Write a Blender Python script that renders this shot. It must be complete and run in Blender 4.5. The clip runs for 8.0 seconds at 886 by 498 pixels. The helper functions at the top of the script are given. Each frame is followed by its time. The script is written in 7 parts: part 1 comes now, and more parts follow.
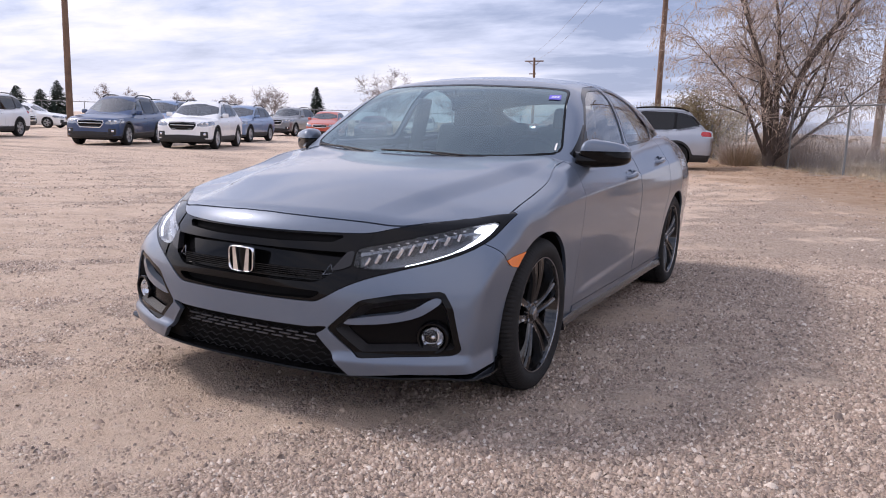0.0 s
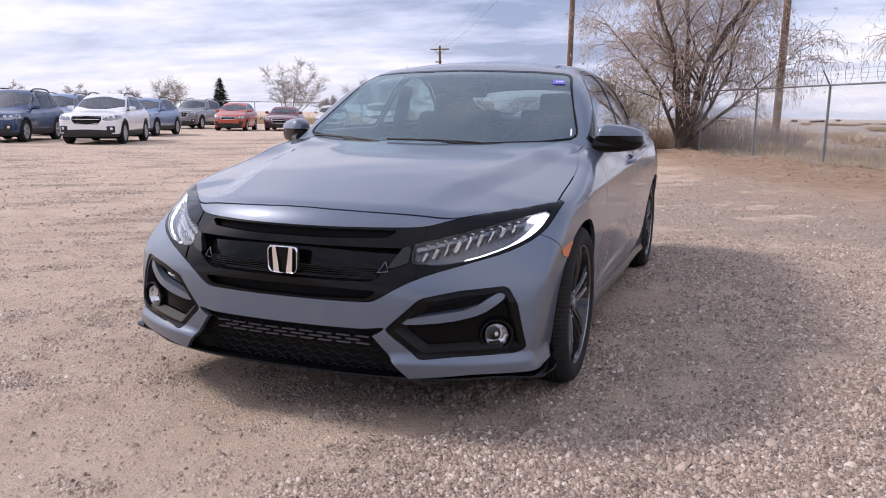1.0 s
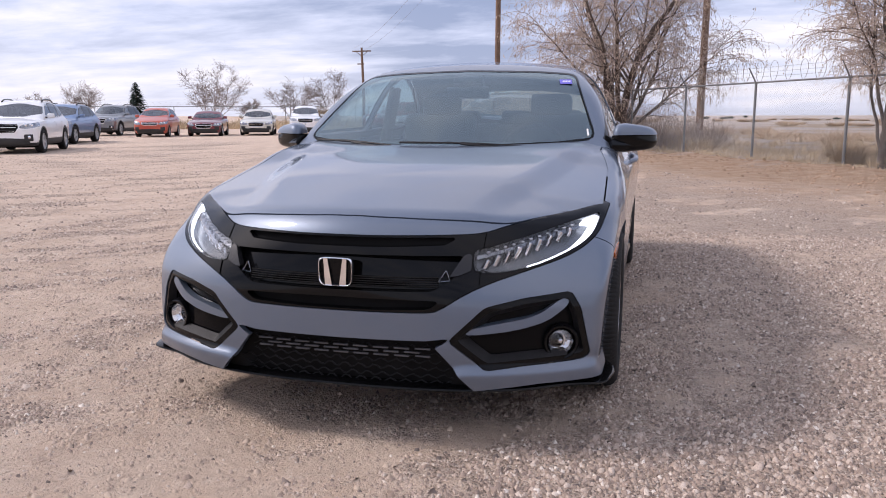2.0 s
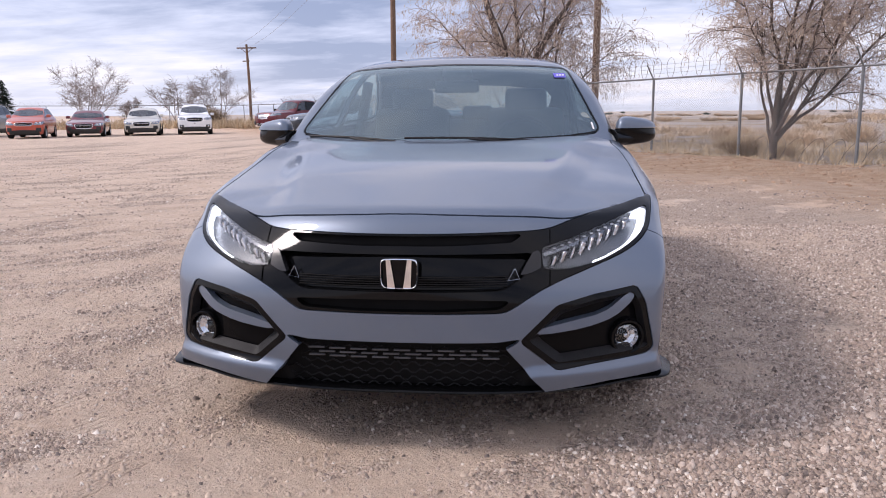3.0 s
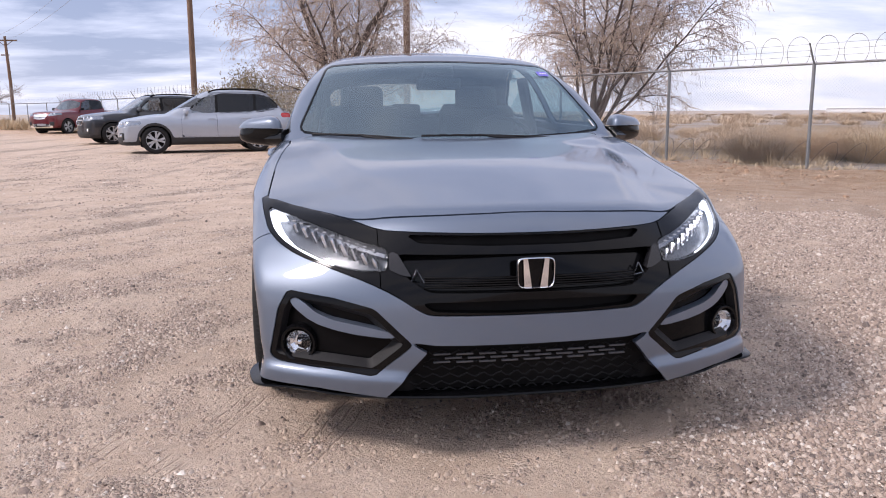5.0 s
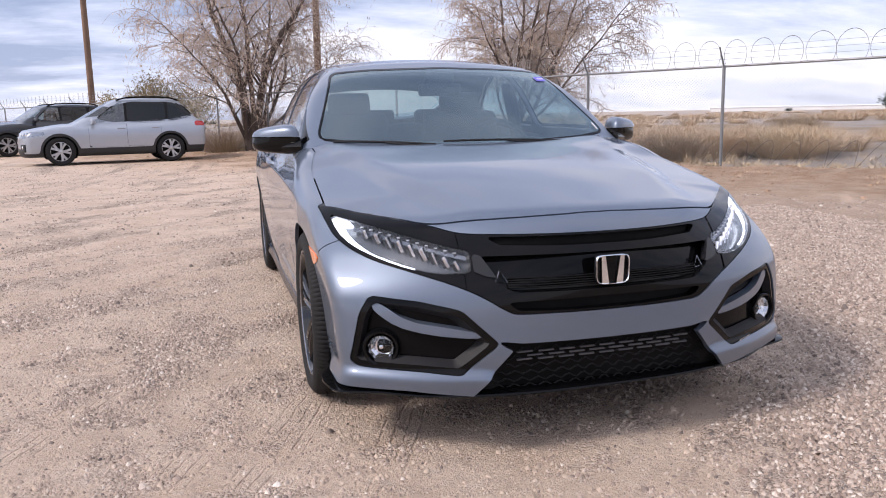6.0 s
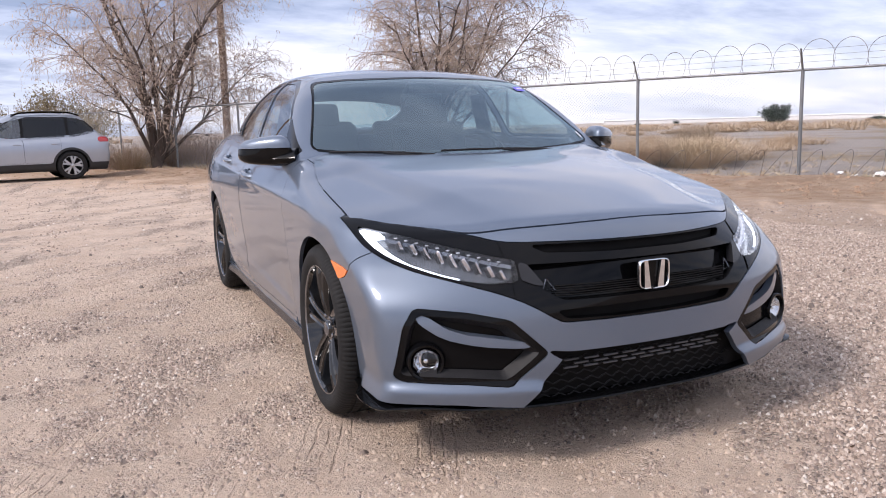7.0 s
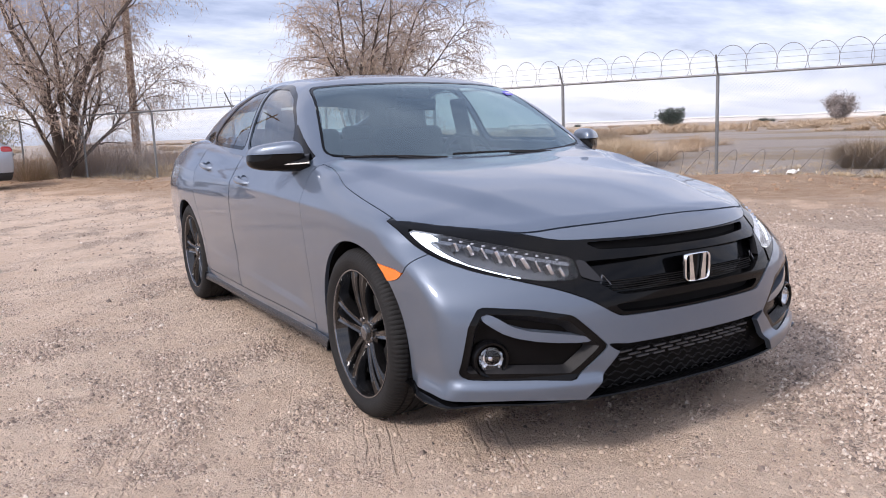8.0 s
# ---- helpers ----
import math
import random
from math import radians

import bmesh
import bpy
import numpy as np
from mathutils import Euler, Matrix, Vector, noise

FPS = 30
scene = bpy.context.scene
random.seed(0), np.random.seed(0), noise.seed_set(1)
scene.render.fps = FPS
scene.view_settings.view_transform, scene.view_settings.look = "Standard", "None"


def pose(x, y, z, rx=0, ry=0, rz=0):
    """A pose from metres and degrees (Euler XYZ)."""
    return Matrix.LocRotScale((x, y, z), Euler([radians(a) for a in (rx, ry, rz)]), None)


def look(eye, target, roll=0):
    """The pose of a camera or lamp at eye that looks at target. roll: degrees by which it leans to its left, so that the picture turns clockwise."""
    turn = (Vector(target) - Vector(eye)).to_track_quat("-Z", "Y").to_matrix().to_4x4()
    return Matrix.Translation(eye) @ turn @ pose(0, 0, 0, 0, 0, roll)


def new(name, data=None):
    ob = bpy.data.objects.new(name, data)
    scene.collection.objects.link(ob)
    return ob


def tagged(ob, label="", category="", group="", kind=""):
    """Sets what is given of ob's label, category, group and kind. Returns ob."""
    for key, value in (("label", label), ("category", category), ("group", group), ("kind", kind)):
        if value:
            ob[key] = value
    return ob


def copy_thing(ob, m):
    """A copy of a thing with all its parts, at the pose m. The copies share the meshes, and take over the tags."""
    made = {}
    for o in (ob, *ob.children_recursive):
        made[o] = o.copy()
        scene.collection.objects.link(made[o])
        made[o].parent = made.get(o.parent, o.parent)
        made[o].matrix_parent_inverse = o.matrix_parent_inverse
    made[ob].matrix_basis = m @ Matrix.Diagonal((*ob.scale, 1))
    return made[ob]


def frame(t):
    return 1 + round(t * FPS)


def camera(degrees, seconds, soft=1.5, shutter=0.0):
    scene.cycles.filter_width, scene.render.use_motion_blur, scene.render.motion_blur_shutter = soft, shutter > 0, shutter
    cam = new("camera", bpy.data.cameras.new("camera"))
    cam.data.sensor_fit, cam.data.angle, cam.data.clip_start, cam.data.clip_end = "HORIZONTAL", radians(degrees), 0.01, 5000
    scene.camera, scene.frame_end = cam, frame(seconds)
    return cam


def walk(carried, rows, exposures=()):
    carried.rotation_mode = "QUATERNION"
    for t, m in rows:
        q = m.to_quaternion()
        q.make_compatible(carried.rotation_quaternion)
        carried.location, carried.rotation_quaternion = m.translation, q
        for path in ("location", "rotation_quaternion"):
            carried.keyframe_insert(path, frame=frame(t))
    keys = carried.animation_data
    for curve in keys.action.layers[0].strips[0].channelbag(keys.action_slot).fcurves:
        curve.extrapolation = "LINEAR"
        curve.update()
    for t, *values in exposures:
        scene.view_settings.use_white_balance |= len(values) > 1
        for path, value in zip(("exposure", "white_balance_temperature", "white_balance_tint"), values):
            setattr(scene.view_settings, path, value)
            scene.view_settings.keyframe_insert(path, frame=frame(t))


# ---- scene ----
cam = camera(59.5, 8.0, soft=1.0)
PATH = [
    (0, (1.948, -3.024, 1.105), (1.047, -1.268, 0.782), 1.8),
    (0.5, (1.674, -3.111, 1.11), (0.898, -1.3, 0.767), 1.4),
    (1, (1.417, -3.108, 1.084), (0.733, -1.261, 0.739), 0.8),
    (1.5, (1.195, -3.113, 1.091), (0.595, -1.238, 0.742), 0.2),
    (1.7, (1.103, -3.129, 1.087), (0.54, -1.241, 0.743), 0.0),
    (2.8, (0.528, -3.163, 1.078), (0.241, -1.214, 0.732), -0.2),
    (3, (0.399, -3.151, 1.07), (0.175, -1.194, 0.723), -0.5),
    (3.5, (0.14, -3.135, 1.061), (0.039, -1.169, 0.712), -1.3),
    (4, (-0.157, -3.15, 1.075), (-0.107, -1.183, 0.721), -1.3),
    (4.5, (-0.394, -3.128, 1.069), (-0.201, -1.168, 0.72), -1.0),
    (4.7, (-0.484, -3.086, 1.061), (-0.242, -1.132, 0.71), -0.9),
    (5.8, (-1.059, -3.032, 1.066), (-0.574, -1.121, 0.73), -0.2),
    (6, (-1.173, -3.006, 1.073), (-0.627, -1.112, 0.732), -1.2),
    (6.5, (-1.366, -2.931, 1.059), (-0.701, -1.072, 0.74), -1.2),
    (7, (-1.562, -2.805, 1.06), (-0.781, -0.99, 0.749), -1.6),
    (7.5, (-1.785, -2.719, 1.069), (-0.9, -0.952, 0.762), -1.9),
    (8, (-2.007, -2.634, 1.068), (-1.016, -0.924, 0.763), -2.2),
]
walk(cam, [(t, look(eye, target, roll)) for t, eye, target, roll in PATH], exposures=[(0.0, 0.14, 6500, 20), (4.0, 0.20, 6500, 20), (6.0, 0.31, 6500, 18), (8.0, 0.31, 6500, 17)])

# ---- sky and sun ----
SUN_AZ, SUN_EL = 264.0, 42.0        # compass bearing with +y as north, and height, in degrees
sun = new("sun", bpy.data.lights.new("sun", "SUN"))
sun.data.energy, sun.data.angle, sun.data.color = 2.05, radians(12), (1.0, 0.95, 0.88)
_az, _el = radians(SUN_AZ), radians(SUN_EL)
sun.matrix_world = look((0, 0, 30), (-30 * math.sin(_az) * math.cos(_el), -30 * math.cos(_az) * math.cos(_el), 30 - 30 * math.sin(_el)))

world = bpy.data.worlds.new("overcast_sky")
scene.world = world
world.use_nodes = True
wn, wl = world.node_tree.nodes, world.node_tree.links
wn.clear()


def wnode(kind, **values):
    n = wn.new(kind)
    for key, value in values.items():
        n.inputs[key].default_value = value
    return n


w_out = wn.new("ShaderNodeOutputWorld")
w_bg = wnode("ShaderNodeBackground", Strength=1.0)
w_sky = wn.new("ShaderNodeTexSky")
w_sky.sky_type, w_sky.sun_disc = "NISHITA", False
w_sky.sun_elevation, w_sky.sun_rotation = _el, _az
w_co = wn.new("ShaderNodeTexCoord")
w_sep = wn.new("ShaderNodeSeparateXYZ")
wl.new(w_co.outputs["Generated"], w_sep.inputs[0])
# cloud deck: directions projected on a flat layer overhead, stretched into long bands
w_up = wn.new("ShaderNodeMath"); w_up.operation = "MAXIMUM"; w_up.inputs[1].default_value = 0.0
wl.new(w_sep.outputs["Z"], w_up.inputs[0])
w_ad = wn.new("ShaderNodeMath"); w_ad.operation = "ADD"; w_ad.inputs[1].default_value = 0.15
wl.new(w_up.outputs[0], w_ad.inputs[0])
w_dx = wn.new("ShaderNodeMath"); w_dx.operation = "DIVIDE"
w_dy = wn.new("ShaderNodeMath"); w_dy.operation = "DIVIDE"
wl.new(w_sep.outputs["X"], w_dx.inputs[0]); wl.new(w_ad.outputs[0], w_dx.inputs[1])
wl.new(w_sep.outputs["Y"], w_dy.inputs[0]); wl.new(w_ad.outputs[0], w_dy.inputs[1])
w_xy = wn.new("ShaderNodeCombineXYZ")
wl.new(w_dx.outputs[0], w_xy.inputs[0]); wl.new(w_dy.outputs[0], w_xy.inputs[1])
w_map = wn.new("ShaderNodeMapping")
w_map.inputs["Rotation"].default_value = (0, 0, radians(-28))
w_map.inputs["Scale"].default_value = (0.68, 1.12, 1.0)
wl.new(w_xy.outputs[0], w_map.inputs[0])
w_n1 = wnode("ShaderNodeTexNoise", Scale=0.55, Detail=7.0, Roughness=0.55, Distortion=0.35)
w_n2 = wnode("ShaderNodeTexNoise", Scale=2.6, Detail=7.0, Roughness=0.6, Distortion=0.2)
wl.new(w_map.outputs[0], w_n1.inputs["Vector"]); wl.new(w_map.outputs[0], w_n2.inputs["Vector"])
w_mixn = wn.new("ShaderNodeMix"); w_mixn.data_type = "FLOAT"; w_mixn.inputs[0].default_value = 0.34
wl.new(w_n1.outputs["Fac"], w_mixn.inputs[2]); wl.new(w_n2.outputs["Fac"], w_mixn.inputs[3])
w_ramp = wn.new("ShaderNodeValToRGB")
cr = w_ramp.color_ramp
cr.elements[0].position, cr.elements[0].color = 0.37, (0.33, 0.415, 0.60, 1)
cr.elements[1].position, cr.elements[1].color = 0.575, (1.02, 1.035, 1.10, 1)
mid = cr.elements.new(0.47); mid.color = (0.64, 0.73, 0.92, 1)
# a heavier bank of cloud to the north-north-west
w_dot = wn.new("ShaderNodeVectorMath"); w_dot.operation = "DOT_PRODUCT"
w_dot.inputs[1].default_value = Vector((-0.14, 0.98, 0.10)).normalized()
wl.new(w_co.outputs["Generated"], w_dot.inputs[0])
w_bank = wn.new("ShaderNodeMapRange"); w_bank.interpolation_type = "SMOOTHSTEP"
w_bank.inputs[1].default_value, w_bank.inputs[2].default_value, w_bank.inputs[3].default_value, w_bank.inputs[4].default_value = 0.960, 0.996, 0.0, -0.085
wl.new(w_dot.outputs["Value"], w_bank.inputs[0])
w_cl = wn.new("ShaderNodeMath"); w_cl.operation = "ADD"
wl.new(w_mixn.outputs[0], w_cl.inputs[0]); wl.new(w_bank.outputs[0], w_cl.inputs[1])
wl.new(w_cl.outputs[0], w_ramp.inputs[0])
# a pale rim along the horizon
w_rim = wn.new("ShaderNodeMapRange")
w_rim.inputs[1].default_value, w_rim.inputs[2].default_value = 0.0, 0.14
w_rim.inputs[3].default_value, w_rim.inputs[4].default_value = 0.55, 0.0
wl.new(w_up.outputs[0], w_rim.inputs[0])
w_pale = wn.new("ShaderNodeMix"); w_pale.data_type = "RGBA"
w_pale.inputs[7].default_value = (0.91, 0.95, 1.03, 1)
w_low = wn.new("ShaderNodeMath"); w_low.operation = "MULTIPLY_ADD"; w_low.inputs[1].default_value, w_low.inputs[2].default_value = 9.0, 1.0
wl.new(w_bank.outputs[0], w_low.inputs[0])
w_rims = wn.new("ShaderNodeMath"); w_rims.operation = "MULTIPLY"
wl.new(w_rim.outputs[0], w_rims.inputs[0]); wl.new(w_low.outputs[0], w_rims.inputs[1])
wl.new(w_rims.outputs[0], w_pale.inputs[0]); wl.new(w_ramp.outputs[0], w_pale.inputs[6])
w_skys = wn.new("ShaderNodeVectorMath"); w_skys.operation = "SCALE"; w_skys.inputs["Scale"].default_value = 0.08
wl.new(w_sky.outputs[0], w_skys.inputs[0])
w_sum = wn.new("ShaderNodeMix"); w_sum.data_type = "RGBA"; w_sum.inputs[0].default_value = 0.86
wl.new(w_skys.outputs[0], w_sum.inputs[6]); wl.new(w_pale.outputs[2], w_sum.inputs[7])
# the sun glows through thin cloud
w_sd = wn.new("ShaderNodeVectorMath"); w_sd.operation = "DOT_PRODUCT"
w_sd.inputs[1].default_value = (math.sin(_az) * math.cos(_el), math.cos(_az) * math.cos(_el), math.sin(_el))
wl.new(w_co.outputs["Generated"], w_sd.inputs[0])
w_pos = wn.new("ShaderNodeMath"); w_pos.operation = "MAXIMUM"; w_pos.inputs[1].default_value = 0.0
wl.new(w_sd.outputs["Value"], w_pos.inputs[0])
w_pow = wn.new("ShaderNodeMath"); w_pow.operation = "POWER"; w_pow.inputs[1].default_value = 22.0
wl.new(w_pos.outputs[0], w_pow.inputs[0])
w_glow = wn.new("ShaderNodeVectorMath"); w_glow.operation = "SCALE"
w_glow.inputs[0].default_value = (1.7, 1.62, 1.52)
wl.new(w_pow.outputs[0], w_glow.inputs["Scale"])
w_all = wn.new("ShaderNodeVectorMath"); w_all.operation = "ADD"
wl.new(w_sum.outputs[2], w_all.inputs[0]); wl.new(w_glow.outputs[0], w_all.inputs[1])
wl.new(w_all.outputs[0], w_bg.inputs["Color"])
wl.new(w_bg.outputs[0], w_out.inputs["Surface"])


# ---- materials ----
def material(name, color=(0.5, 0.5, 0.5), rough=0.5, metal=0.0, coat=0.0, spec=0.5, vary=0.0, scale=20.0, bump=0.0, bump_scale=0.0,
             emit=None, strength=0.0, flake=0.0, by_object=0.0, rough_vary=0.0, dust=0.0):
    m = bpy.data.materials.new(name)
    m.use_nodes = True
    nt = m.node_tree
    b = nt.nodes["Principled BSDF"]
    b.inputs["Base Color"].default_value = (*color, 1)
    b.inputs["Roughness"].default_value = rough
    b.inputs["Metallic"].default_value = metal
    b.inputs["Coat Weight"].default_value = coat
    b.inputs["Coat Roughness"].default_value = 0.03
    b.inputs["Specular IOR Level"].default_value = spec
    if emit:
        b.inputs["Emission Color"].default_value = (*emit, 1)
        b.inputs["Emission Strength"].default_value = strength
    co = nt.nodes.new("ShaderNodeTexCoord")
    col = None
    if vary or by_object:
        n1 = nt.nodes.new("ShaderNodeTexNoise")
        n1.inputs["Scale"].default_value, n1.inputs["Detail"].default_value = scale, 6
        nt.links.new(co.outputs["Object"], n1.inputs["Vector"])
        n0 = nt.nodes.new("ShaderNodeTexNoise")
        n0.inputs["Scale"].default_value, n0.inputs["Detail"].default_value = scale * 0.13, 4
        nt.links.new(co.outputs["Object"], n0.inputs["Vector"])
        ad = nt.nodes.new("ShaderNodeMath"); ad.operation = "ADD"
        nt.links.new(n1.outputs["Fac"], ad.inputs[0]); nt.links.new(n0.outputs["Fac"], ad.inputs[1])
        src = ad.outputs[0]
        lo, hi = 0.6, 1.4
        if by_object:
            oi = nt.nodes.new("ShaderNodeObjectInfo")
            a2 = nt.nodes.new("ShaderNodeMath"); a2.operation = "ADD"
            mu = nt.nodes.new("ShaderNodeMath"); mu.operation = "MULTIPLY_ADD"; mu.inputs[1].default_value = by_object; mu.inputs[2].default_value = -by_object / 2
            nt.links.new(oi.outputs["Random"], mu.inputs[0])
            nt.links.new(src, a2.inputs[0]); nt.links.new(mu.outputs[0], a2.inputs[1])
            src = a2.outputs[0]
        mr = nt.nodes.new("ShaderNodeMapRange")
        mr.inputs[1].default_value, mr.inputs[2].default_value = lo, hi
        mr.inputs[3].default_value, mr.inputs[4].default_value = 1 - vary, 1 + vary
        nt.links.new(src, mr.inputs[0])
        vm = nt.nodes.new("ShaderNodeVectorMath"); vm.operation = "SCALE"
        vm.inputs[0].default_value = color
        nt.links.new(mr.outputs[0], vm.inputs["Scale"])
        nt.links.new(vm.outputs[0], b.inputs["Base Color"])
        if rough_vary:
            rr = nt.nodes.new("ShaderNodeMapRange")
            rr.inputs[1].default_value, rr.inputs[2].default_value = lo, hi
            rr.inputs[3].default_value, rr.inputs[4].default_value = max(0.02, rough - rough_vary), min(1, rough + rough_vary)
            nt.links.new(src, rr.inputs[0]); nt.links.new(rr.outputs[0], b.inputs["Roughness"])
    if bump:
        nb = nt.nodes.new("ShaderNodeTexNoise")
        nb.inputs["Scale"].default_value, nb.inputs["Detail"].default_value = bump_scale or scale, 5
        nt.links.new(co.outputs["Object"], nb.inputs["Vector"])
        bp = nt.nodes.new("ShaderNodeBump")
        bp.inputs["Strength"].default_value, bp.inputs["Distance"].default_value = min(1, bump), 0.01
        nt.links.new(nb.outputs["Fac"], bp.inputs["Height"]); nt.links.new(bp.outputs[0], b.inputs["Normal"])
    if flake:
        vo = nt.nodes.new("ShaderNodeTexVoronoi")
        vo.inputs["Scale"].default_value = 900
        nt.links.new(co.outputs["Object"], vo.inputs["Vector"])
        bp = nt.nodes.new("ShaderNodeBump")
        bp.inputs["Strength"].default_value, bp.inputs["Distance"].default_value = flake, 0.001
        nt.links.new(vo.outputs["Distance"], bp.inputs["Height"]); nt.links.new(bp.outputs[0], b.inputs["Normal"])
    return m


def glass_material(name, tint, gloss=0.02, base=0.0, sheen=(1.0, 1.0, 1.0)):
    """A thin pane: tinted see-through, with a mirror-like gloss by Fresnel."""
    m = bpy.data.materials.new(name)
    m.use_nodes = True
    nt = m.node_tree
    nt.nodes.clear()
    out = nt.nodes.new("ShaderNodeOutputMaterial")
    tr = nt.nodes.new("ShaderNodeBsdfTransparent"); tr.inputs[0].default_value = (*tint, 1)
    gl = nt.nodes.new("ShaderNodeBsdfGlossy"); gl.inputs["Roughness"].default_value, gl.inputs["Color"].default_value = gloss, (*sheen, 1)
    fr = nt.nodes.new("ShaderNodeLayerWeight"); fr.inputs[0].default_value = 0.5
    pw_ = nt.nodes.new("ShaderNodeMath"); pw_.operation = "POWER"; pw_.inputs[1].default_value = 4.0
    ad = nt.nodes.new("ShaderNodeMath"); ad.operation = "MULTIPLY_ADD"; ad.inputs[1].default_value = 0.9; ad.inputs[2].default_value = 0.043 + base; ad.use_clamp = True
    mx = nt.nodes.new("ShaderNodeMixShader")
    nt.links.new(fr.outputs["Facing"], pw_.inputs[0])
    nt.links.new(pw_.outputs[0], ad.inputs[0])
    nt.links.new(ad.outputs[0], mx.inputs[0]); nt.links.new(tr.outputs[0], mx.inputs[1]); nt.links.new(gl.outputs[0], mx.inputs[2])
    nt.links.new(mx.outputs[0], out.inputs[0])
    return m


PAINT = material("slate_grey_pearl_paint", (0.124, 0.156, 0.208), 0.43, 0.50, 1.0, vary=0.03, scale=6, flake=0.05)
RECESS = material("deep_black_plastic", (0.0045, 0.0045, 0.005), 0.16, spec=0.09, vary=0.2, scale=10)
GLOSS_BLACK = material("gloss_black_plastic", (0.004, 0.004, 0.0045), 0.06, coat=0.08, spec=0.15, vary=0.2, scale=8)
BLACK = material("black_textured_plastic", (0.015, 0.0145, 0.0155), 0.5, spec=0.25, vary=0.25, scale=40, bump=0.15, bump_scale=900)
SATIN = material("satin_black_plastic", (0.016, 0.016, 0.018), 0.22, spec=0.4, vary=0.15, scale=14)
COMB = material("dull_black_grille", (0.006, 0.006, 0.0065), 0.45, spec=0.2, vary=0.3, scale=30)
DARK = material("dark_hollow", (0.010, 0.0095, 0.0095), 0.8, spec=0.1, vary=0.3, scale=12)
CHROME = material("chrome", (0.86, 0.86, 0.87), 0.07, 1.0, vary=0.02, scale=10)
RUBBER = material("tyre_rubber", (0.016, 0.0155, 0.0155), 0.75, spec=0.25, vary=0.3, scale=16, bump=0.2, bump_scale=300)
RIM_BLACK = material("gloss_black_alloy", (0.0055, 0.0055, 0.006), 0.07, 0.0, 0.6, vary=0.15, scale=10)
MACHINED = material("machined_alloy", (0.30, 0.31, 0.33), 0.25, 1.0, vary=0.1, scale=60)
DISC = material("brake_steel", (0.22, 0.21, 0.20), 0.4, 0.9, vary=0.3, scale=30)
SHUTTER = material("grey_shutter", (0.075, 0.075, 0.08), 0.5, vary=0.3, scale=20)
AMBER = material("amber_lens", (0.95, 0.22, 0.02), 0.15, coat=0.8, vary=0.12, scale=60)
REFLECTOR = material("lamp_reflector", (0.78, 0.80, 0.83), 0.12, 0.9, vary=0.3, scale=40)
LAMP_DARK = material("lamp_housing", (0.11, 0.115, 0.125), 0.22, 0.5, vary=0.35, scale=25)
DRL = material("running_light", (0.9, 0.95, 1.0), 0.3, emit=(0.86, 0.93, 1.0), strength=3.2, vary=0.02)
BEAD = material("lamp_bead", (0.75, 0.77, 0.80), 0.15, 0.6, vary=0.1, scale=60)
BLADE_CHROME = material("lamp_chrome_blade", (0.60, 0.62, 0.66), 0.18, 1.0, vary=0.5, scale=60)
WELL = material("lamp_well", (0.035, 0.036, 0.040), 0.25, 0.3, vary=0.5, scale=60)
LED_CELL = material("led_optics", (0.22, 0.23, 0.25), 0.2, 0.8, vary=0.5, scale=60)
GLASS = glass_material("windscreen_glass", (0.58, 0.74, 0.73), 0.02, 0.16, (0.84, 0.98, 1.0))
SIDE_GLASS = glass_material("side_glass", (0.52, 0.60, 0.60), 0.01, 0.05)
LENS = glass_material("clear_lens", (0.95, 0.96, 0.97), 0.02, 0.0)
SEAT = material("charcoal_seat_cloth", (0.020, 0.021, 0.023), 0.85, vary=0.3, scale=90, bump=0.2, bump_scale=500)
TRIM_GREY = material("grey_headliner", (0.05, 0.05, 0.05), 0.9, vary=0.1, scale=60)
STICKER = material("blue_sticker", (0.16, 0.14, 0.62), 0.5, vary=0.05, scale=30)
WHITE_LABEL = material("white_label", (0.80, 0.80, 0.80), 0.5, vary=0.05, scale=30)


# ---- mesh helpers ----
def spline(xs, ys):
    """A smooth curve through a few stations, that doesn't overshoot."""
    xs, ys = np.array(xs, float), np.array(ys, float)
    h, d = np.diff(xs), np.diff(ys) / np.diff(xs)
    m = np.zeros(len(xs))
    for i in range(1, len(xs) - 1):
        if d[i - 1] * d[i] > 0:
            w1, w2 = 2 * h[i] + h[i - 1], h[i] + 2 * h[i - 1]
            m[i] = (w1 + w2) / (w1 / d[i - 1] + w2 / d[i])
    m[0], m[-1] = d[0], d[-1]

    def at(x):
        x = np.clip(np.asarray(x, float), xs[0], xs[-1])
        i = np.clip(np.searchsorted(xs, x) - 1, 0, len(xs) - 2)
        u = (x - xs[i]) / h[i]
        return (ys[i] * (1 + 2 * u) * (1 - u) ** 2 + m[i] * h[i] * u * (1 - u) ** 2 + ys[i + 1] * u * u * (3 - 2 * u) + m[i + 1] * h[i] * u * u * (u - 1))
    return at


def smax(a, b, r):
    h = np.maximum(r - np.abs(a - b), 0)
    return np.maximum(a, b) + h * h / (4 * r)


def cast(solid, origin, way, far=4.0):
    """Where rays from inside leave a solid given by its field (below 0 inside)."""
    lo, hi = np.zeros(len(origin)), np.full(len(origin), far)
    for _ in range(34):
        mid_ = (lo + hi) / 2
        inside = solid(origin + way * mid_[:, None]) < 0
        lo, hi = np.where(inside, mid_, lo), np.where(inside, hi, mid_)
    return origin + way * ((lo + hi) / 2)[:, None]


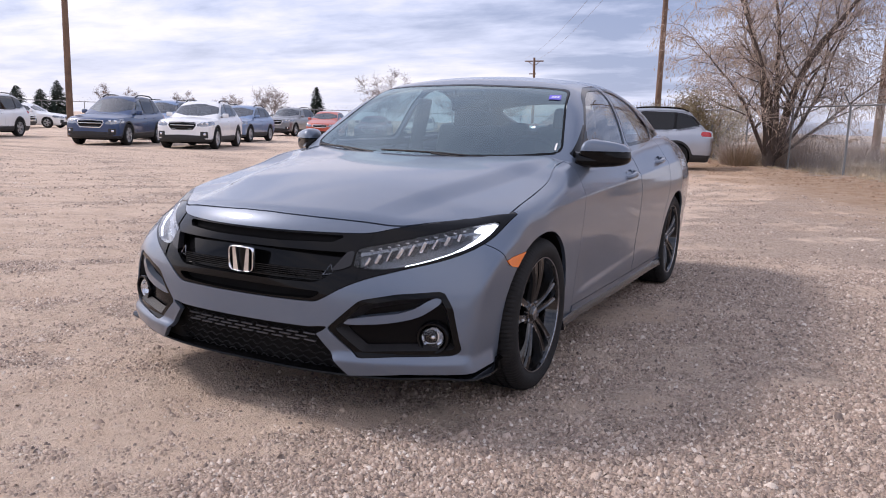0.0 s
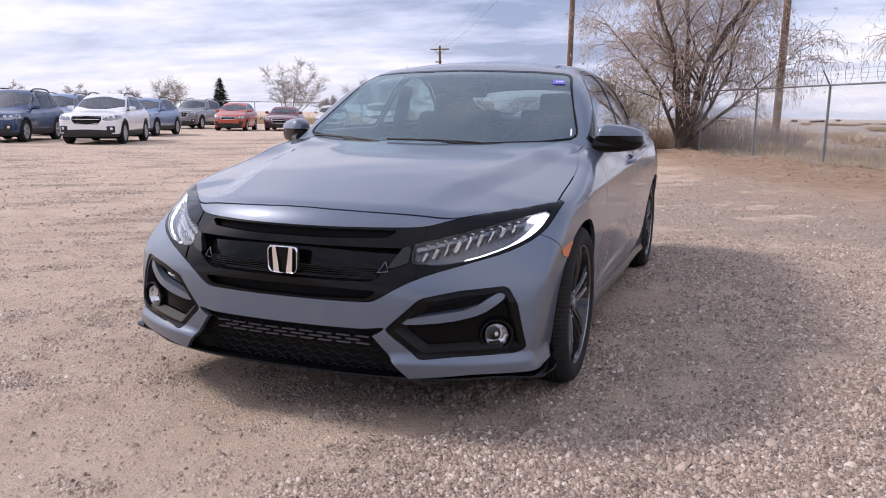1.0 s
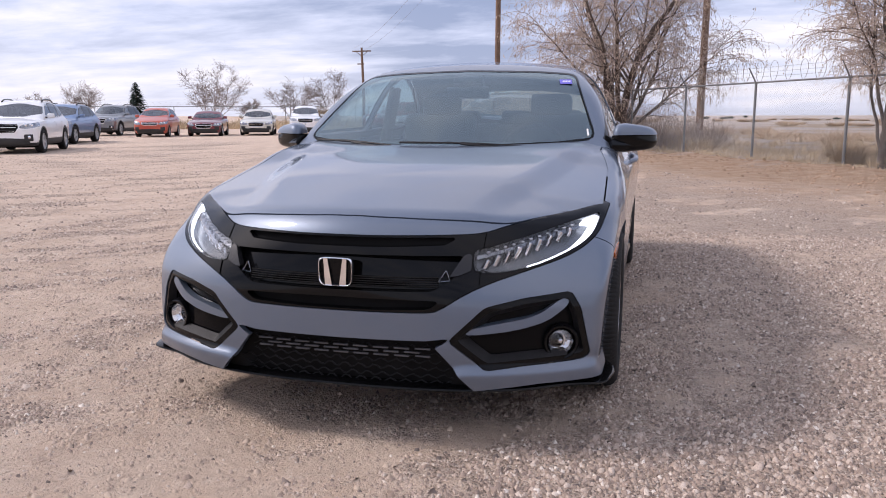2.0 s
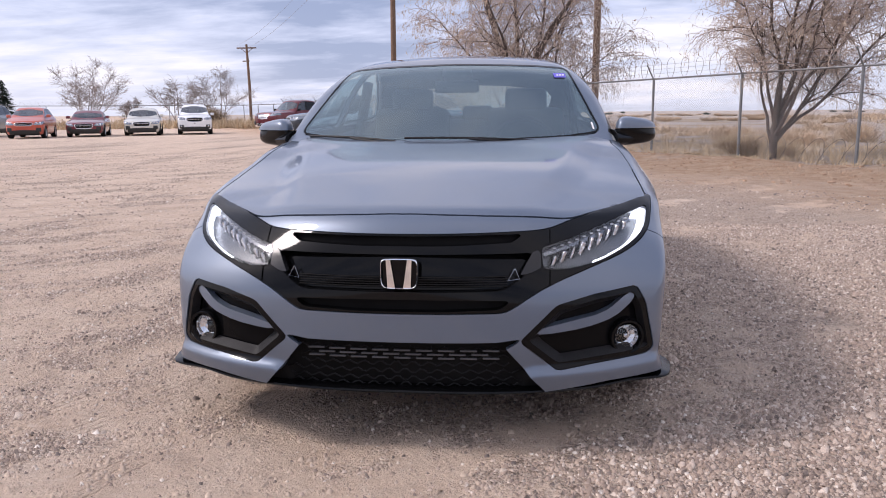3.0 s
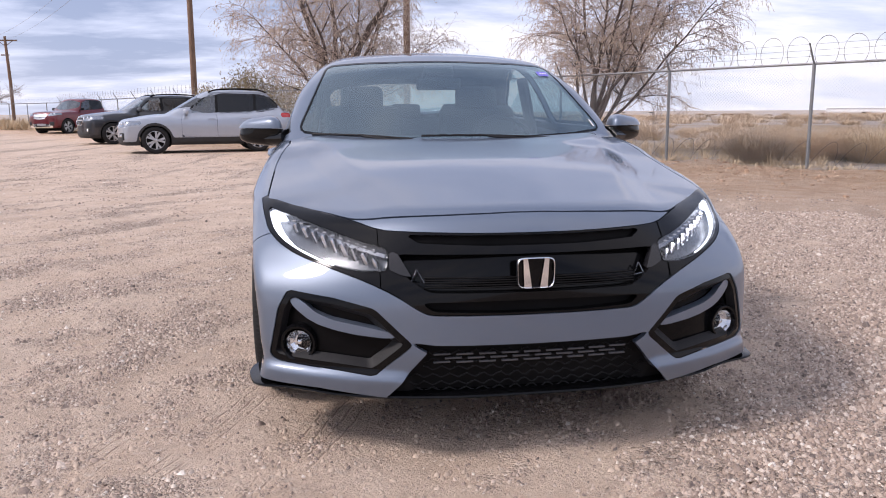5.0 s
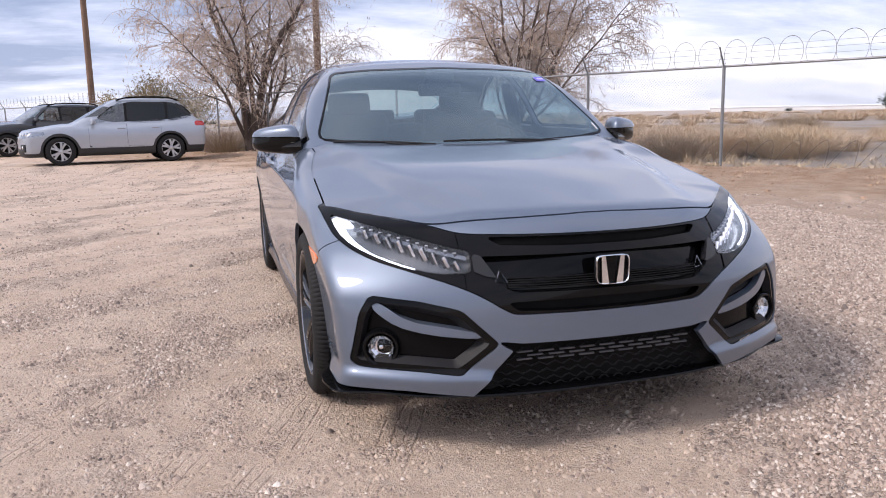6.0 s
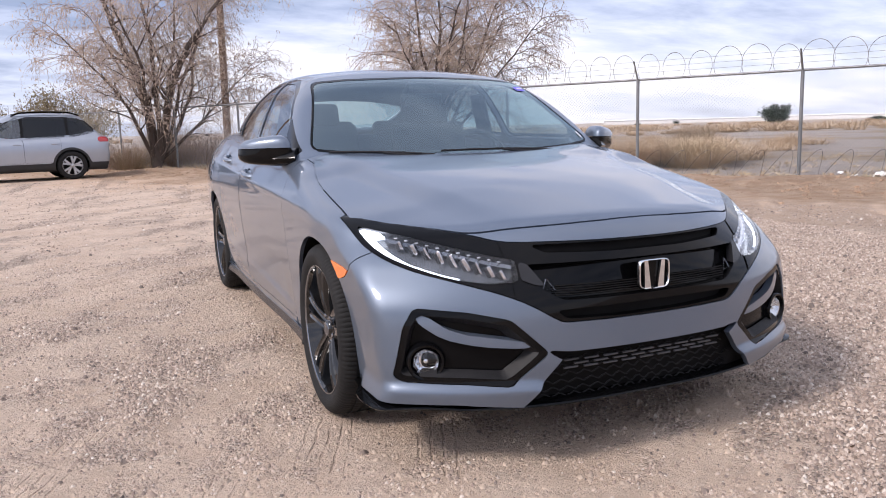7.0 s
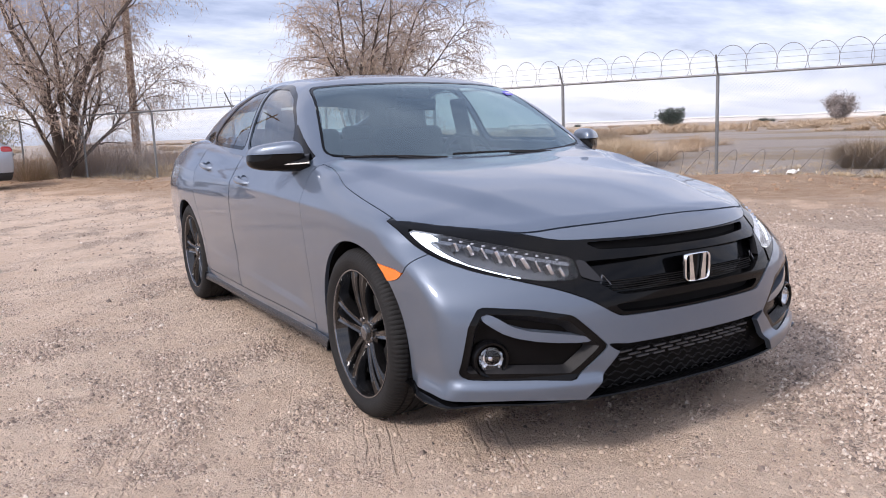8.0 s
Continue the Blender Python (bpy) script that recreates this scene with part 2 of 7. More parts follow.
def sheet(points, n, m, flip=False):
    """A grid of n by m points as vertices and quads."""
    faces = []
    for i in range(n - 1):
        for j in range(m - 1):
            q = (i * m + j, i * m + j + 1, (i + 1) * m + j + 1, (i + 1) * m + j)
            faces.append(q[::-1] if flip else q)
    return np.array(points, float), faces


def rounded(poly, times=2):
    """Cuts the corners of a polygon smooth."""
    p = np.array(poly, float)
    for _ in range(times):
        q = np.roll(p, -1, 0)
        p = np.stack([0.78 * p + 0.22 * q, 0.22 * p + 0.78 * q], 1).reshape(-1, 2)
    return p


def cornered(poly, r=0.010):
    """Rounds each corner of a polygon with a small radius, and keeps its straight edges."""
    p, out = np.array(poly, float), []
    for i in range(len(p)):
        a, b, c = p[i - 1], p[i], p[(i + 1) % len(p)]
        ra, rc = min(r, 0.4 * np.linalg.norm(a - b)), min(r, 0.4 * np.linalg.norm(c - b))
        q0, q2 = b + (a - b) / np.linalg.norm(a - b) * ra, b + (c - b) / np.linalg.norm(c - b) * rc
        for t in (0.0, 0.33, 0.67, 1.0):
            out.append((1 - t) ** 2 * q0 + 2 * t * (1 - t) * b + t * t * q2)
    return np.array(out)


def region(u, v, poly):
    """Signed distance to a polygon, below 0 inside it."""
    poly = np.asarray(poly, float)
    best, inside = np.full(len(u), 1e9), np.zeros(len(u), bool)
    for (ax, ay), (bx, by) in zip(poly, np.roll(poly, -1, 0)):
        ex, ey = bx - ax, by - ay
        t = np.clip(((u - ax) * ex + (v - ay) * ey) / (ex * ex + ey * ey + 1e-12), 0, 1)
        best = np.minimum(best, (u - ax - t * ex) ** 2 + (v - ay - t * ey) ** 2)
        cross = ((ay > v) != (by > v)) & (u < (bx - ax) * (v - ay) / (by - ay + 1e-12) + ax)
        inside ^= cross
    d = np.sqrt(best)
    return np.where(inside, -d, d)


def clip(mesh, f):
    """Keeps the part of a mesh where f is below 0, cut exactly along its edge."""
    V, F = mesh
    f = np.asarray(f)
    if len(V) == 0:
        return mesh
    verts, cut, faces, index = [], {}, [], {}
    neg = f < 0

    def keep(i):
        if i not in index:
            index[i] = len(verts)
            verts.append(V[i])
        return index[i]

    def edge(i, j):
        k = (i, j) if i < j else (j, i)
        if k not in cut:
            t = f[k[0]] / (f[k[0]] - f[k[1]])
            cut[k] = len(verts)
            verts.append(V[k[0]] + (V[k[1]] - V[k[0]]) * t)
        return cut[k]

    for face in F:
        s = [neg[i] for i in face]
        if all(s):
            faces.append(tuple(keep(i) for i in face))
        elif any(s):
            out = []
            for a in range(len(face)):
                i, j = face[a], face[(a + 1) % len(face)]
                if s[a]:
                    out.append(keep(i))
                if s[a] != s[(a + 1) % len(face)]:
                    out.append(edge(i, j))
            out = [v for k, v in enumerate(out) if v != out[k - 1]]
            if len(out) > 2:
                faces.append(tuple(out))
    return np.array(verts).reshape(-1, 3), faces


def normals(mesh):
    V, F = mesh
    n = np.zeros_like(V)
    for face in F:
        a, b, c = V[face[0]], V[face[1]], V[face[2]]
        w = np.cross(b - a, c - a) if len(face) == 3 else np.cross(V[face[2]] - a, V[face[-1]] - b)
        for i in face:
            n[i] += w
    return n / (np.linalg.norm(n, axis=1)[:, None] + 1e-12)


def rimmed(mesh, depth, way=None):
    """Turns the open edges of a panel inwards, so that it has thickness at its gaps."""
    V, F = mesh
    if len(F) == 0:
        return mesh
    count = {}
    for face in F:
        for a in range(len(face)):
            i, j = face[a], face[(a + 1) % len(face)]
            count[(i, j)] = count.get((i, j), 0) + 1
    edges = [e for e in count if (e[1], e[0]) not in count]
    back = -normals(mesh) * depth if way is None else np.tile(np.array(way, float) * depth, (len(V), 1))
    made, extra, faces = {}, [], list(F)
    for i, j in edges:
        for k in (i, j):
            if k not in made:
                made[k] = len(V) + len(extra)
                extra.append(V[k] + back[k])
        faces.append((j, i, made[i], made[j]))
    return np.vstack([V, np.array(extra).reshape(-1, 3)]), faces


def mirrored(mesh):
    V, F = mesh
    return V * np.array((-1, 1, 1)), [f[::-1] for f in F]


def joined(*meshes):
    V, F, n = [], [], 0
    for v, f in meshes:
        V.append(np.asarray(v, float).reshape(-1, 3))
        F += [tuple(i + n for i in face) for face in f]
        n += len(v)
    return np.vstack(V), F


def moved(mesh, m):
    V, F = mesh
    R = np.array(m)
    return np.asarray(V) @ R[:3, :3].T + R[:3, 3], F


def box(cx, cy, cz, sx, sy, sz, bevel=0.0):
    """A block with its edges bevelled, centred at (cx, cy, cz)."""
    bm = bmesh.new()
    bmesh.ops.create_cube(bm, size=1, matrix=Matrix.Translation((cx, cy, cz)) @ Matrix.Diagonal((sx, sy, sz, 1)))
    if bevel:
        bmesh.ops.bevel(bm, geom=bm.edges[:], offset=bevel, segments=3, profile=0.6, affect="EDGES")
    return from_bm(bm)


def from_bm(bm):
    bm.verts.index_update()
    V, F = np.array([v.co[:] for v in bm.verts]), [tuple(v.index for v in f.verts) for f in bm.faces]
    bm.free()
    return V, F


def lathe(profile, n=48, axis="x"):
    """A profile of (radius, along) turned round an axis."""
    prof = np.array(profile, float)
    a = np.linspace(0, 2 * np.pi, n, endpoint=False)
    P = np.stack([np.outer(np.ones(n), prof[:, 1]), np.outer(np.cos(a), prof[:, 0]), np.outer(np.sin(a), prof[:, 0])], 2).reshape(-1, 3)
    m, F = len(prof), []
    for i in range(n):
        for j in range(m - 1):
            F.append((i * m + j, ((i + 1) % n) * m + j, ((i + 1) % n) * m + j + 1, i * m + j + 1))
    if axis == "z":
        P = P[:, (1, 2, 0)]
    elif axis == "y":
        P = P[:, (1, 0, 2)]
        F = [f[::-1] for f in F]
    return P, F


def tube(path, radii, n=6, cap=True):
    """A tapering tube along a path."""
    P = np.asarray(path, float)
    T = np.gradient(P, axis=0)
    T /= np.linalg.norm(T, axis=1)[:, None] + 1e-12
    ref = np.array((0.0, 0.0, 1.0)) if abs(T[0][2]) < 0.9 else np.array((1.0, 0.0, 0.0))
    A = np.cross(T, ref); A /= np.linalg.norm(A, axis=1)[:, None] + 1e-12
    B = np.cross(T, A)
    r = np.broadcast_to(np.asarray(radii, float), (len(P),))
    a = np.linspace(0, 2 * np.pi, n, endpoint=False)
    V = (P[:, None] + r[:, None, None] * (np.cos(a)[None, :, None] * A[:, None] + np.sin(a)[None, :, None] * B[:, None])).reshape(-1, 3)
    F = [(i * n + j, (i + 1) * n + j, (i + 1) * n + (j + 1) % n, i * n + (j + 1) % n) for i in range(len(P) - 1) for j in range(n)]
    if cap:
        F += [tuple(range(n)), tuple(reversed(range((len(P) - 1) * n, len(P) * n)))]
    return V, F


def mesh_data(name, mesh, mat, sharp=40.0):
    V, F = mesh
    me = bpy.data.meshes.new(name)
    me.from_pydata(np.asarray(V, float).tolist(), [], [list(map(int, f)) for f in F])
    if sharp:
        me.polygons.foreach_set("use_smooth", np.ones(len(me.polygons), bool))
        me.set_sharp_from_angle(angle=radians(sharp))
    me.materials.append(mat)
    me.update()
    return me


def part(name, mesh, mat, parent=None, label="", sharp=40.0):
    """One mesh object, under a thing or a part where a parent is given."""
    ob = new(name, mesh_data(name, mesh, mat, sharp))
    ob.parent = parent
    return tagged(ob, label)


def thing(name, label, category, m=None, group="", kind=""):
    """An Empty at the base of a thing made of parts."""
    ob = new(name)
    ob.empty_display_size = 0.1
    if m is not None:
        ob.matrix_basis = m
    return tagged(ob, label, category, group, kind)


# ---- the grey hatchback: one smooth body, cut into its panels ----
nose_y = spline([0.10, 0.17, 0.25, 0.36, 0.45, 0.55, 0.62, 0.70, 0.76, 0.85], [-0.80, -0.825, -0.85, -0.866, -0.866, -0.858, -0.843, -0.812, -0.772, -0.65])
nose_a = spline([0.20, 0.50, 0.62, 0.70, 0.80], [0.40, 0.43, 0.54, 0.64, 0.70])
nose_p = spline([0.20, 0.50, 0.70], [2.7, 2.5, 2.0])
flank_x = spline([0.12, 0.20, 0.30, 0.45, 0.60, 0.72, 0.80, 0.88, 0.96, 1.05], [0.80, 0.848, 0.868, 0.880, 0.893, 0.897, 0.885, 0.852, 0.806, 0.76])
flank_d = spline([-0.9, -0.5, -0.2, 0.0, 0.35, 0.8, 1.5, 2.3, 2.7, 3.1, 3.5, 3.7], [-0.045, -0.034, -0.022, -0.008, -0.012, -0.010, 0.0, 0.0, 0.006, -0.02, -0.07, -0.12])
deck_z = spline([-0.85, -0.8, -0.7, -0.6, -0.4, -0.2, 0.0, 0.2, 0.4, 0.6, 1.5, 2.4, 2.9, 3.4, 3.7], [0.742, 0.757, 0.778, 0.797, 0.834, 0.867, 0.895, 0.919, 0.940, 0.955, 0.995, 1.035, 1.05, 1.0, 0.93])
deck_k = spline([-0.8, -0.618, -0.4, -0.278, 0.0, 0.2, 0.35, 0.5], [0.22, 0.20, 0.15, 0.115, 0.09, 0.06, 0.01, -0.01])
ridge_x = spline([-0.8, -0.36, -0.04, 0.17, 0.36, 0.6], [0.41, 0.505, 0.59, 0.63, 0.68, 0.73])


def ramp(t):
    """0 below 0, 1 above 1, smooth between."""
    t = np.clip(t, 0, 1)
    return t * t * (3 - 2 * t)


def lower_body(p):
    x, y, z = np.abs(p[:, 0]), p[:, 1], p[:, 2]
    # the chin below the fog lamps stands proud, with a bevelled ledge on top
    chin = ramp((0.292 - z) / 0.034) * ramp((x - 0.335) / 0.05 + 0.9 * (0.30 - z) / 0.09 - 0.9)
    front = nose_y(z) + nose_a(z) * np.maximum(x, 1e-6) ** nose_p(z) - y - 0.026 * chin
    side = x - flank_x(z) - flank_d(y)
    side = side - 0.030 * ramp((0.285 - z) / 0.08) * ramp((-0.36 - y) / 0.08)
    # shoulder crease from the headlamp to the tail, and the scooped lower doors
    zs = 0.765 + 0.042 * np.clip(y, -0.5, 3.4)
    side = side - 0.011 * np.exp(-np.abs(z - zs) / 0.045) * ramp((y + 0.15) / 0.5)
    lift = z - 0.325 - 0.055 * np.clip(y - 0.5, 0, 2)
    scoop = np.where(lift > 0, np.exp(-(np.maximum(lift, 0) / 0.17) ** 2), np.clip(1 + lift / 0.030, 0, 1))
    side = side + 0.010 * scoop * ramp((y - 0.42) / 0.25) * (0.25 + 0.75 * ramp((1.5 - y) / 0.7)) * ramp((2.32 - y) / 0.35)
    ridge = 0.024 * ramp((ridge_x(y) + 0.055 - x) / 0.135) * ramp((y + 0.8) / 0.6)
    top = z - deck_z(y) + deck_k(y) * x * x - ridge + 0.018 * ramp((y + 0.8) / 0.6)
    rear = y - 3.62 + 0.25 * x * x + 0.25 * np.maximum(0.6 - z, 0)
    f = smax(front, side, 0.10 - 0.064 * ramp((0.70 - z) / 0.12))
    f = smax(f, top, 0.055)
    return smax(smax(f, rear, 0.1), 0.12 - z, 0.04)


screen_y = spline([0.85, 0.945, 1.10, 1.25, 1.33, 1.45], [0.245, 0.395, 0.640, 0.895, 1.055, 1.35])
roof_z = spline([0.3, 1.0, 1.2, 1.5, 1.8, 2.2, 2.6, 3.0, 3.4, 3.62], [1.25, 1.325, 1.362, 1.393, 1.400, 1.372, 1.305, 1.195, 1.06, 0.97])
cabin_x = spline([0.85, 1.0, 1.15, 1.3, 1.42], [0.835, 0.782, 0.718, 0.630, 0.54])
cabin_d = spline([0.4, 1.2, 1.8, 2.4, 3.0, 3.6], [-0.01, 0.004, 0.0, -0.035, -0.10, -0.18])


def cabin(p):
    x, y, z = np.abs(p[:, 0]), p[:, 1], p[:, 2]
    screen = (screen_y(z) + 0.28 * x * x - y) * 0.55
    roof = z - roof_z(y) + 0.11 * x * x + 0.06 * x ** 4
    side = x - cabin_x(z) - cabin_d(y)
    f = smax(roof, side, 0.11)
    f = smax(f, screen, 0.045)
    return np.maximum(f, y - 3.62)


# outlines of the openings; fronts by (x, z), sides by (y, z), bonnet by (x, y)
MASK = rounded([(-0.5, 0.458), (0.30, 0.461), (0.335, 0.467), (0.42, 0.522), (0.50, 0.557), (0.60, 0.587), (0.71, 0.617), (0.77, 0.645), (0.808, 0.678), (0.824, 0.72), (0.838, 0.772), (0.81, 0.768), (0.74, 0.757), (0.66, 0.746), (0.53, 0.721), (0.455, 0.700), (0.38, 0.698), (-0.5, 0.702)], 1)
LAMP = rounded([(0.433, 0.650), (0.437, 0.600), (0.447, 0.586), (0.53, 0.583), (0.62, 0.598), (0.70, 0.625), (0.765, 0.656), (0.797, 0.69), (0.812, 0.742), (0.79, 0.737), (0.71, 0.719), (0.60, 0.690), (0.49, 0.662), (0.445, 0.654)], 1)
FOG = cornered([(0.368, 0.370), (0.482, 0.480), (0.60, 0.506), (0.742, 0.519), (0.775, 0.46), (0.808, 0.305), (0.785, 0.289), (0.600, 0.282), (0.483, 0.272)], 0.014)
INTAKE = [(-0.5, 0.366), (0.30, 0.370), (0.376, 0.380), (0.355, 0.360), (0.328, 0.348), (0.395, 0.268), (0.452, 0.205), (0.46, 0.10), (-0.5, 0.10)]
SLOT = rounded([(-0.5, 0.666), (0.33, 0.663), (0.374, 0.686), (0.365, 0.6935), (-0.5, 0.6975)], 1)
MAW = rounded([(-0.5, 0.528), (0.300, 0.526), (0.330, 0.535), (0.388, 0.575), (0.412, 0.628), (0.396, 0.639), (-0.5, 0.641)], 1)
SLIT = rounded([(-0.5, 0.464), (0.298, 0.466), (0.338, 0.494), (0.325, 0.501), (-0.5, 0.507)], 1)
hood_lip = spline([0.0, 0.1, 0.22, 0.32, 0.42, 0.527, 0.62, 0.71, 0.815], [-0.758, -0.7535, -0.733, -0.702, -0.659, -0.600, -0.500, -0.392, -0.262])
BONNET = [(-0.9, -0.60), (-0.3, -0.60), (-0.1, -0.7535)] + [(float(q), float(hood_lip(q))) for q in np.linspace(0.0, 0.815, 42)] + [(0.813, -0.16), (0.809, 0.0), (0.806, 0.1), (0.801, 0.19), (0.79, 0.26), (0.777, 0.32), (0.757, 0.42), (0.757, 0.70), (-0.9, 0.70)]
BUMPER = [(-1.5, -0.3), (-0.1, -0.3), (-0.1, 0.583), (-0.385, 0.600), (-0.427, 0.65), (-0.45, 0.668), (-0.52, 0.80), (-1.5, 0.80)]
MARKER = rounded([(-0.150, 0.618), (-0.39, 0.607), (-0.35, 0.577), (-0.275, 0.560), (-0.21, 0.568)], 1)
SCREEN = cornered([(-0.7, 0.93), (0.0, 0.93), (0.55, 0.952), (0.708, 0.970), (0.716, 0.998), (0.585, 1.282), (0.555, 1.300), (0.40, 1.312), (0.0, 1.322), (-0.7, 1.322)], 0.02)
FRONT_WINDOW = cornered([(0.84, 1.002), (0.90, 1.115), (1.12, 1.245), (1.32, 1.303), (1.60, 1.322), (1.53, 1.012)], 0.045)
REAR_WINDOW = cornered([(1.60, 1.016), (1.665, 1.322), (1.88, 1.308), (2.12, 1.25), (2.36, 1.14), (2.45, 1.075), (2.38, 1.045)], 0.045)
SAIL = rounded([(0.565, 0.948), (0.72, 1.030), (0.91, 1.135), (0.85, 0.985), (0.80, 0.955)], 1)
QUARTER = rounded([(2.47, 1.055), (2.53, 1.098), (2.78, 1.066)], 1)
DOOR_1 = [(0.47, 0.255), (0.47, 0.60), (0.50, 0.90), (0.56, 1.2), (1.57, 1.2), (1.57, 0.255)]
DOOR_2 = [(1.58, 0.255), (1.58, 1.2), (2.40, 1.2), (2.44, 0.90), (2.40, 0.72), (2.30, 0.55), (2.26, 0.255)]
ARCH_R, HUB_Z, WHEELBASE, AXLE = 0.352, 0.322, 2.69, -0.02


def outward(mesh, solid):
    """Turns the faces of a sheet so that they look out of the solid."""
    V, F = mesh
    pick = np.arange(0, len(V), 7)
    n = normals(mesh)[pick]
    out = np.mean(solid(V[pick] + 0.004 * n) - solid(V[pick]))
    return mesh if out > 0 else (V, [f[::-1] for f in F])


def build_hatchback():
    car = thing("hatchback_car", "slate grey five-door hatchback with black grille, parked on gravel", "car")
    # front sheet
    th = np.radians(np.linspace(-97, 97, 241))
    zz = np.concatenate([np.linspace(0.14, 0.40, 30), np.linspace(0.41, 0.80, 52)])
    TH, ZZ = np.meshgrid(th, zz)
    o = np.stack([0 * TH, 0.30 + 0 * TH, ZZ], 2).reshape(-1, 3)
    w = np.stack([np.sin(TH), -np.cos(TH), 0 * TH], 2).reshape(-1, 3)
    front = outward(sheet(cast(lower_body, o, w), len(zz), len(th)), lower_body)

    def ax(m):
        return np.abs(m[0][:, 0]), m[0][:, 1], m[0][:, 2]

    def cutout(m, poly, u, v, gap=0.0, inside=True):
        d = region(u, v, poly)
        return clip(m, d + gap if inside else gap - d)

    def hood_d(m):
        x, y, z = ax(m)
        return region(x, y, BONNET)

    # bumper skin
    m = front
    x, y, z = ax(m); m = clip(m, hood_d(m) * -1 + 0.003)
    x, y, z = ax(m); m = cutout(m, BUMPER, y, z, 0.002)
    x, y, z = ax(m); m = clip(m, ARCH_R - np.hypot(y - AXLE, z - HUB_Z))
    for poly, gap in ((MASK, 0.002), (FOG, 0.0), (INTAKE, 0.0)):
        x, y, z = ax(m)
        m = cutout(m, poly, x, z, gap, inside=False)
    x, y, z = ax(m)
    m = clip(m, 0.205 + 0.018 * np.clip((x - 0.45) / 0.2, 0, 1) - z)
    x, y, z = ax(m); m = clip(m, np.where(x > 0.6, -region(y, z, MARKER), -1) + 0.001)
    bumper = part("front_bumper", rimmed(m, 0.022), PAINT, car, "slate grey painted front bumper")
    # black mask behind badge: bars and brow
    m = front
    x, y, z = ax(m); m = cutout(m, MASK, x, z, 0.001)
    x, y, z = ax(m); m = clip(m, y + 0.15)
    mask_all = m
    for poly in (LAMP, SLOT, MAW, SLIT):
        x, y, z = ax(m)
        m = cutout(m, poly, x, z, 0.0, inside=False)
    x, y, z = ax(m)
    brow = clip(m, 0.462 - x)
    bars = clip(m, x - 0.459)
    bars = (bars[0] + np.array((0, 0.004, 0)), bars[1])
    grille = part("grille", rimmed(bars, 0.05, (0, 1, 0)), GLOSS_BLACK, car, "gloss black grille bars")
    for s in (1, -1):
        b = clip(brow, -s * brow[0][:, 0])
        part("headlamp_brow", rimmed(b, 0.03, (0, 1, 0)), GLOSS_BLACK, car, "gloss black strip over the headlamp")
    # honeycomb behind the openings
    for poly, depth in ((SLOT, 0.035), (MAW, 0.045), (SLIT, 0.04)):
        x, y, z = ax(front)
        back = cutout(front, poly, x, z, -0.004)
        back = clip(back, back[0][:, 1] + 0.3)
        part("grille_backing", (back[0] + np.array((0, depth, 0)), back[1]), GLOSS_BLACK if poly is MAW else DARK, grille)
    comb = []
    for i in range(5):
        zc = 0.540 + 0.0072 * i
        xs = np.linspace(-0.33, 0.33, 41)
        pts = np.stack([xs, nose_y(zc) + nose_a(zc) * np.abs(xs) ** nose_p(zc) + 0.022, zc + 0 * xs], 1)
        comb.append(tube(pts, 0.0022, 5))
    part("grille_slats", joined(*comb), DARK, grille)
    build_front_details(car, front, bumper, grille, ax, cutout)
    # bonnet
    xs = np.linspace(-0.835, 0.835, 141)
    al = np.concatenate([np.radians(np.linspace(168, 120, 60)), np.radians(np.linspace(119, 28, 90))])
    X, A = np.meshgrid(xs, al)
    o = np.stack([X, 0 * X + 0.0, 0 * X + 0.58], 2).reshape(-1, 3)
    w = np.stack([0 * X, np.cos(A), np.sin(A)], 2).reshape(-1, 3)
    m = outward(sheet(cast(lower_body, o, w, 2.0), len(al), len(xs)), lower_body)
    corner = clip(m, np.maximum(0.52 - np.abs(m[0][:, 0]), np.maximum(0.10 - m[0][:, 1], m[0][:, 1] - 0.46)))
    x, y, z = ax(m); m = clip(m, region(x, y, BONNET) + 0.003)
    x, y, z = ax(m); m = clip(m, cabin(m[0]) * -1 - 0.012)
    bonnet = part("bonnet", rimmed(m, 0.018), PAINT, car, "slate grey bonnet with two soft creases")
    for s in (1, -1):
        part("bonnet_corner", clip((corner[0] - np.array((0, 0, 0.005)), corner[1]), -s * corner[0][:, 0]), PAINT, bonnet)
    build_sides(car, ax, cutout)
    build_cabin(car, ax, cutout)
    build_mirrors(car)
    build_interior(car)
    build_wheels(car)
    return car


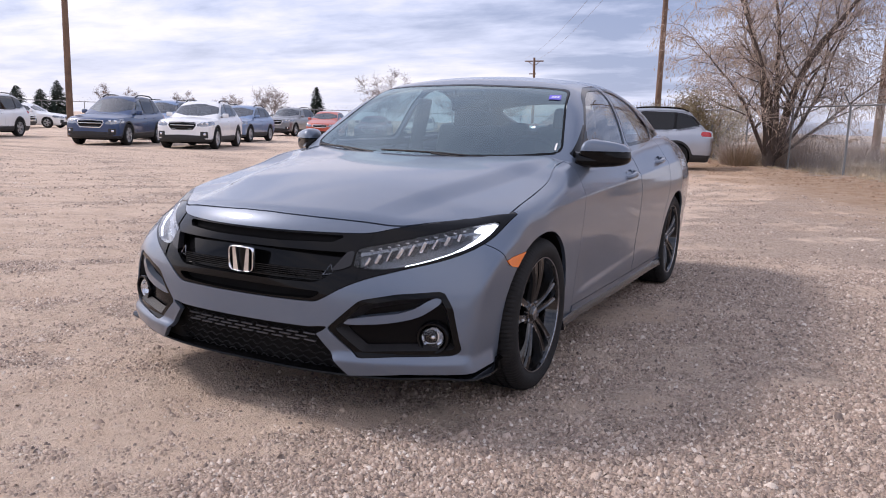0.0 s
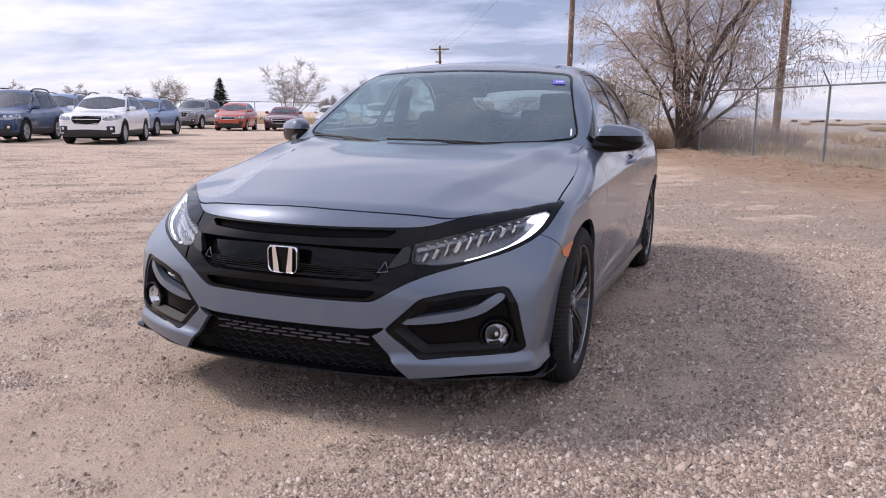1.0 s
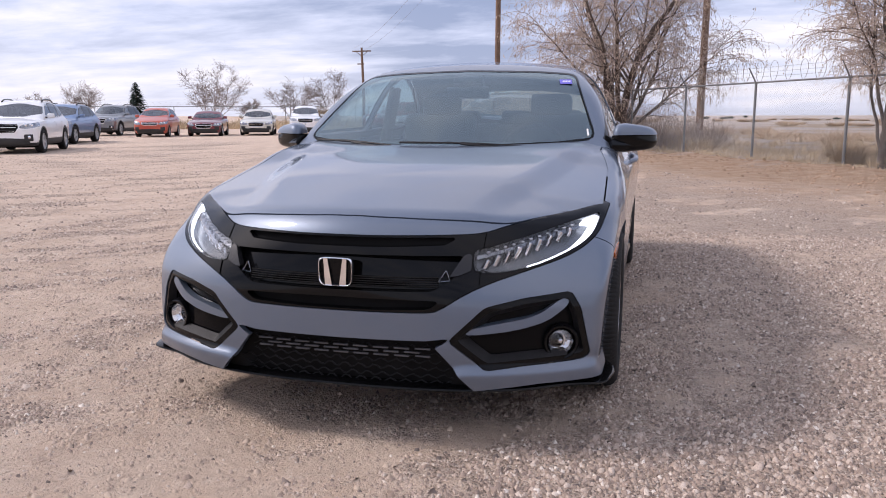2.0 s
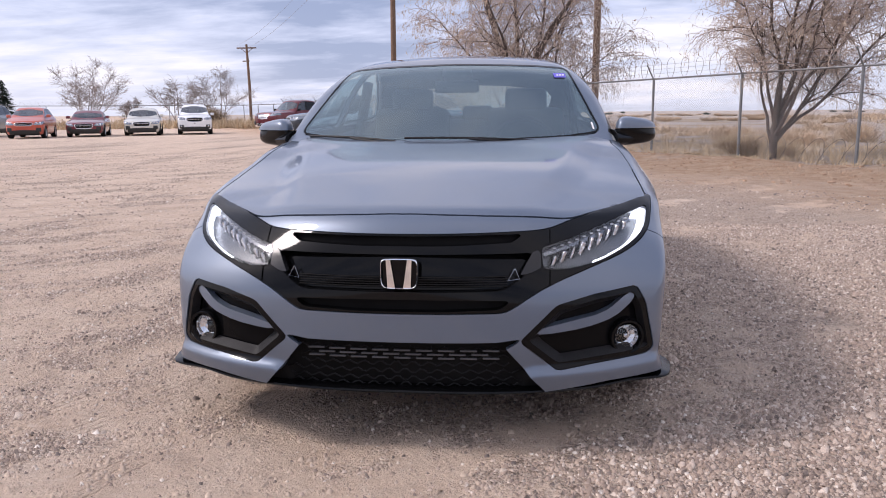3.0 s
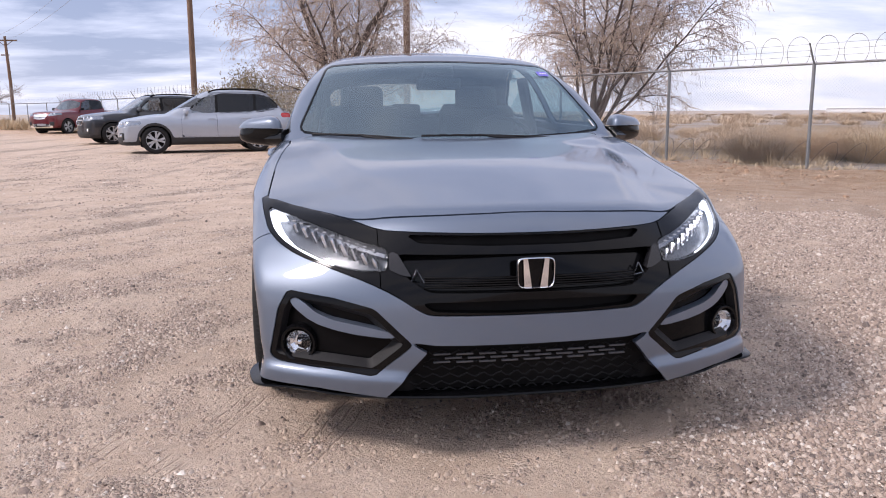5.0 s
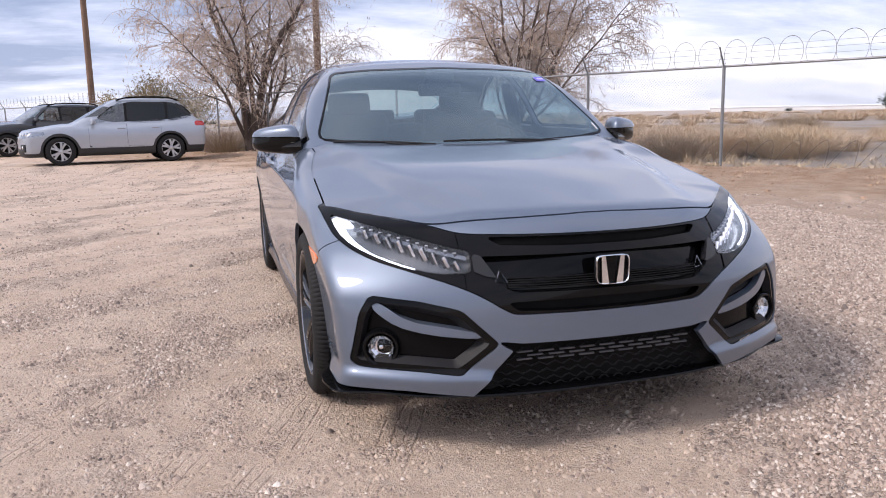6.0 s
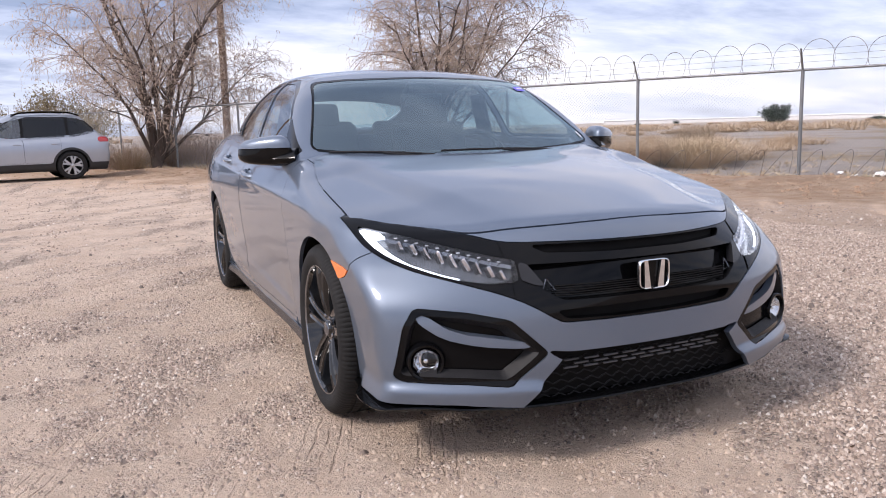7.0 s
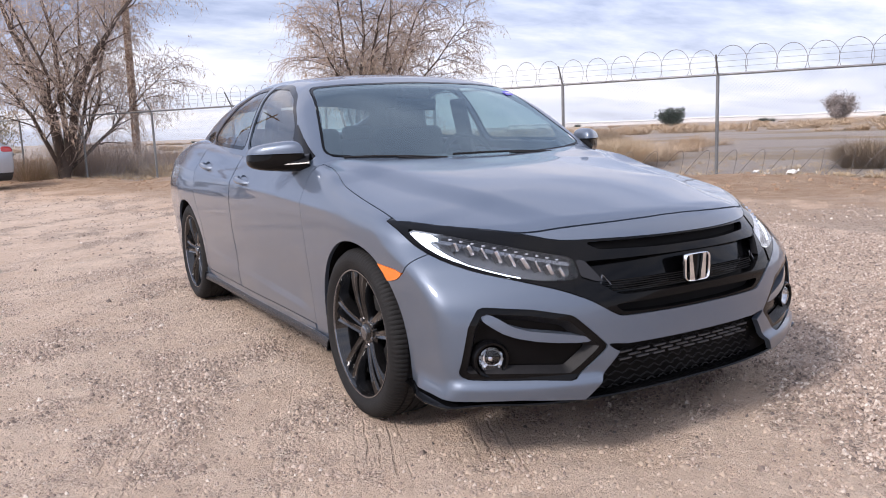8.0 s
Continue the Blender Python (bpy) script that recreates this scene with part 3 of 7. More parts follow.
def build_sides(car, ax, cutout):
    ys = np.concatenate([np.linspace(-0.50, 0.6, 90), np.linspace(0.62, 3.60, 150)])
    ph = np.radians(np.concatenate([np.linspace(-62, -8, 64), np.linspace(-7, 55, 70), np.linspace(56.5, 86, 18)]))
    PH, YY = np.meshgrid(ph, ys)
    o = np.stack([0 * PH + 0.42, YY, 0 * PH + 0.55], 2).reshape(-1, 3)
    w = np.stack([np.cos(PH), 0 * PH, np.sin(PH)], 2).reshape(-1, 3)
    side = outward(sheet(cast(lower_body, o, w), len(ys), len(ph)), lower_body)
    x, y, z = ax(side); m = clip(side, -region(y, z, BUMPER) + 0.002)
    x, y, z = ax(m); m = clip(m, -region(x, z, MASK) - np.where(y > -0.22, 10, 0) + 0.002)
    x, y, z = ax(m); m = clip(m, -region(x, y, BONNET) + 0.003)
    for cy in (AXLE, AXLE + WHEELBASE):
        x, y, z = ax(m)
        m = clip(m, ARCH_R - np.hypot(y - cy, z - HUB_Z))
    m = clip(m, -cabin(m[0]) - 0.012)
    x, y, z = ax(m); m = clip(m, 0.215 - z)
    for s in (1, -1):
        def put(name, mesh, mat, label="", depth=0.016, parent=car):
            mesh = mesh if s > 0 else mirrored(mesh)
            return part(name, rimmed(mesh, depth), mat, parent, label)
        body = clip(m, -region(m[0][:, 1], m[0][:, 2], MARKER) + 0.001)
        x, y, z = ax(body); fender = clip(body, y - 0.47 - np.clip((z - 0.6) * 0.1, 0, 0.2))
        put("front_wing", fender, PAINT, "slate grey front wing with round wheel arch")
        mk = clip(side, region(side[0][:, 1], side[0][:, 2], MARKER))
        x, y, z = ax(mk); mk = clip(mk, ARCH_R - np.hypot(y - AXLE, z - HUB_Z))
        put("side_marker", (mk[0] + np.array((0.003, 0, 0)), mk[1]), AMBER, "amber side marker lens", 0.012)
        for nm, poly, hy, hz in (("front_door", DOOR_1, 1.36, 0.845), ("rear_door", DOOR_2, 2.19, 0.90)):
            x, y, z = ax(body)
            door = put(nm, clip(body, region(y, z, poly) + 0.0025), PAINT, "slate grey door with body-coloured handle")
            hx = float(flank_x(hz) + flank_d(hy))
            u = np.linspace(-1, 1, 17)
            grip = tube(np.stack([s * (hx + 0.030 * (1 - u ** 4)), hy + 0.10 * u, hz + 0.012 * u], 1), 0.012 + 0.004 * (1 - u * u), 8)
            part("door_handle", grip, PAINT, door)
            cup = lathe([(0.0, -0.004), (0.03, -0.004), (0.042, 0.001), (0.046, 0.003)], 24)
            cup = (cup[0] * np.array((s, 1.5, 0.75)) + np.array((s * (hx - 0.002), hy - 0.01, hz - 0.005)), cup[1])
            part("handle_recess", cup, PAINT, door)
        x, y, z = ax(body)
        quarter = clip(body, -region(y, z, DOOR_2) + 0.0025)
        x, y, z = ax(quarter); quarter = clip(quarter, -region(y, z, DOOR_1) + 0.0025)
        x, y, z = ax(quarter); quarter = clip(quarter, 1.0 - y - np.where(z < 0.26, 0.5, 0))
        put("rear_quarter_panel", quarter, PAINT, "slate grey rear quarter panel")
        # sill with black skirt
        yy = np.linspace(0.33, 2.38, 60)
        flare = 0.012 * np.clip((0.62 - yy) / 0.3, 0, 1) + 0.012 * np.clip((yy - 2.1) / 0.3, 0, 1)
        rows = []
        for dx, dz in ((-0.020, 0.262), (-0.012, 0.254), (-0.014, 0.225), (-0.004, 0.205), (0.002, 0.180), (-0.03, 0.172), (-0.10, 0.180)):
            rows.append(np.stack([flank_x(0.25) + flank_d(yy) + dx + flare, yy, 0 * yy + dz], 1))
        G = np.stack(rows, 1).reshape(-1, 3)
        skirt = sheet(G, len(yy), len(rows), flip=True)
        up = clip(skirt, 0.2255 - skirt[0][:, 2]); dn = clip(skirt, skirt[0][:, 2] - 0.225)
        put("side_sill", up, PAINT, "slate grey sill panel", 0.01)
        put("side_skirt", dn, SATIN, "black side skirt", 0.008)
        # arch liners
        for cy in (AXLE, AXLE + WHEELBASE):
            a = np.linspace(radians(-16), radians(196), 40)
            rows = []
            for xx, rr in ((0.875, ARCH_R - 0.004), (0.83, ARCH_R + 0.010), (0.60, ARCH_R + 0.012), (0.52, ARCH_R - 0.02), (0.50, 0.05)):
                zl, yl = HUB_Z + rr * np.sin(a), cy + rr * np.cos(a)
                rows.append(np.stack([np.minimum(xx, flank_x(zl) + flank_d(yl) - 0.014), yl, zl], 1))
            part("arch_liner", sheet(np.stack(rows, 1).reshape(-1, 3) * np.array((s, 1, 1)), len(a), len(rows)), DARK, car)
    # rear end and floor pan
    part("rear_bumper", box(0, 3.50, 0.42, 1.50, 0.22, 0.42, 0.06), PAINT, car, "slate grey rear bumper")
    # unseen dark block, added to stop light showing through the front intake
    part("bumper_light_block", box(0, -0.58, 0.34, 1.16, 0.10, 0.22, 0.03), DARK, car)
    part("floor_pan", box(0, 1.45, 0.24, 1.30, 4.2, 0.10, 0.02), DARK, car)


def build_cabin(car, ax, cutout):
    ys = np.concatenate([np.linspace(0.30, 1.25, 130), np.linspace(1.27, 3.60, 120)])
    ph = np.radians(np.linspace(-8, 188, 161))
    PH, YY = np.meshgrid(ph, ys)
    base = np.where(YY < 0.42, 0.86, np.where(YY > 2.9, 0.90, 0.90))
    o = np.stack([0 * PH, YY, base], 2).reshape(-1, 3)
    w = np.stack([np.cos(PH), 0 * PH, np.sin(PH)], 2).reshape(-1, 3)
    shell = outward(sheet(cast(cabin, o, w, 2.0), len(ys), len(ph)), cabin)
    shell = clip(shell, -(shell[0][:, 2] - 0.86))
    shell = clip(shell, -lower_body(shell[0]) - 0.004)

    def screen_d(m):
        x, y, z = ax(m)
        return np.maximum(region(x, z, SCREEN), y - 1.30)

    def side_d(m, poly):
        x, y, z = ax(m)
        return np.maximum(region(y, z, poly), 0.40 - x)

    def rear_d(m):
        x, y, z = ax(m)
        return np.maximum(region(x, y, rounded([(-0.6, 2.66), (0.50, 2.70), (0.56, 2.85), (0.50, 3.36), (-0.6, 3.40)], 1)), 1.02 - z)

    panes = (FRONT_WINDOW, REAR_WINDOW, QUARTER)
    trims = (*panes, SAIL)
    m = shell
    m = clip(m, -screen_d(m) + 0.002)
    trim_out = 0.020
    for poly in panes:
        m = clip(m, -side_d(m, poly) + trim_out)
    m = clip(m, -side_d(m, SAIL) + 0.004)
    m = clip(m, -rear_d(m) + 0.002)
    part("roof", rimmed(m, 0.02), PAINT, car, "slate grey roof and pillars")
    part("headliner", (m[0] - normals(m) * 0.024, [f[::-1] for f in m[1]]), TRIM_GREY, car, "dark cloth roof lining")
    wing = clip(shell, screen_d(shell) + 0.001)
    part("windscreen", wing, GLASS, car, "clear windscreen reflecting a cloudy sky")
    band = clip(shell, screen_d(shell) + 0.001)
    band = clip(band, -(region(np.abs(band[0][:, 0]), band[0][:, 2], SCREEN) + 0.0085))
    part("windscreen_band", (band[0] + normals(band) * 0.0015, band[1]), GLOSS_BLACK, car)
    for s in (1, -1):
        halfs = clip(shell, -s * shell[0][:, 0])
        for nm, poly in zip(("front_side_window", "rear_side_window", "quarter_window"), panes):
            g = clip(halfs, side_d(halfs, poly) - 0.003)
            part(nm, (g[0] - normals(g) * 0.004, g[1]), SIDE_GLASS, car, "tinted side window")
        t = halfs
        d = np.minimum.reduce([side_d(t, p) for p in panes] + [side_d(t, SAIL) + trim_out - 0.004])
        t = clip(t, d - trim_out + 0.001)
        for p in panes:
            t = clip(t, -side_d(t, p))
        part("window_trim", (t[0] - normals(t) * 0.001, t[1]), GLOSS_BLACK, car, "gloss black window surround")
    r = clip(shell, rear_d(shell) + 0.002)
    part("rear_window", r, SIDE_GLASS, car, "dark rear window")
    # cowl and wipers
    xs = np.linspace(-0.64, 0.64, 61)
    rows = []
    for dy, z0 in ((-0.10, 0.925), (0.0, 0.928), (0.10, 0.915)):
        rows.append(np.stack([xs, 0.37 + 0.28 * xs * xs + dy, 0.015 * xs * xs + z0], 1))
    part("cowl", sheet(np.stack(rows, 1).reshape(-1, 3), 61, 3), BLACK, car, "black plastic cowl under the windscreen")


def build_mirrors(car):
    for s in (1, -1):
        n, k = 40, 24
        a, b = np.meshgrid(np.linspace(0, 2 * np.pi, n + 1), np.linspace(-np.pi / 2, np.pi / 2, k))

        def pw(v, e):
            return np.sign(v) * np.abs(v) ** e
        X = pw(np.cos(b), 0.5) * pw(np.cos(a), 0.55)
        Y = pw(np.cos(b), 0.6) * pw(np.sin(a), 0.75)
        Z = pw(np.sin(b), 0.62)
        X2 = X * (0.106 - 0.008 * Z)
        Y2 = Y * 0.078 * (1 - 0.22 * X) + 0.065 * X
        Z2 = Z * 0.064 * (1 - 0.20 * X) - 0.002 * X
        P = np.stack([s * (0.902 + X2), 0.735 + Y2, 0.975 + Z2], 2).reshape(-1, 3)
        V, F = sheet(P, k, n + 1, flip=(s < 0))
        F = [f[::-1] for f in F]
        up = clip((V, F), 0.990 - V[:, 2]); lo = clip((V, F), V[:, 2] - 0.986)
        lo = (lo[0] * np.array((0.985, 1, 1)) + np.array((s * 0.010, 0.006, 0)), lo[1])
        cap = part("door_mirror", up, PAINT, car, "slate grey door mirror with black lower half")
        part("mirror_base", lo, GLOSS_BLACK, cap)
        foot = tube([(s * 0.76, 0.64, 0.945), (s * 0.81, 0.67, 0.940), (s * 0.86, 0.71, 0.938), (s * 0.90, 0.735, 0.938)], [0.080, 0.066, 0.056, 0.050], 12)
        foot = ((foot[0] - np.array((0, 0, 0.945))) * np.array((1, 1, 0.55)) + np.array((0, 0, 0.945)), foot[1])
        part("mirror_foot", foot, GLOSS_BLACK, cap)
        xs = np.linspace(0.81, 0.99, 10)
        for dz in (0.966, 0.948):
            part("mirror_rib", tube(np.stack([s * xs, 0.655 + 0.42 * (xs - 0.81) + 0.9 * np.maximum(xs - 0.95, 0), 0 * xs + dz], 1), 0.0035, 5), SATIN, cap)


def build_interior(car):
    part("dashboard", box(0, 0.78, 0.86, 1.36, 0.52, 0.16, 0.05), SEAT, car, "dark dashboard")
    part("steering_wheel", moved(lathe([(0.165, -0.014), (0.185, 0.0), (0.165, 0.014), (0.150, 0.0), (0.165, -0.014)], 36, "y"), pose(0.36, 1.10, 0.88, -25)), BLACK, car)
    for x in (0.36, -0.36):
        seat = part("front_seat", joined(box(x, 1.45, 0.52, 0.50, 0.52, 0.18, 0.06), moved(box(0, 0, 0.30, 0.48, 0.14, 0.62, 0.06), pose(x, 1.72, 0.50, -14))), SEAT, car, "charcoal cloth front seat")
        part("headrest", moved(box(0, 0, 0.0, 0.26, 0.10, 0.17, 0.04), pose(x, 1.86, 1.13, -10)), SEAT, seat)
    rs = part("rear_seat", joined(box(0, 2.25, 0.50, 1.24, 0.50, 0.18, 0.06), moved(box(0, 0, 0.28, 1.24, 0.14, 0.52, 0.05), pose(0, 2.52, 0.50, -18))), SEAT, car, "charcoal cloth rear bench")
    for x in (0.38, 0, -0.38):
        part("headrest", moved(box(0, 0, 0.0, 0.22, 0.09, 0.13, 0.035), pose(x, 2.68, 1.05, -15)), SEAT, rs)
    part("cabin_tub", joined(box(0.70, 1.6, 0.62, 0.06, 2.3, 0.62, 0.02), box(-0.70, 1.6, 0.62, 0.06, 2.3, 0.62, 0.02), box(0, 1.9, 0.34, 1.4, 3.0, 0.06, 0.02), box(0, 3.0, 0.70, 1.3, 0.7, 0.3, 0.03), box(0, 0.58, 0.6, 1.36, 0.06, 0.5, 0.02)), SEAT, car)
    for x in (0.70, -0.70):
        part("pillar_trim", moved(box(0, 0, 0, 0.035, 0.15, 0.38, 0.015), pose(x * 0.90, 1.60, 1.07, 0, -12 if x > 0 else 12, 0)), TRIM_GREY, car)
    part("rear_view_mirror", moved(box(0, 0, 0, 0.235, 0.035, 0.065, 0.016), pose(0, 1.06, 1.205, 8)), BLACK, car)
    part("camera_housing", moved(box(0, 0, 0, 0.16, 0.10, 0.05, 0.015), pose(0, 1.09, 1.255, -30)), BLACK, car)


def build_front_details(car, front, bumper, grille, ax, cutout):
    fx = lambda x, z: nose_y(z) + nose_a(z) * np.maximum(np.abs(x), 1e-6) ** nose_p(z)
    lamp_all = front
    x, y, z = ax(lamp_all); lamp_all = clip(lamp_all, region(x, z, LAMP) + 0.001)
    x, y, z = ax(lamp_all); lamp_all = clip(lamp_all, y + 0.2)
    fog_all = front
    x, y, z = ax(fog_all); fog_all = clip(fog_all, region(x, z, FOG) + 0.001)
    x, y, z = ax(fog_all); fog_all = clip(fog_all, y + 0.3)
    BLADE = rounded([(0.408, 0.400), (0.43, 0.385), (0.572, 0.398), (0.669, 0.422), (0.732, 0.470), (0.735, 0.492), (0.712, 0.496), (0.639, 0.441), (0.497, 0.418)], 1)
    for s in (1, -1):
        # headlamp: housing, LED cells, running light, clear lens
        lamp = clip(lamp_all, -s * lamp_all[0][:, 0])
        n = normals(lamp)
        x, y, z = ax(lamp)
        d = region(x, z, LAMP)
        house = part("headlamp", rimmed((lamp[0] - n * 0.035, lamp[1]), -0.034), LAMP_DARK, car, "swept LED headlamp with lit white running light")
        edge_w = 0.005 + 0.022 * np.clip((x - 0.72) / 0.08, 0, 1)
        low_half = z - (0.640 + 0.55 * (x - 0.62))
        strip = clip((lamp[0] - n * 0.010, lamp[1]), np.maximum.reduce([-d - 0.003 - edge_w, 0.60 - x, low_half - 0.04 * np.clip((x - 0.74) / 0.05, 0, 1)]))
        part("running_light", rimmed(strip, 0.006), DRL, house, "white LED running light strip")
        # clear ledge with a row of small beads along the upper edge
        ledge = clip((lamp[0] - n * 0.016, lamp[1]), np.maximum(np.abs(d + 0.017) - 0.0055, 0.655 + 0.25 * (x - 0.55) - z))
        ledge = clip(ledge, np.abs(ledge[0][:, 0]) - 0.745)
        part("indicator_strip", rimmed(ledge, 0.006), LED_CELL, house)
        for k in range(11):
            u = 0.475 + 0.0245 * k
            zb = 0.6435 + 0.262 * (u - 0.475)
            part("indicator_bead", moved(box(0, 0, 0, 0.011, 0.006, 0.005, 0.0015), Matrix.Translation((s * u, float(fx(u, zb)) + 0.012, zb))), BEAD, house)
        # slanted bright blades between dark wells
        for k in range(9):
            u = 0.468 + 0.030 * k
            zc = 0.612 + 0.335 * (u - 0.475) - 0.004
            hgt = (0.034, 0.038, 0.040, 0.042, 0.044, 0.042, 0.040, 0.036, 0.030)[k]
            wid = (0.010, 0.013, 0.007, 0.014, 0.009, 0.012, 0.007, 0.013, 0.010)[k]
            lean = Matrix.Translation((s * u, float(fx(u, zc)) + 0.027, zc)) @ Matrix.Rotation(s * radians(38), 4, "Z") @ Matrix.Rotation(s * radians(30 - 3 * (k % 3)), 4, "Y")
            led = part("led_blade", moved(box(0, 0, 0, wid, 0.020, hgt, 0.0015), lean), BLADE_CHROME, house)
            part("led_well", moved(box(s * 0.014, 0.009, 0, 0.016, 0.014, hgt * 0.86, 0.003), lean), WELL, led)
        pane = part("headlamp_lens", lamp, LENS, house, "clear plastic lens")
        pane.visible_shadow = False
        # slanted fin between lamp and grille
        FIN = cornered([(0.431, 0.646), (0.407, 0.640), (0.368, 0.574), (0.400, 0.580), (0.433, 0.594)], 0.004)
        x, y, z = ax(front)
        fin = clip(front, np.maximum(region(x, z, FIN), y + 0.3)); fin = clip(fin, -s * fin[0][:, 0])
        part("grille_fin", rimmed((fin[0] + np.array((0, -0.003, 0)), fin[1]), 0.03, (0, 1, 0)), SATIN, grille)
        vane = [(s * q, float(fx(q, h_)) + 0.020, h_) for q, h_ in ((0.352, 0.590), (0.330, 0.556), (0.368, 0.560), (0.352, 0.590))]
        part("grille_vane", tube(vane, 0.0024, 5), MACHINED, grille)
        # fog lamp recess
        fog = clip(fog_all, -s * fog_all[0][:, 0])
        x, y, z = ax(fog)
        ring = clip(fog, -0.020 - region(x, z, FOG))
        frame_ = part("fog_lamp_surround", rimmed((ring[0] + np.array((0, 0.005, 0)), ring[1]), 0.05, (0, 1, 0)), GLOSS_BLACK, car, "gloss black fog lamp surround")
        bevel = clip(fog, np.maximum(region(x, z, FOG) + 0.0195, -0.040 - region(x, z, FOG)))
        bevel[0][:, 1] += 0.006 + (-region(np.abs(bevel[0][:, 0]), bevel[0][:, 2], FOG) - 0.0195) * 1.7
        part("bevel", bevel, BLACK, frame_)
        back = clip(fog, 0.017 + region(x, z, FOG))
        part("recess_panel", (back[0] + np.array((0, 0.046, 0)), back[1]), RECESS, frame_)
        x, y, z = ax(fog)
        blade = clip(fog, region(x, z, BLADE))
        part("blade", rimmed((blade[0] + np.array((0, 0.012, 0)), blade[1]), 0.03, (0, 1, 0.15)), PAINT, frame_, "slate grey blade across the recess")
        cx, cz = 0.713, 0.350
        cy = float(fx(cx, cz)) + 0.02
        face = Matrix.Translation((s * cx, cy, cz)) @ Matrix.Rotation(s * radians(16), 4, "Z")
        bezel = part("fog_lamp", moved(lathe([(0.062, 0.03), (0.060, 0.0), (0.055, -0.008), (0.048, -0.006), (0.044, 0.006), (0.040, 0.016)], 40, "y"), face), GLOSS_BLACK, frame_, "round fog lamp in a black bezel")
        part("fog_reflector", moved(lathe([(0.041, 0.004), (0.034, 0.016), (0.020, 0.026), (0.008, 0.028), (0.007, 0.010), (0.0, 0.008)], 11, "y"), face), REFLECTOR, bezel, sharp=12.0)
        lens = part("fog_lens", moved(lathe([(0.041, 0.002), (0.030, -0.006), (0.015, -0.010), (0.0, -0.011)], 32, "y"), face), LENS, bezel)
        lens.visible_shadow = False
    # lower intake with honeycomb
    x, y, z = ax(front)
    back = clip(front, region(x, z, INTAKE) - 0.055)
    back = clip(back, 0.202 - back[0][:, 2])
    intake = part("lower_intake", (back[0] + np.array((0, 0.055, 0)), back[1]), DARK, car, "black honeycomb lower intake")
    rows = []
    cell = 0.052
    for r, zc in enumerate((0.338, 0.312, 0.286, 0.260, 0.234, 0.212)):
        ext = 0.40 if zc < 0.27 else 0.335
        n = int(2 * ext / (cell / 4))
        xs = np.linspace(-ext, ext, n)
        ph = ((xs / cell + 0.5 * (r % 2)) % 1.0)
        dz = np.where(ph < 0.25, 0.0, np.where(ph < 0.5, (ph - 0.25) * 4, np.where(ph < 0.75, 1.0, (1 - ph) * 4))) * 0.012
        rows.append(tube(np.stack([xs, fx(xs, zc + 0 * xs) + 0.040, zc + dz - 0.006], 1), 0.0026, 5))
    part("honeycomb", joined(*rows), COMB, intake)
    for r, zc in enumerate((0.333, 0.320, 0.307)):
        for k in range(-4, 5):
            xc = k * 0.070 + (0.035 if r % 2 else 0)
            if abs(xc) > 0.29:
                continue
            part("shutter_bar", box(xc, float(fx(xc, zc)) + 0.036, zc, 0.052, 0.008, 0.0055, 0.0015), SHUTTER, intake)
    # front lip
    th = np.radians(np.linspace(-58, 58, 121))
    o = np.stack([0 * th, 0.30 + 0 * th, 0.205 + 0 * th], 1)
    w = np.stack([np.sin(th), -np.cos(th), 0 * th], 1)
    edge = cast(lower_body, o, w)
    pad = np.vstack([np.repeat(edge[:1], 15, 0), edge, np.repeat(edge[-1:], 15, 0)])
    soft_edge = np.stack([np.convolve(pad[:, i], np.ones(31) / 31, "valid") for i in range(3)], 1)
    edge = soft_edge + (edge - soft_edge) * ramp((np.abs(np.degrees(th)) - 30) / 14)[:, None]
    wing = np.clip(1 - np.abs(np.abs(np.degrees(th)) - 47) / 11.0, 0, 1) ** 1.5
    rows = []
    for out, zc in ((-0.05, 0.210), (-0.006, 0.208), (0.005, 0.203), (0.007, 0.198), (0.001, 0.193), (-0.08, 0.195)):
        k = out + (0.046 * wing if out > 0 else 0)
        lift = 0.010 * np.clip((np.abs(np.degrees(th)) - 30) / 20, 0, 1)
        rows.append(edge + w * np.reshape(k, (-1, 1)) * np.ones((len(th), 1)) + np.stack([0 * th, 0 * th, zc - 0.205 + lift], 1))
    part("front_lip", outward(sheet(np.stack(rows, 1).reshape(-1, 3), len(th), len(rows)), lower_body), GLOSS_BLACK, car, "black front lip spoiler with flicked ends")
    # badge: a plain rounded chrome frame with two bars
    by, bz = float(nose_y(0.582)) - 0.006, 0.584
    a = np.linspace(0, 2 * np.pi, 64, endpoint=False)
    sq = lambda v, e: np.sign(v) * np.abs(v) ** e
    rings = []
    for k_, dy in ((1.0, 0.008), (0.985, -0.002), (0.945, -0.005), (0.905, -0.002), (0.89, 0.008)):
        rings.append(np.stack([0.0595 * k_ * sq(np.cos(a), 0.36) * (1 + 0.06 * np.sin(a)), 0 * a + by + dy, bz + 0.0485 * (k_ - (1 - k_) * 0.2) * sq(np.sin(a), 0.36)], 1))
    G = np.stack(rings, 1)
    frame_mesh = sheet(np.vstack([G, G[:1]]).reshape(-1, 3), len(a) + 1, len(rings), flip=True)
    badge = part("badge", frame_mesh, CHROME, car, "plain chrome badge in a rounded frame")
    plate = [(0.055 * sq(np.cos(t), 0.42), by + 0.010, bz + 0.044 * sq(np.sin(t), 0.42)) for t in a]
    part("badge_plate", (np.array(plate + [(0, by + 0.008, bz)]), [(i, len(a), (i + 1) % len(a)) for i in range(len(a))]), GLOSS_BLACK, badge)
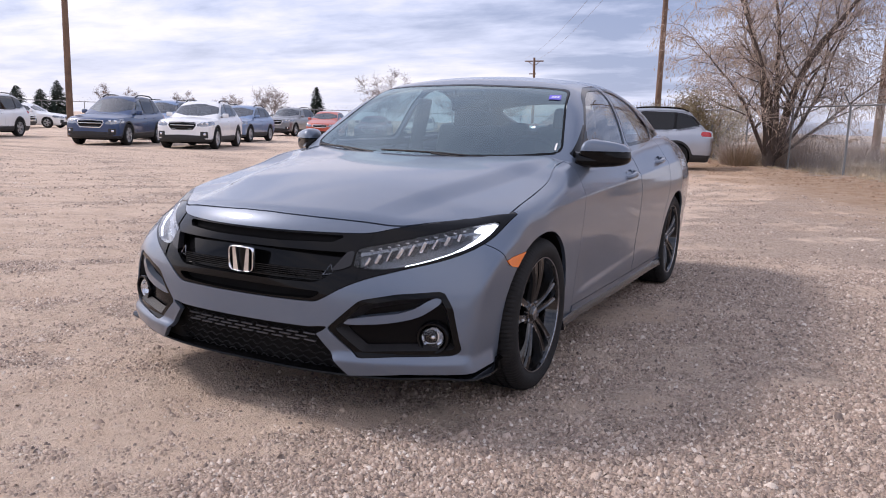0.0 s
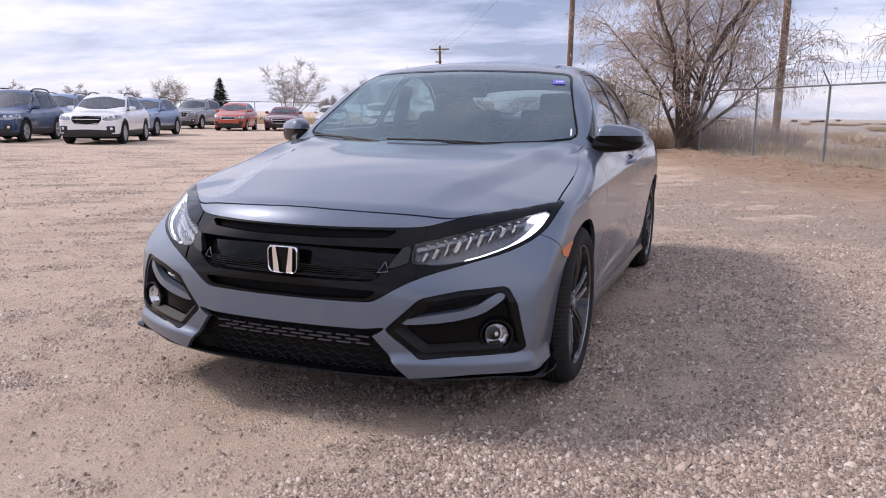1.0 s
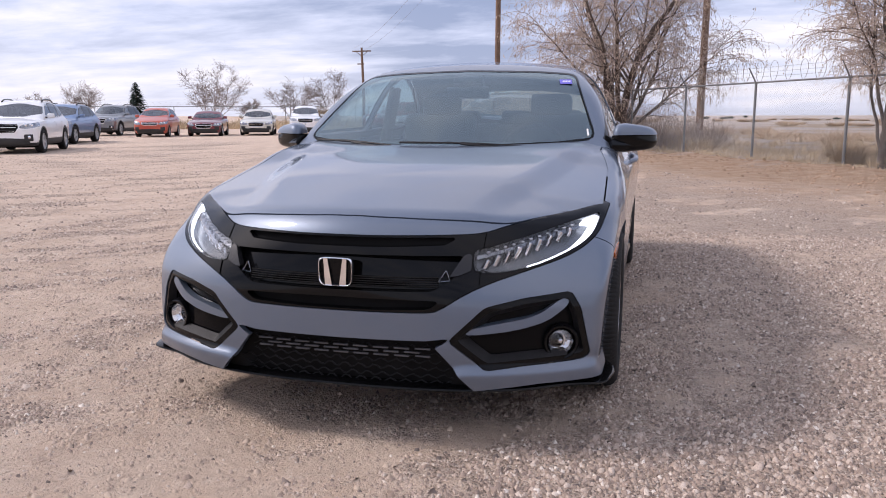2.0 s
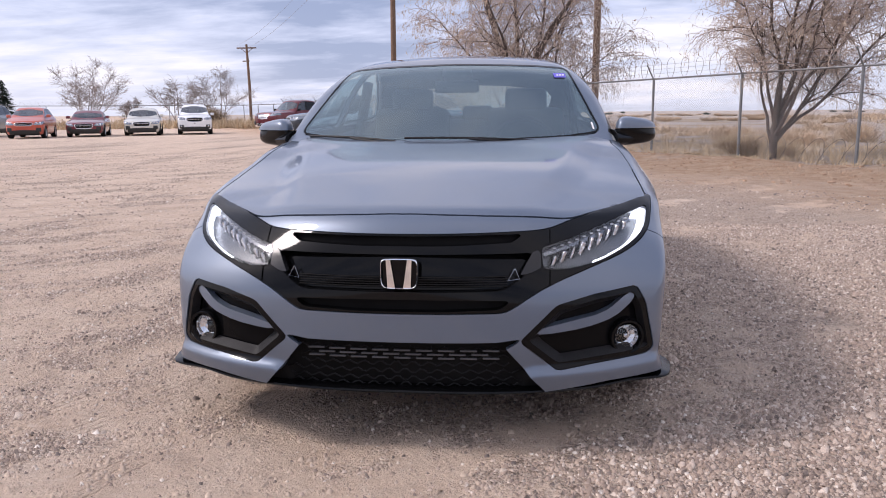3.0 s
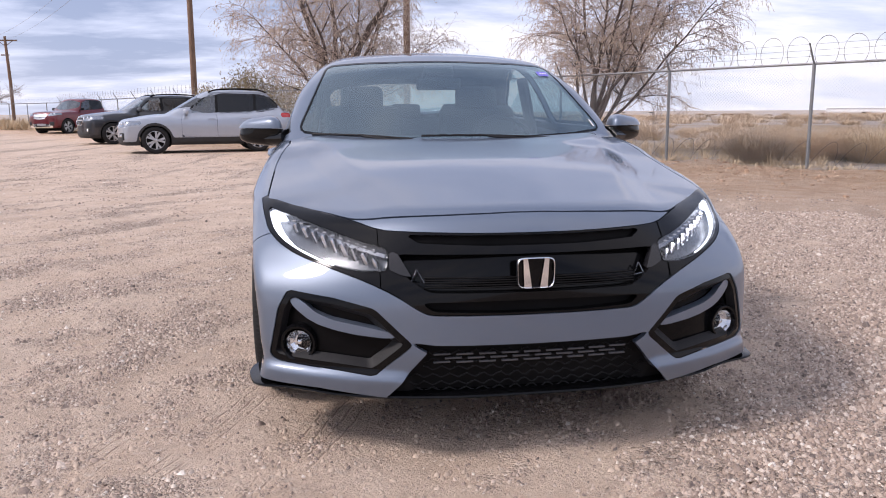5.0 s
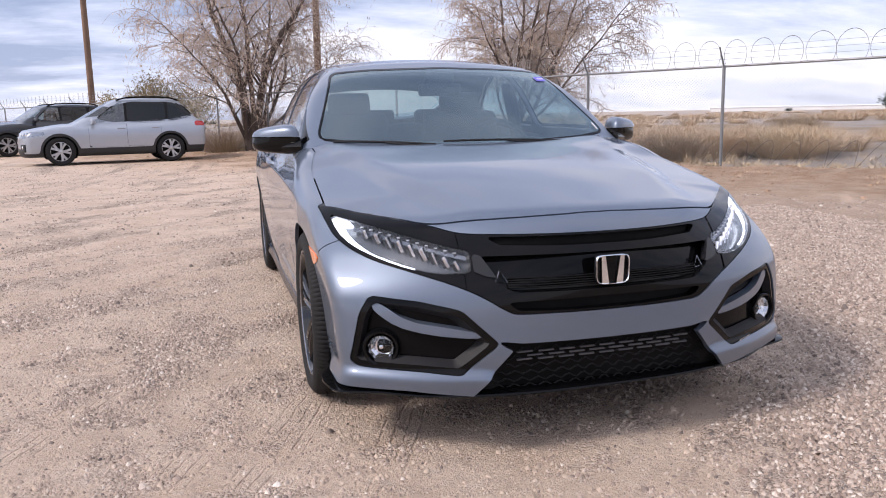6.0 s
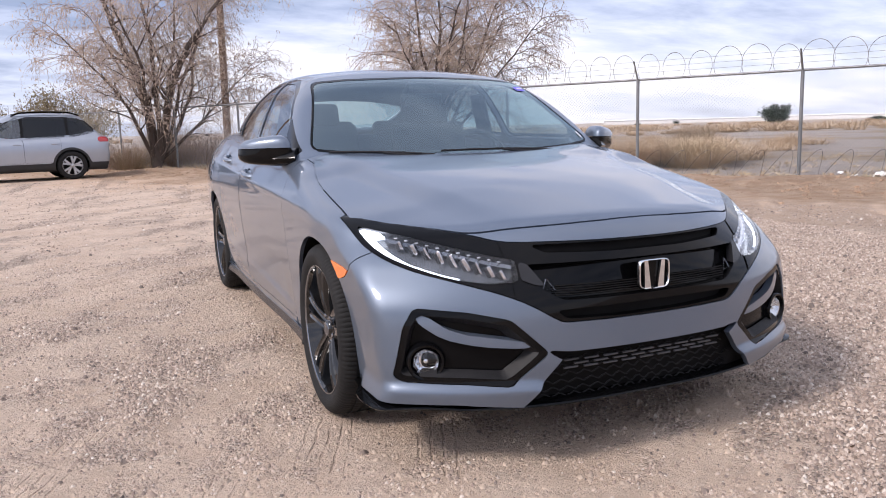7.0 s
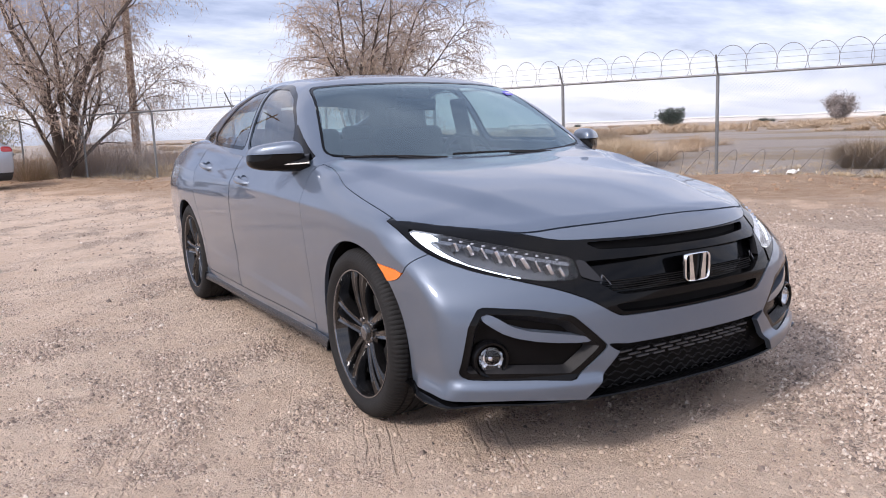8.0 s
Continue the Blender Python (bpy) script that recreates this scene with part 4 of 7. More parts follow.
    for sx in (1, -1):
        bar = [(sx * 0.040, by, bz + 0.043), (sx * 0.026, by, bz + 0.043), (sx * 0.013, by, bz - 0.043), (sx * 0.036, by, bz - 0.043)]
        bar = (np.array(bar) - np.array((0, 0.002, 0)), [(0, 1, 2, 3)] if sx < 0 else [(3, 2, 1, 0)])
        part("badge_bar", rimmed(bar, 0.008, (0, 1, 0)), CHROME, badge)
    # wipers and stickers lie just off the screen
    def on_screen(x, z, off=0.006):
        p = np.stack([np.asarray(x, float), screen_y(z) + 0.28 * np.asarray(x, float) ** 2, np.asarray(z, float)], 1)
        return p + np.array((0, -0.5, 0.86)) * off
    for x0, x1, z0, z1 in ((0.42, -0.18, 0.930, 0.944), (-0.22, -0.66, 0.930, 0.952)):
        xs = np.linspace(x0, x1, 24)
        zs = np.linspace(z0, z1, 24) + 0.006 * np.sin(np.linspace(0, np.pi, 24))
        wiper = part("wiper", tube(on_screen(xs, zs, 0.014), 0.0055, 6), BLACK, car, "black windscreen wiper")
        part("wiper_arm", tube(on_screen(np.linspace(x0, (x0 + x1) / 2, 8), np.linspace(z0 - 0.02, (z0 + z1) / 2, 8), 0.018), [0.012, 0.011, 0.010, 0.009, 0.008, 0.007, 0.006, 0.006], 6), BLACK, wiper)
    for nm, mat, x0, x1, z0, z1, lab in (("screen_sticker", STICKER, 0.512, 0.572, 1.238, 1.262, "small blue dealer sticker"), ("screen_label", WHITE_LABEL, 0.684, 0.692, 0.985, 1.016, "white code strip")):
        P = on_screen([x0, x1, x1 - 0.008, x0 - 0.008], [z0, z0, z1, z1], 0.004)
        st = part(nm, (P, [(0, 1, 2, 3)]), mat, car, lab, sharp=0)
        if nm == "screen_sticker":
            for k in range(3):
                xa = x0 + 0.010 + 0.014 * k
                part("label_bar", (on_screen([xa, xa + 0.010, xa + 0.010, xa], [z0 + 0.008, z0 + 0.008, z0 + 0.016, z0 + 0.016], 0.006), [(0, 1, 2, 3)]), WHITE_LABEL, st, sharp=0)


def tyre_mesh(R=0.3225, W=0.118, rim=0.238, n=460, tread=True):
    prof = [(rim, -W * 0.85), (rim + 0.02, -W * 0.96), (rim + (R - rim) * 0.45, -W), (R - 0.030, -W * 0.975), (R - 0.014, -W * 0.89), (R - 0.004, -W * 0.76)]
    for g in (-0.50, -0.17, 0.17, 0.50):
        prof += [(R, (g - 0.06) * W), (R - 0.007, (g - 0.055) * W), (R - 0.007, (g + 0.055) * W), (R, (g + 0.06) * W)]
    prof += [(R - 0.004, W * 0.76), (R - 0.014, W * 0.89), (R - 0.030, W * 0.975), (rim + (R - rim) * 0.45, W), (rim + 0.02, W * 0.96), (rim, W * 0.85), (rim - 0.006, W * 0.75)]
    V, F = lathe(prof, n)
    if tread:
        rad = np.hypot(V[:, 1], V[:, 2])
        ring = np.arange(len(V)) // len(prof)
        side_ = np.abs(V[:, 0]) / W
        cutd = (ring % 4 == 0) & (rad > R - 0.020) & (side_ > 0.54) & (side_ < 0.93)
        V[cutd, 1:] *= ((rad[cutd] - 0.0034) / rad[cutd])[:, None]
        cutd = (ring % 5 == 2) & (rad > R - 0.005) & (side_ > 0.24) & (side_ < 0.45)
        V[cutd, 1:] *= ((rad[cutd] - 0.006) / rad[cutd])[:, None]
    return V, F


def build_wheels(car):
    wheel = part("wheel", lathe([(0.244, 0.100), (0.2435, 0.104), (0.237, 0.102), (0.231, 0.085), (0.222, 0.060), (0.214, 0.02), (0.212, -0.09)], 72), RIM_BLACK, car, "black alloy wheel with five split spokes")
    part("tyre", tyre_mesh(), RUBBER, wheel, "black road tyre with fine tread")
    part("rim_lip", lathe([(0.2445, 0.103), (0.243, 0.107), (0.238, 0.106), (0.2365, 0.100)], 72), MACHINED, wheel, "bright rim edge")
    part("hub", lathe([(0.0, 0.084), (0.026, 0.084), (0.031, 0.081), (0.034, 0.074), (0.066, 0.072), (0.076, 0.064), (0.080, 0.03)], 40), RIM_BLACK, wheel)
    part("hub_cap", lathe([(0.0, 0.090), (0.020, 0.089), (0.027, 0.086), (0.0285, 0.080)], 32), MACHINED, wheel, "chrome centre cap")
    part("brake_disc", lathe([(0.06, -0.01), (0.150, -0.01), (0.152, -0.02), (0.150, -0.03), (0.06, -0.03)], 48), DISC, wheel)
    # near-black disc added inside the rim, standing in for shade behind the spokes
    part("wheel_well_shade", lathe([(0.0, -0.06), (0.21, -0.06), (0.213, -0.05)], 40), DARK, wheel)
    for k in range(5):
        for side in (-1, 1):
            # twin spokes, nearly parallel, with a hollowed face between bevelled edges
            r = np.linspace(0, 1, 11)
            rad = 0.046 + 0.192 * r
            ang = 2 * np.pi * k / 5 + side * np.arctan2(0.0165 + 0.024 * r ** 1.2, rad)
            half_w = 0.0150 + 0.0015 * np.cos(2 * np.pi * r) + 0.006 * r ** 3
            face = 0.068 + 0.030 * np.sin(np.pi * (0.08 + 0.55 * r))
            pts = []
            for w_, dx in ((-1.30, -0.040), (-1.05, -0.010), (-0.80, 0.0), (-0.25, -0.0045), (0.25, -0.0045), (0.80, 0.0), (1.05, -0.010), (1.30, -0.040)):
                off = half_w * w_
                pts.append(np.stack([face + dx, rad * np.cos(ang) - off * np.sin(ang), rad * np.sin(ang) + off * np.cos(ang)], 1))
            part("spoke", sheet(np.stack(pts, 1).reshape(-1, 3), 11, 8), RIM_BLACK, wheel, sharp=22.0)
        a = 2 * np.pi * (k + 0.5) / 5
        part("wheel_nut", moved(lathe([(0.0, 0.080), (0.007, 0.080), (0.009, 0.076), (0.0095, 0.062)], 6), Matrix.Translation((0, 0.054 * math.cos(a), 0.054 * math.sin(a)))), MACHINED, wheel)
    spots = [(s, y) for s in (1, -1) for y in (0, WHEELBASE)]
    def at(s, y):
        return Matrix.Translation((s * 0.766, y + AXLE, HUB_Z)) @ Matrix.Rotation(0 if s > 0 else math.pi, 4, "Z") @ Matrix.Rotation(0.35 + y, 4, "X")
    wheel.matrix_basis = at(*spots[0])
    for s, y in spots[1:]:
        copy_thing(wheel, at(s, y))


build_hatchback()


# ---- other vehicles on the lot ----
def car_paint(name, color, metal=0.3):
    return material(name, color, 0.35, metal, 0.9, vary=0.05, scale=5)


SMOKE = glass_material("smoked_glass", (0.06, 0.065, 0.07), 0.02, 0.0)
CAR_GLASS = glass_material("car_glass", (0.38, 0.43, 0.44), 0.02, 0.09)
ALLOY = material("silver_alloy", (0.52, 0.53, 0.55), 0.3, 0.8, vary=0.15, scale=20)
CLADDING = material("grey_black_cladding", (0.022, 0.0225, 0.024), 0.6, vary=0.25, scale=10)
LAMP_GLOSS = material("smoky_headlamp", (0.26, 0.28, 0.31), 0.10, 0.7, 0.9, vary=0.6, scale=16)
TAIL_RED = material("red_tail_lamp", (0.42, 0.012, 0.015), 0.15, 0.0, 0.9, vary=0.2, scale=16)
WHEEL_KIT = {}


def wheel_kit(R):
    """Meshes of a plain road wheel, shared by all vehicles with that size."""
    key = round(R, 3)
    if key not in WHEEL_KIT:
        rim = R * 0.68
        spokes = []
        for k in range(5):
            r = np.linspace(0.03, rim * 0.97, 5)
            for sgn in (-1, 1):
                ang = 2 * np.pi * k / 5 + sgn * 0.17 * (0.4 + r / rim)
                hw = 0.020 + 0.006 * r / rim
                rows = [np.stack([0.080 + dx + 0 * r, r * np.cos(ang) - hw * w_ * np.sin(ang), r * np.sin(ang) + hw * w_ * np.cos(ang)], 1) for w_, dx in ((-1.2, -0.03), (-0.9, 0), (0.9, 0), (1.2, -0.03))]
                spokes.append(sheet(np.stack(rows, 1).reshape(-1, 3), 5, 4))
        spokes.append(lathe([(rim + 0.004, 0.096), (rim - 0.006, 0.098), (rim - 0.012, 0.07), (rim - 0.014, -0.05)], 40))
        spokes.append(lathe([(0, 0.090), (0.03, 0.088), (0.05, 0.075), (0.06, 0.04)], 20))
        WHEEL_KIT[key] = (mesh_data("tyre", tyre_mesh(R, 0.115, rim, 30, False), RUBBER),
                          mesh_data("rim", joined(*spokes), ALLOY),
                          mesh_data("wheel", lathe([(0.0, -0.02), (rim, -0.02), (rim + 0.002, -0.06)], 32), DARK))
    return WHEEL_KIT[key]


def build_vehicle(name, label, spec, paint, x, y, turn, group="cars parked on the lot"):
    """A parked vehicle: front axle over (x, y), nose along -y before the turn."""
    W, H, wb, fo, ro, gc = spec["W"], spec["H"], spec["wb"], spec["fo"], spec["ro"], spec["gc"]
    h0, h1, belt, b1 = spec["hood"][0], spec["hood"][1], spec["belt"][0], spec["belt"][1]
    ws0, ws1, rr, rg = spec["glass"]
    R, suv, truck = spec["R"], spec.get("suv", False), spec.get("truck", False)
    w2, tail = W / 2, wb + ro
    wide = spline([gc, 0.42, 0.75, belt, belt + 0.25], [0.93, 0.985, 1.0, 0.955, 0.87])
    top = spline([-fo, -fo + 0.15, ws0, ws0 + 0.4, rg, tail], [h0 - 0.04, h0, h1, belt, b1, b1 - spec.get("drop", 0.03)])
    mid_y = (ws1 + rr) / 2

    def lower(p):
        ax_, yy, zz = np.abs(p[:, 0]), p[:, 1], p[:, 2]
        front = -fo + 0.26 * (ax_ / w2) ** 2.6 + 0.9 * np.maximum(zz - h0 * 0.78, 0) ** 1.25 + 0.3 * np.maximum(0.36 - zz, 0) - yy
        side = ax_ - w2 * wide(zz) + 0.07 * np.abs((yy - wb / 2) / (wb / 2 + 1.0)) ** 4
        up = zz - top(yy) + 0.09 * ax_ ** 2
        back = yy - tail + 0.12 * (ax_ / w2) ** 3 + 0.3 * np.maximum(0.5 - zz, 0)
        return smax(smax(smax(front, side, 0.10), up, 0.06), smax(back, gc - zz, 0.05), 0.08)

    def upper(p):
        ax_, yy, zz = np.abs(p[:, 0]), p[:, 1], p[:, 2]
        k = (ws1 - ws0) / (H - 0.06 - h1)
        screen = (ws0 + k * (zz - h1) + 0.2 * ax_ ** 2 - yy) * 0.6
        roof = zz - H + 0.10 * ax_ ** 2 + 0.05 * ((yy - mid_y) / max(rr - ws1, 0.6) * 2) ** 2
        side = ax_ - w2 * 0.90 + 0.36 * (zz - belt) + 0.04 * np.abs((yy - mid_y) / 1.8) ** 3
        kb = (rg - rr) / (H - 0.08 - b1)
        back = (yy - rg + kb * (zz - b1) + 0.15 * ax_ ** 2) * 0.7
        return np.maximum(smax(smax(smax(roof, side, 0.12), screen, 0.06), back, 0.07), h0 - 0.05 - zz)

    def solid(p):
        return np.minimum(lower(p), upper(p))

    zc, y0, y1 = min(0.62, h0 - 0.12), -fo + 0.50, tail - 0.45
    ph = np.radians(np.linspace(-90, 270, 97))
    rings = [(y0, be) for be in np.radians(np.linspace(3, 84, 40))] + [(yq, np.pi / 2) for yq in np.linspace(y0, y1, 56)] + [(y1, be) for be in np.radians(np.linspace(96, 177, 26))]
    Y0, BE = np.array([r[0] for r in rings]), np.array([r[1] for r in rings])
    o = np.stack([np.zeros((len(rings), len(ph))), np.repeat(Y0[:, None], len(ph), 1), np.full((len(rings), len(ph)), zc)], 2).reshape(-1, 3)
    sb, cb = np.sin(BE)[:, None], np.cos(BE)[:, None]
    w = np.stack([sb * np.cos(ph)[None], np.repeat(-cb, len(ph), 1), sb * np.sin(ph)[None]], 2).reshape(-1, 3)
    V, F = sheet(cast(solid, o, w, 2.5), len(rings), len(ph))
    shell = outward((V, F), solid)
    body = thing(name, label, spec.get("category", "car"), pose(x, y, 0, 0, 0, turn), group)

    def co(m):
        return np.abs(m[0][:, 0]), m[0][:, 1], m[0][:, 2]

    zt = H - 0.12
    front_y = ws0 + (ws1 - ws0) * 0.36 + 0.12
    pil = spec.get("pillars", ((ws1 + rr) / 2 - 0.1,))
    panes = []
    cuts = [None, *pil, None]
    for a, b in zip(cuts[:-1], cuts[1:]):
        ya0 = front_y if a is None else a + 0.04
        ya1 = ws1 + 0.16 if a is None else a + 0.06
        yb0 = rg - 0.20 if b is None else b - 0.03
        yb1 = rr - 0.02 if b is None else b - 0.01
        poly = [(ya0, belt + 0.045), (ya1, zt), (yb1, zt - (0.03 if b is None else 0)), (yb0, (b1 if b is None else belt) + 0.06)]
        panes.append(poly)

    def side_d(m, poly):
        ax_, yy, zz = co(m)
        return np.maximum(region(yy, zz, poly), w2 * 0.52 - ax_)

    sw, st = w2 * 0.85, w2 * 0.69
    SCR = rounded([(-1.5, h1 + 0.03), (sw, h1 + 0.05), (st, H - 0.13), (-1.5, H - 0.09)], 1)
    BACK = rounded([(-1.5, b1 + 0.05), (sw * 0.95, b1 + 0.06), (st, H - 0.16), (-1.5, H - 0.13)], 1)

    def scr_d(m):
        ax_, yy, zz = co(m)
        return np.maximum(region(ax_, zz, SCR), yy - ws1 - 0.10)

    def back_d(m):
        ax_, yy, zz = co(m)
        return np.maximum(region(ax_, zz, BACK), (rr + mid_y) / 2 - yy)

    hz = h0 - 0.11
    LAMPS = rounded([(0.50 * w2, hz - 0.09), (0.53 * w2, hz - 0.005), (0.90 * w2, hz + 0.075), (1.06 * w2, hz + 0.085), (1.06 * w2, hz - 0.02), (0.80 * w2, hz - 0.10)], 1)
    chin = spec.get("chin", 0.20)
    GRILL = rounded([(-1.5, hz - chin), (0.36 * w2, hz - chin), (0.47 * w2, hz - 0.07), (0.44 * w2, hz + 0.02), (-1.5, hz + 0.03)], 1)
    LOW = rounded([(-1.5, gc - 0.1), (0.72 * w2, gc - 0.1), (0.80 * w2, gc + 0.12), (0.62 * w2, gc + 0.24), (-1.5, gc + 0.22)], 1)

    def nose_d(m, poly):
        ax_, yy, zz = co(m)
        return np.maximum(region(ax_, zz, poly), yy + fo - 0.62)

    def clad_d(m):
        ax_, yy, zz = co(m)
        ring = np.minimum(np.hypot(yy, zz - R), np.hypot(yy - wb, zz - R)) - R - 0.10
        d = np.minimum(ring, zz - gc - 0.20 + 0.10 * np.clip(-yy / 0.4, 0, 1))
        return np.maximum(d, w2 * 0.55 - ax_) if suv else np.full(len(yy), 1.0)

    TAIL = rounded([(0.58 * w2, b1 - 0.20), (0.60 * w2, b1 - 0.07), (1.1 * w2, b1 - 0.03), (1.1 * w2, b1 - 0.17)], 1)

    def tail_d(m):
        ax_, yy, zz = co(m)
        return np.maximum(region(ax_, zz, TAIL), tail - 0.34 - yy)

    m = shell
    for cy in (0, wb):
        ax_, yy, zz = co(m)
        m = clip(m, np.maximum(-1, np.where(ax_ > w2 * 0.45, R + 0.045 - np.hypot(yy - cy, zz - R), -1)))
    whole = m
    for fn in (scr_d, back_d, clad_d, tail_d):
        m = clip(m, -fn(m) + 0.002)
    DLO = [(front_y - 0.06, belt + 0.025), (ws1 + 0.12, zt + 0.025), (rr, zt), (rg - 0.13, b1 + 0.04)]
    DLO = rounded(DLO, 1)
    m = clip(m, -side_d(m, DLO) + 0.002)
    for poly in (LAMPS, GRILL, LOW):
        m = clip(m, -nose_d(m, poly) + 0.002)
    # doors as panels with gaps
    d_edges = [front_y - 0.10, pil[0], min(rg - 0.35, wb - 0.22)]
    for a, b in zip(d_edges[:-1], d_edges[1:]):
        poly = [(a, gc + 0.22), (a, belt + 0.03), (b, belt + 0.03), (b, gc + 0.22)]
        ax_, yy, zz = co(m)
        d = np.maximum(region(yy, zz, poly), w2 * 0.5 - ax_)
        for s in (1, -1):
            dm = clip(m, d + 0.004)
            dm = clip(dm, -s * dm[0][:, 0])
            door = part("door", rimmed(dm, 0.012), paint, body)
            hx, hy, hz_ = s * (w2 * float(wide(belt - 0.10)) - 0.005), b - 0.14, belt - 0.10
            part("door_handle", box(hx, hy, hz_, 0.045, 0.18, 0.03, 0.01), paint, door)
        m = clip(m, -d)
    part("body", rimmed(m, 0.012), paint, body)
    part("windscreen", clip(whole, scr_d(whole)), CAR_GLASS, body)
    part("rear_window", clip(whole, back_d(whole)), SMOKE, body)
    trim = clip(whole, side_d(whole, DLO))
    for poly in panes:
        trim = clip(trim, -side_d(trim, poly))
    for s in (1, -1):
        part("window_frame", clip(trim, -s * trim[0][:, 0]), COMB, body)
    for k, poly in enumerate(panes):
        g = clip(whole, side_d(whole, poly))
        for s in (1, -1):
            part("side_window", clip(g, -s * g[0][:, 0]), CAR_GLASS if k == 0 else SMOKE, body)
    if suv:
        part("cladding", clip(whole, clad_d(whole)), CLADDING, body, "unpainted dark cladding")
    for s in (1, -1):
        l = clip(whole, nose_d(whole, LAMPS)); l = clip(l, -s * l[0][:, 0])
        hl = part("headlamp", l, LAMP_GLOSS, body)
        for q in (0.66, 0.82):
            fy = -fo + 0.26 * q ** 2.6 + 0.9 * max(hz - h0 * 0.78, 0) ** 1.25
            part("lamp_cell", moved(lathe([(0.0, 0.0), (0.035, -0.006), (0.048, 0.0), (0.05, 0.03)], 16, "y"), Matrix.Translation((s * q * w2, fy - 0.002, hz + 0.005))), REFLECTOR, hl)
        fy = -fo + 0.26 * 0.74 ** 2.6 + 0.3 * max(0.36 - gc - 0.17, 0)
        part("fog_pod", moved(box(0, 0, 0, 0.24, 0.06, 0.20, 0.03), pose(s * 0.74 * w2, fy + 0.01, gc + 0.24, 0, 0, s * 20)), CLADDING, body)
        if suv:
            part("fog_lamp", moved(lathe([(0.0, -0.045), (0.03, -0.040), (0.042, -0.03), (0.045, 0.0)], 16, "y"), pose(s * 0.76 * w2, fy + 0.012, gc + 0.26, 0, 0, s * 20)), REFLECTOR, body)
        t = clip(whole, tail_d(whole)); t = clip(t, -s * t[0][:, 0])
        part("tail_lamp", t, TAIL_RED, body)
        mx = s * (w2 * 0.90 + 0.13)
        mir = moved(box(0, 0, 0, 0.20, 0.10, 0.14, 0.045), pose(mx, front_y + 0.02, belt + 0.09, 0, 0, s * 12))
        mo = part("door_mirror", mir, paint if not truck else GLOSS_BLACK, body)
        part("mirror_arm", box(s * (w2 * 0.90 + 0.02), front_y + 0.03, belt + 0.04, 0.14, 0.05, 0.04, 0.01), GLOSS_BLACK, mo)
        if suv and spec.get("rails", True):
            yy = np.linspace(ws1 + 0.12, rr - 0.05, 14)
            zz = H - 0.015 - 0.05 * ((yy - mid_y) / max(rr - ws1, 0.6) * 2) ** 2 - 0.02
            lift = 0.045 * np.minimum(1, np.minimum(np.arange(14), 13 - np.arange(14)) / 1.5)
            part("roof_rail", tube(np.stack([0 * yy + s * w2 * 0.62, yy, zz + lift * 1.25 - 0.005], 1), 0.024, 6), GLOSS_BLACK, body)
    g = clip(whole, nose_d(whole, GRILL))
    gr = part("grille", (g[0] + np.array((0, 0.015, 0)), g[1]), spec.get("grille", GLOSS_BLACK), body)
    for dz in (-chin * 0.75, -chin * 0.32, -0.005):
        xs = np.linspace(-0.42 * w2, 0.42 * w2, 15)
        part("grille_bar", tube(np.stack([xs, -fo + 0.26 * (np.abs(xs) / w2) ** 2.6 + 0.9 * max(hz + dz - h0 * 0.78, 0) ** 1.25 - 0.004, 0 * xs + hz + dz], 1), 0.009, 5), CHROME if dz == -chin * 0.32 or truck else SATIN, gr)
    if not truck:
        # bright frame round the grille
        gx = np.array([0.36, 0.47, 0.44, 0.0, -0.44, -0.47, -0.36, 0.0, 0.36, 0.47]) * w2
        gz = hz + np.array([-chin, -0.07, 0.02, 0.03, 0.02, -0.07, -chin, -chin, -chin, -0.07])
        k = np.linspace(0, 8, 65)
        xs, zs = np.interp(k, np.arange(10), gx), np.interp(k, np.arange(10), gz)
        fy = -fo + 0.26 * (np.abs(xs) / w2) ** 2.6 + 0.9 * np.maximum(zs - h0 * 0.78, 0) ** 1.25 + 0.3 * np.maximum(0.36 - zs, 0)
        part("grille_frame", tube(np.stack([xs, fy + 0.004, zs], 1), 0.013, 6, False), SATIN if spec is XTREK else CHROME, gr)
    lo = clip(whole, nose_d(whole, LOW)); lo = clip(lo, clad_d(lo) * -1) if suv else lo
    part("lower_bumper", lo, CHROME if truck else CLADDING, body)
    fl, rl = ws0 + 0.9, ws0 + 1.75
    seats = [box(s * 0.36, yq, belt - 0.12, 0.48, 0.16, 0.62, 0.06) for s in (1, -1) for yq in (fl + 0.35,)] + [box(s * 0.36, fl + 0.38, belt + 0.24, 0.26, 0.10, 0.18, 0.04) for s in (1, -1)]
    part("seat_row", joined(*seats), SEAT, body)
    part("cabin_floor", box(0, (ws0 + rg) / 2 + 0.1, belt - 0.30, W * 0.80, rg - ws0 - 0.1, 0.40, 0.04), SEAT, body)
    part("underbody", box(0, wb / 2, gc + 0.12, W * 0.70, wb + fo * 0.8, 0.24, 0.03), DARK, body)
    for cy in (0, wb):
        part("wheel_well", box(0, cy, R + 0.08, W * 0.90, 2 * R + 0.05, 2 * R * 0.75, 0.06), DARK, body)
    kit = wheel_kit(R)
    for s in (1, -1):
        for cy in (0, wb):
            wh = tagged(new("wheel", kit[2]), "alloy road wheel")
            wh.parent = body
            wh.matrix_basis = Matrix.Translation((s * (w2 - 0.115), cy, R)) @ Matrix.Rotation(0 if s > 0 else math.pi, 4, "Z") @ Matrix.Rotation(cy, 4, "X")
            for nm, me in (("tyre", kit[0]), ("rim", kit[1])):
                q = new(nm, me)
                q.parent = wh
    return body


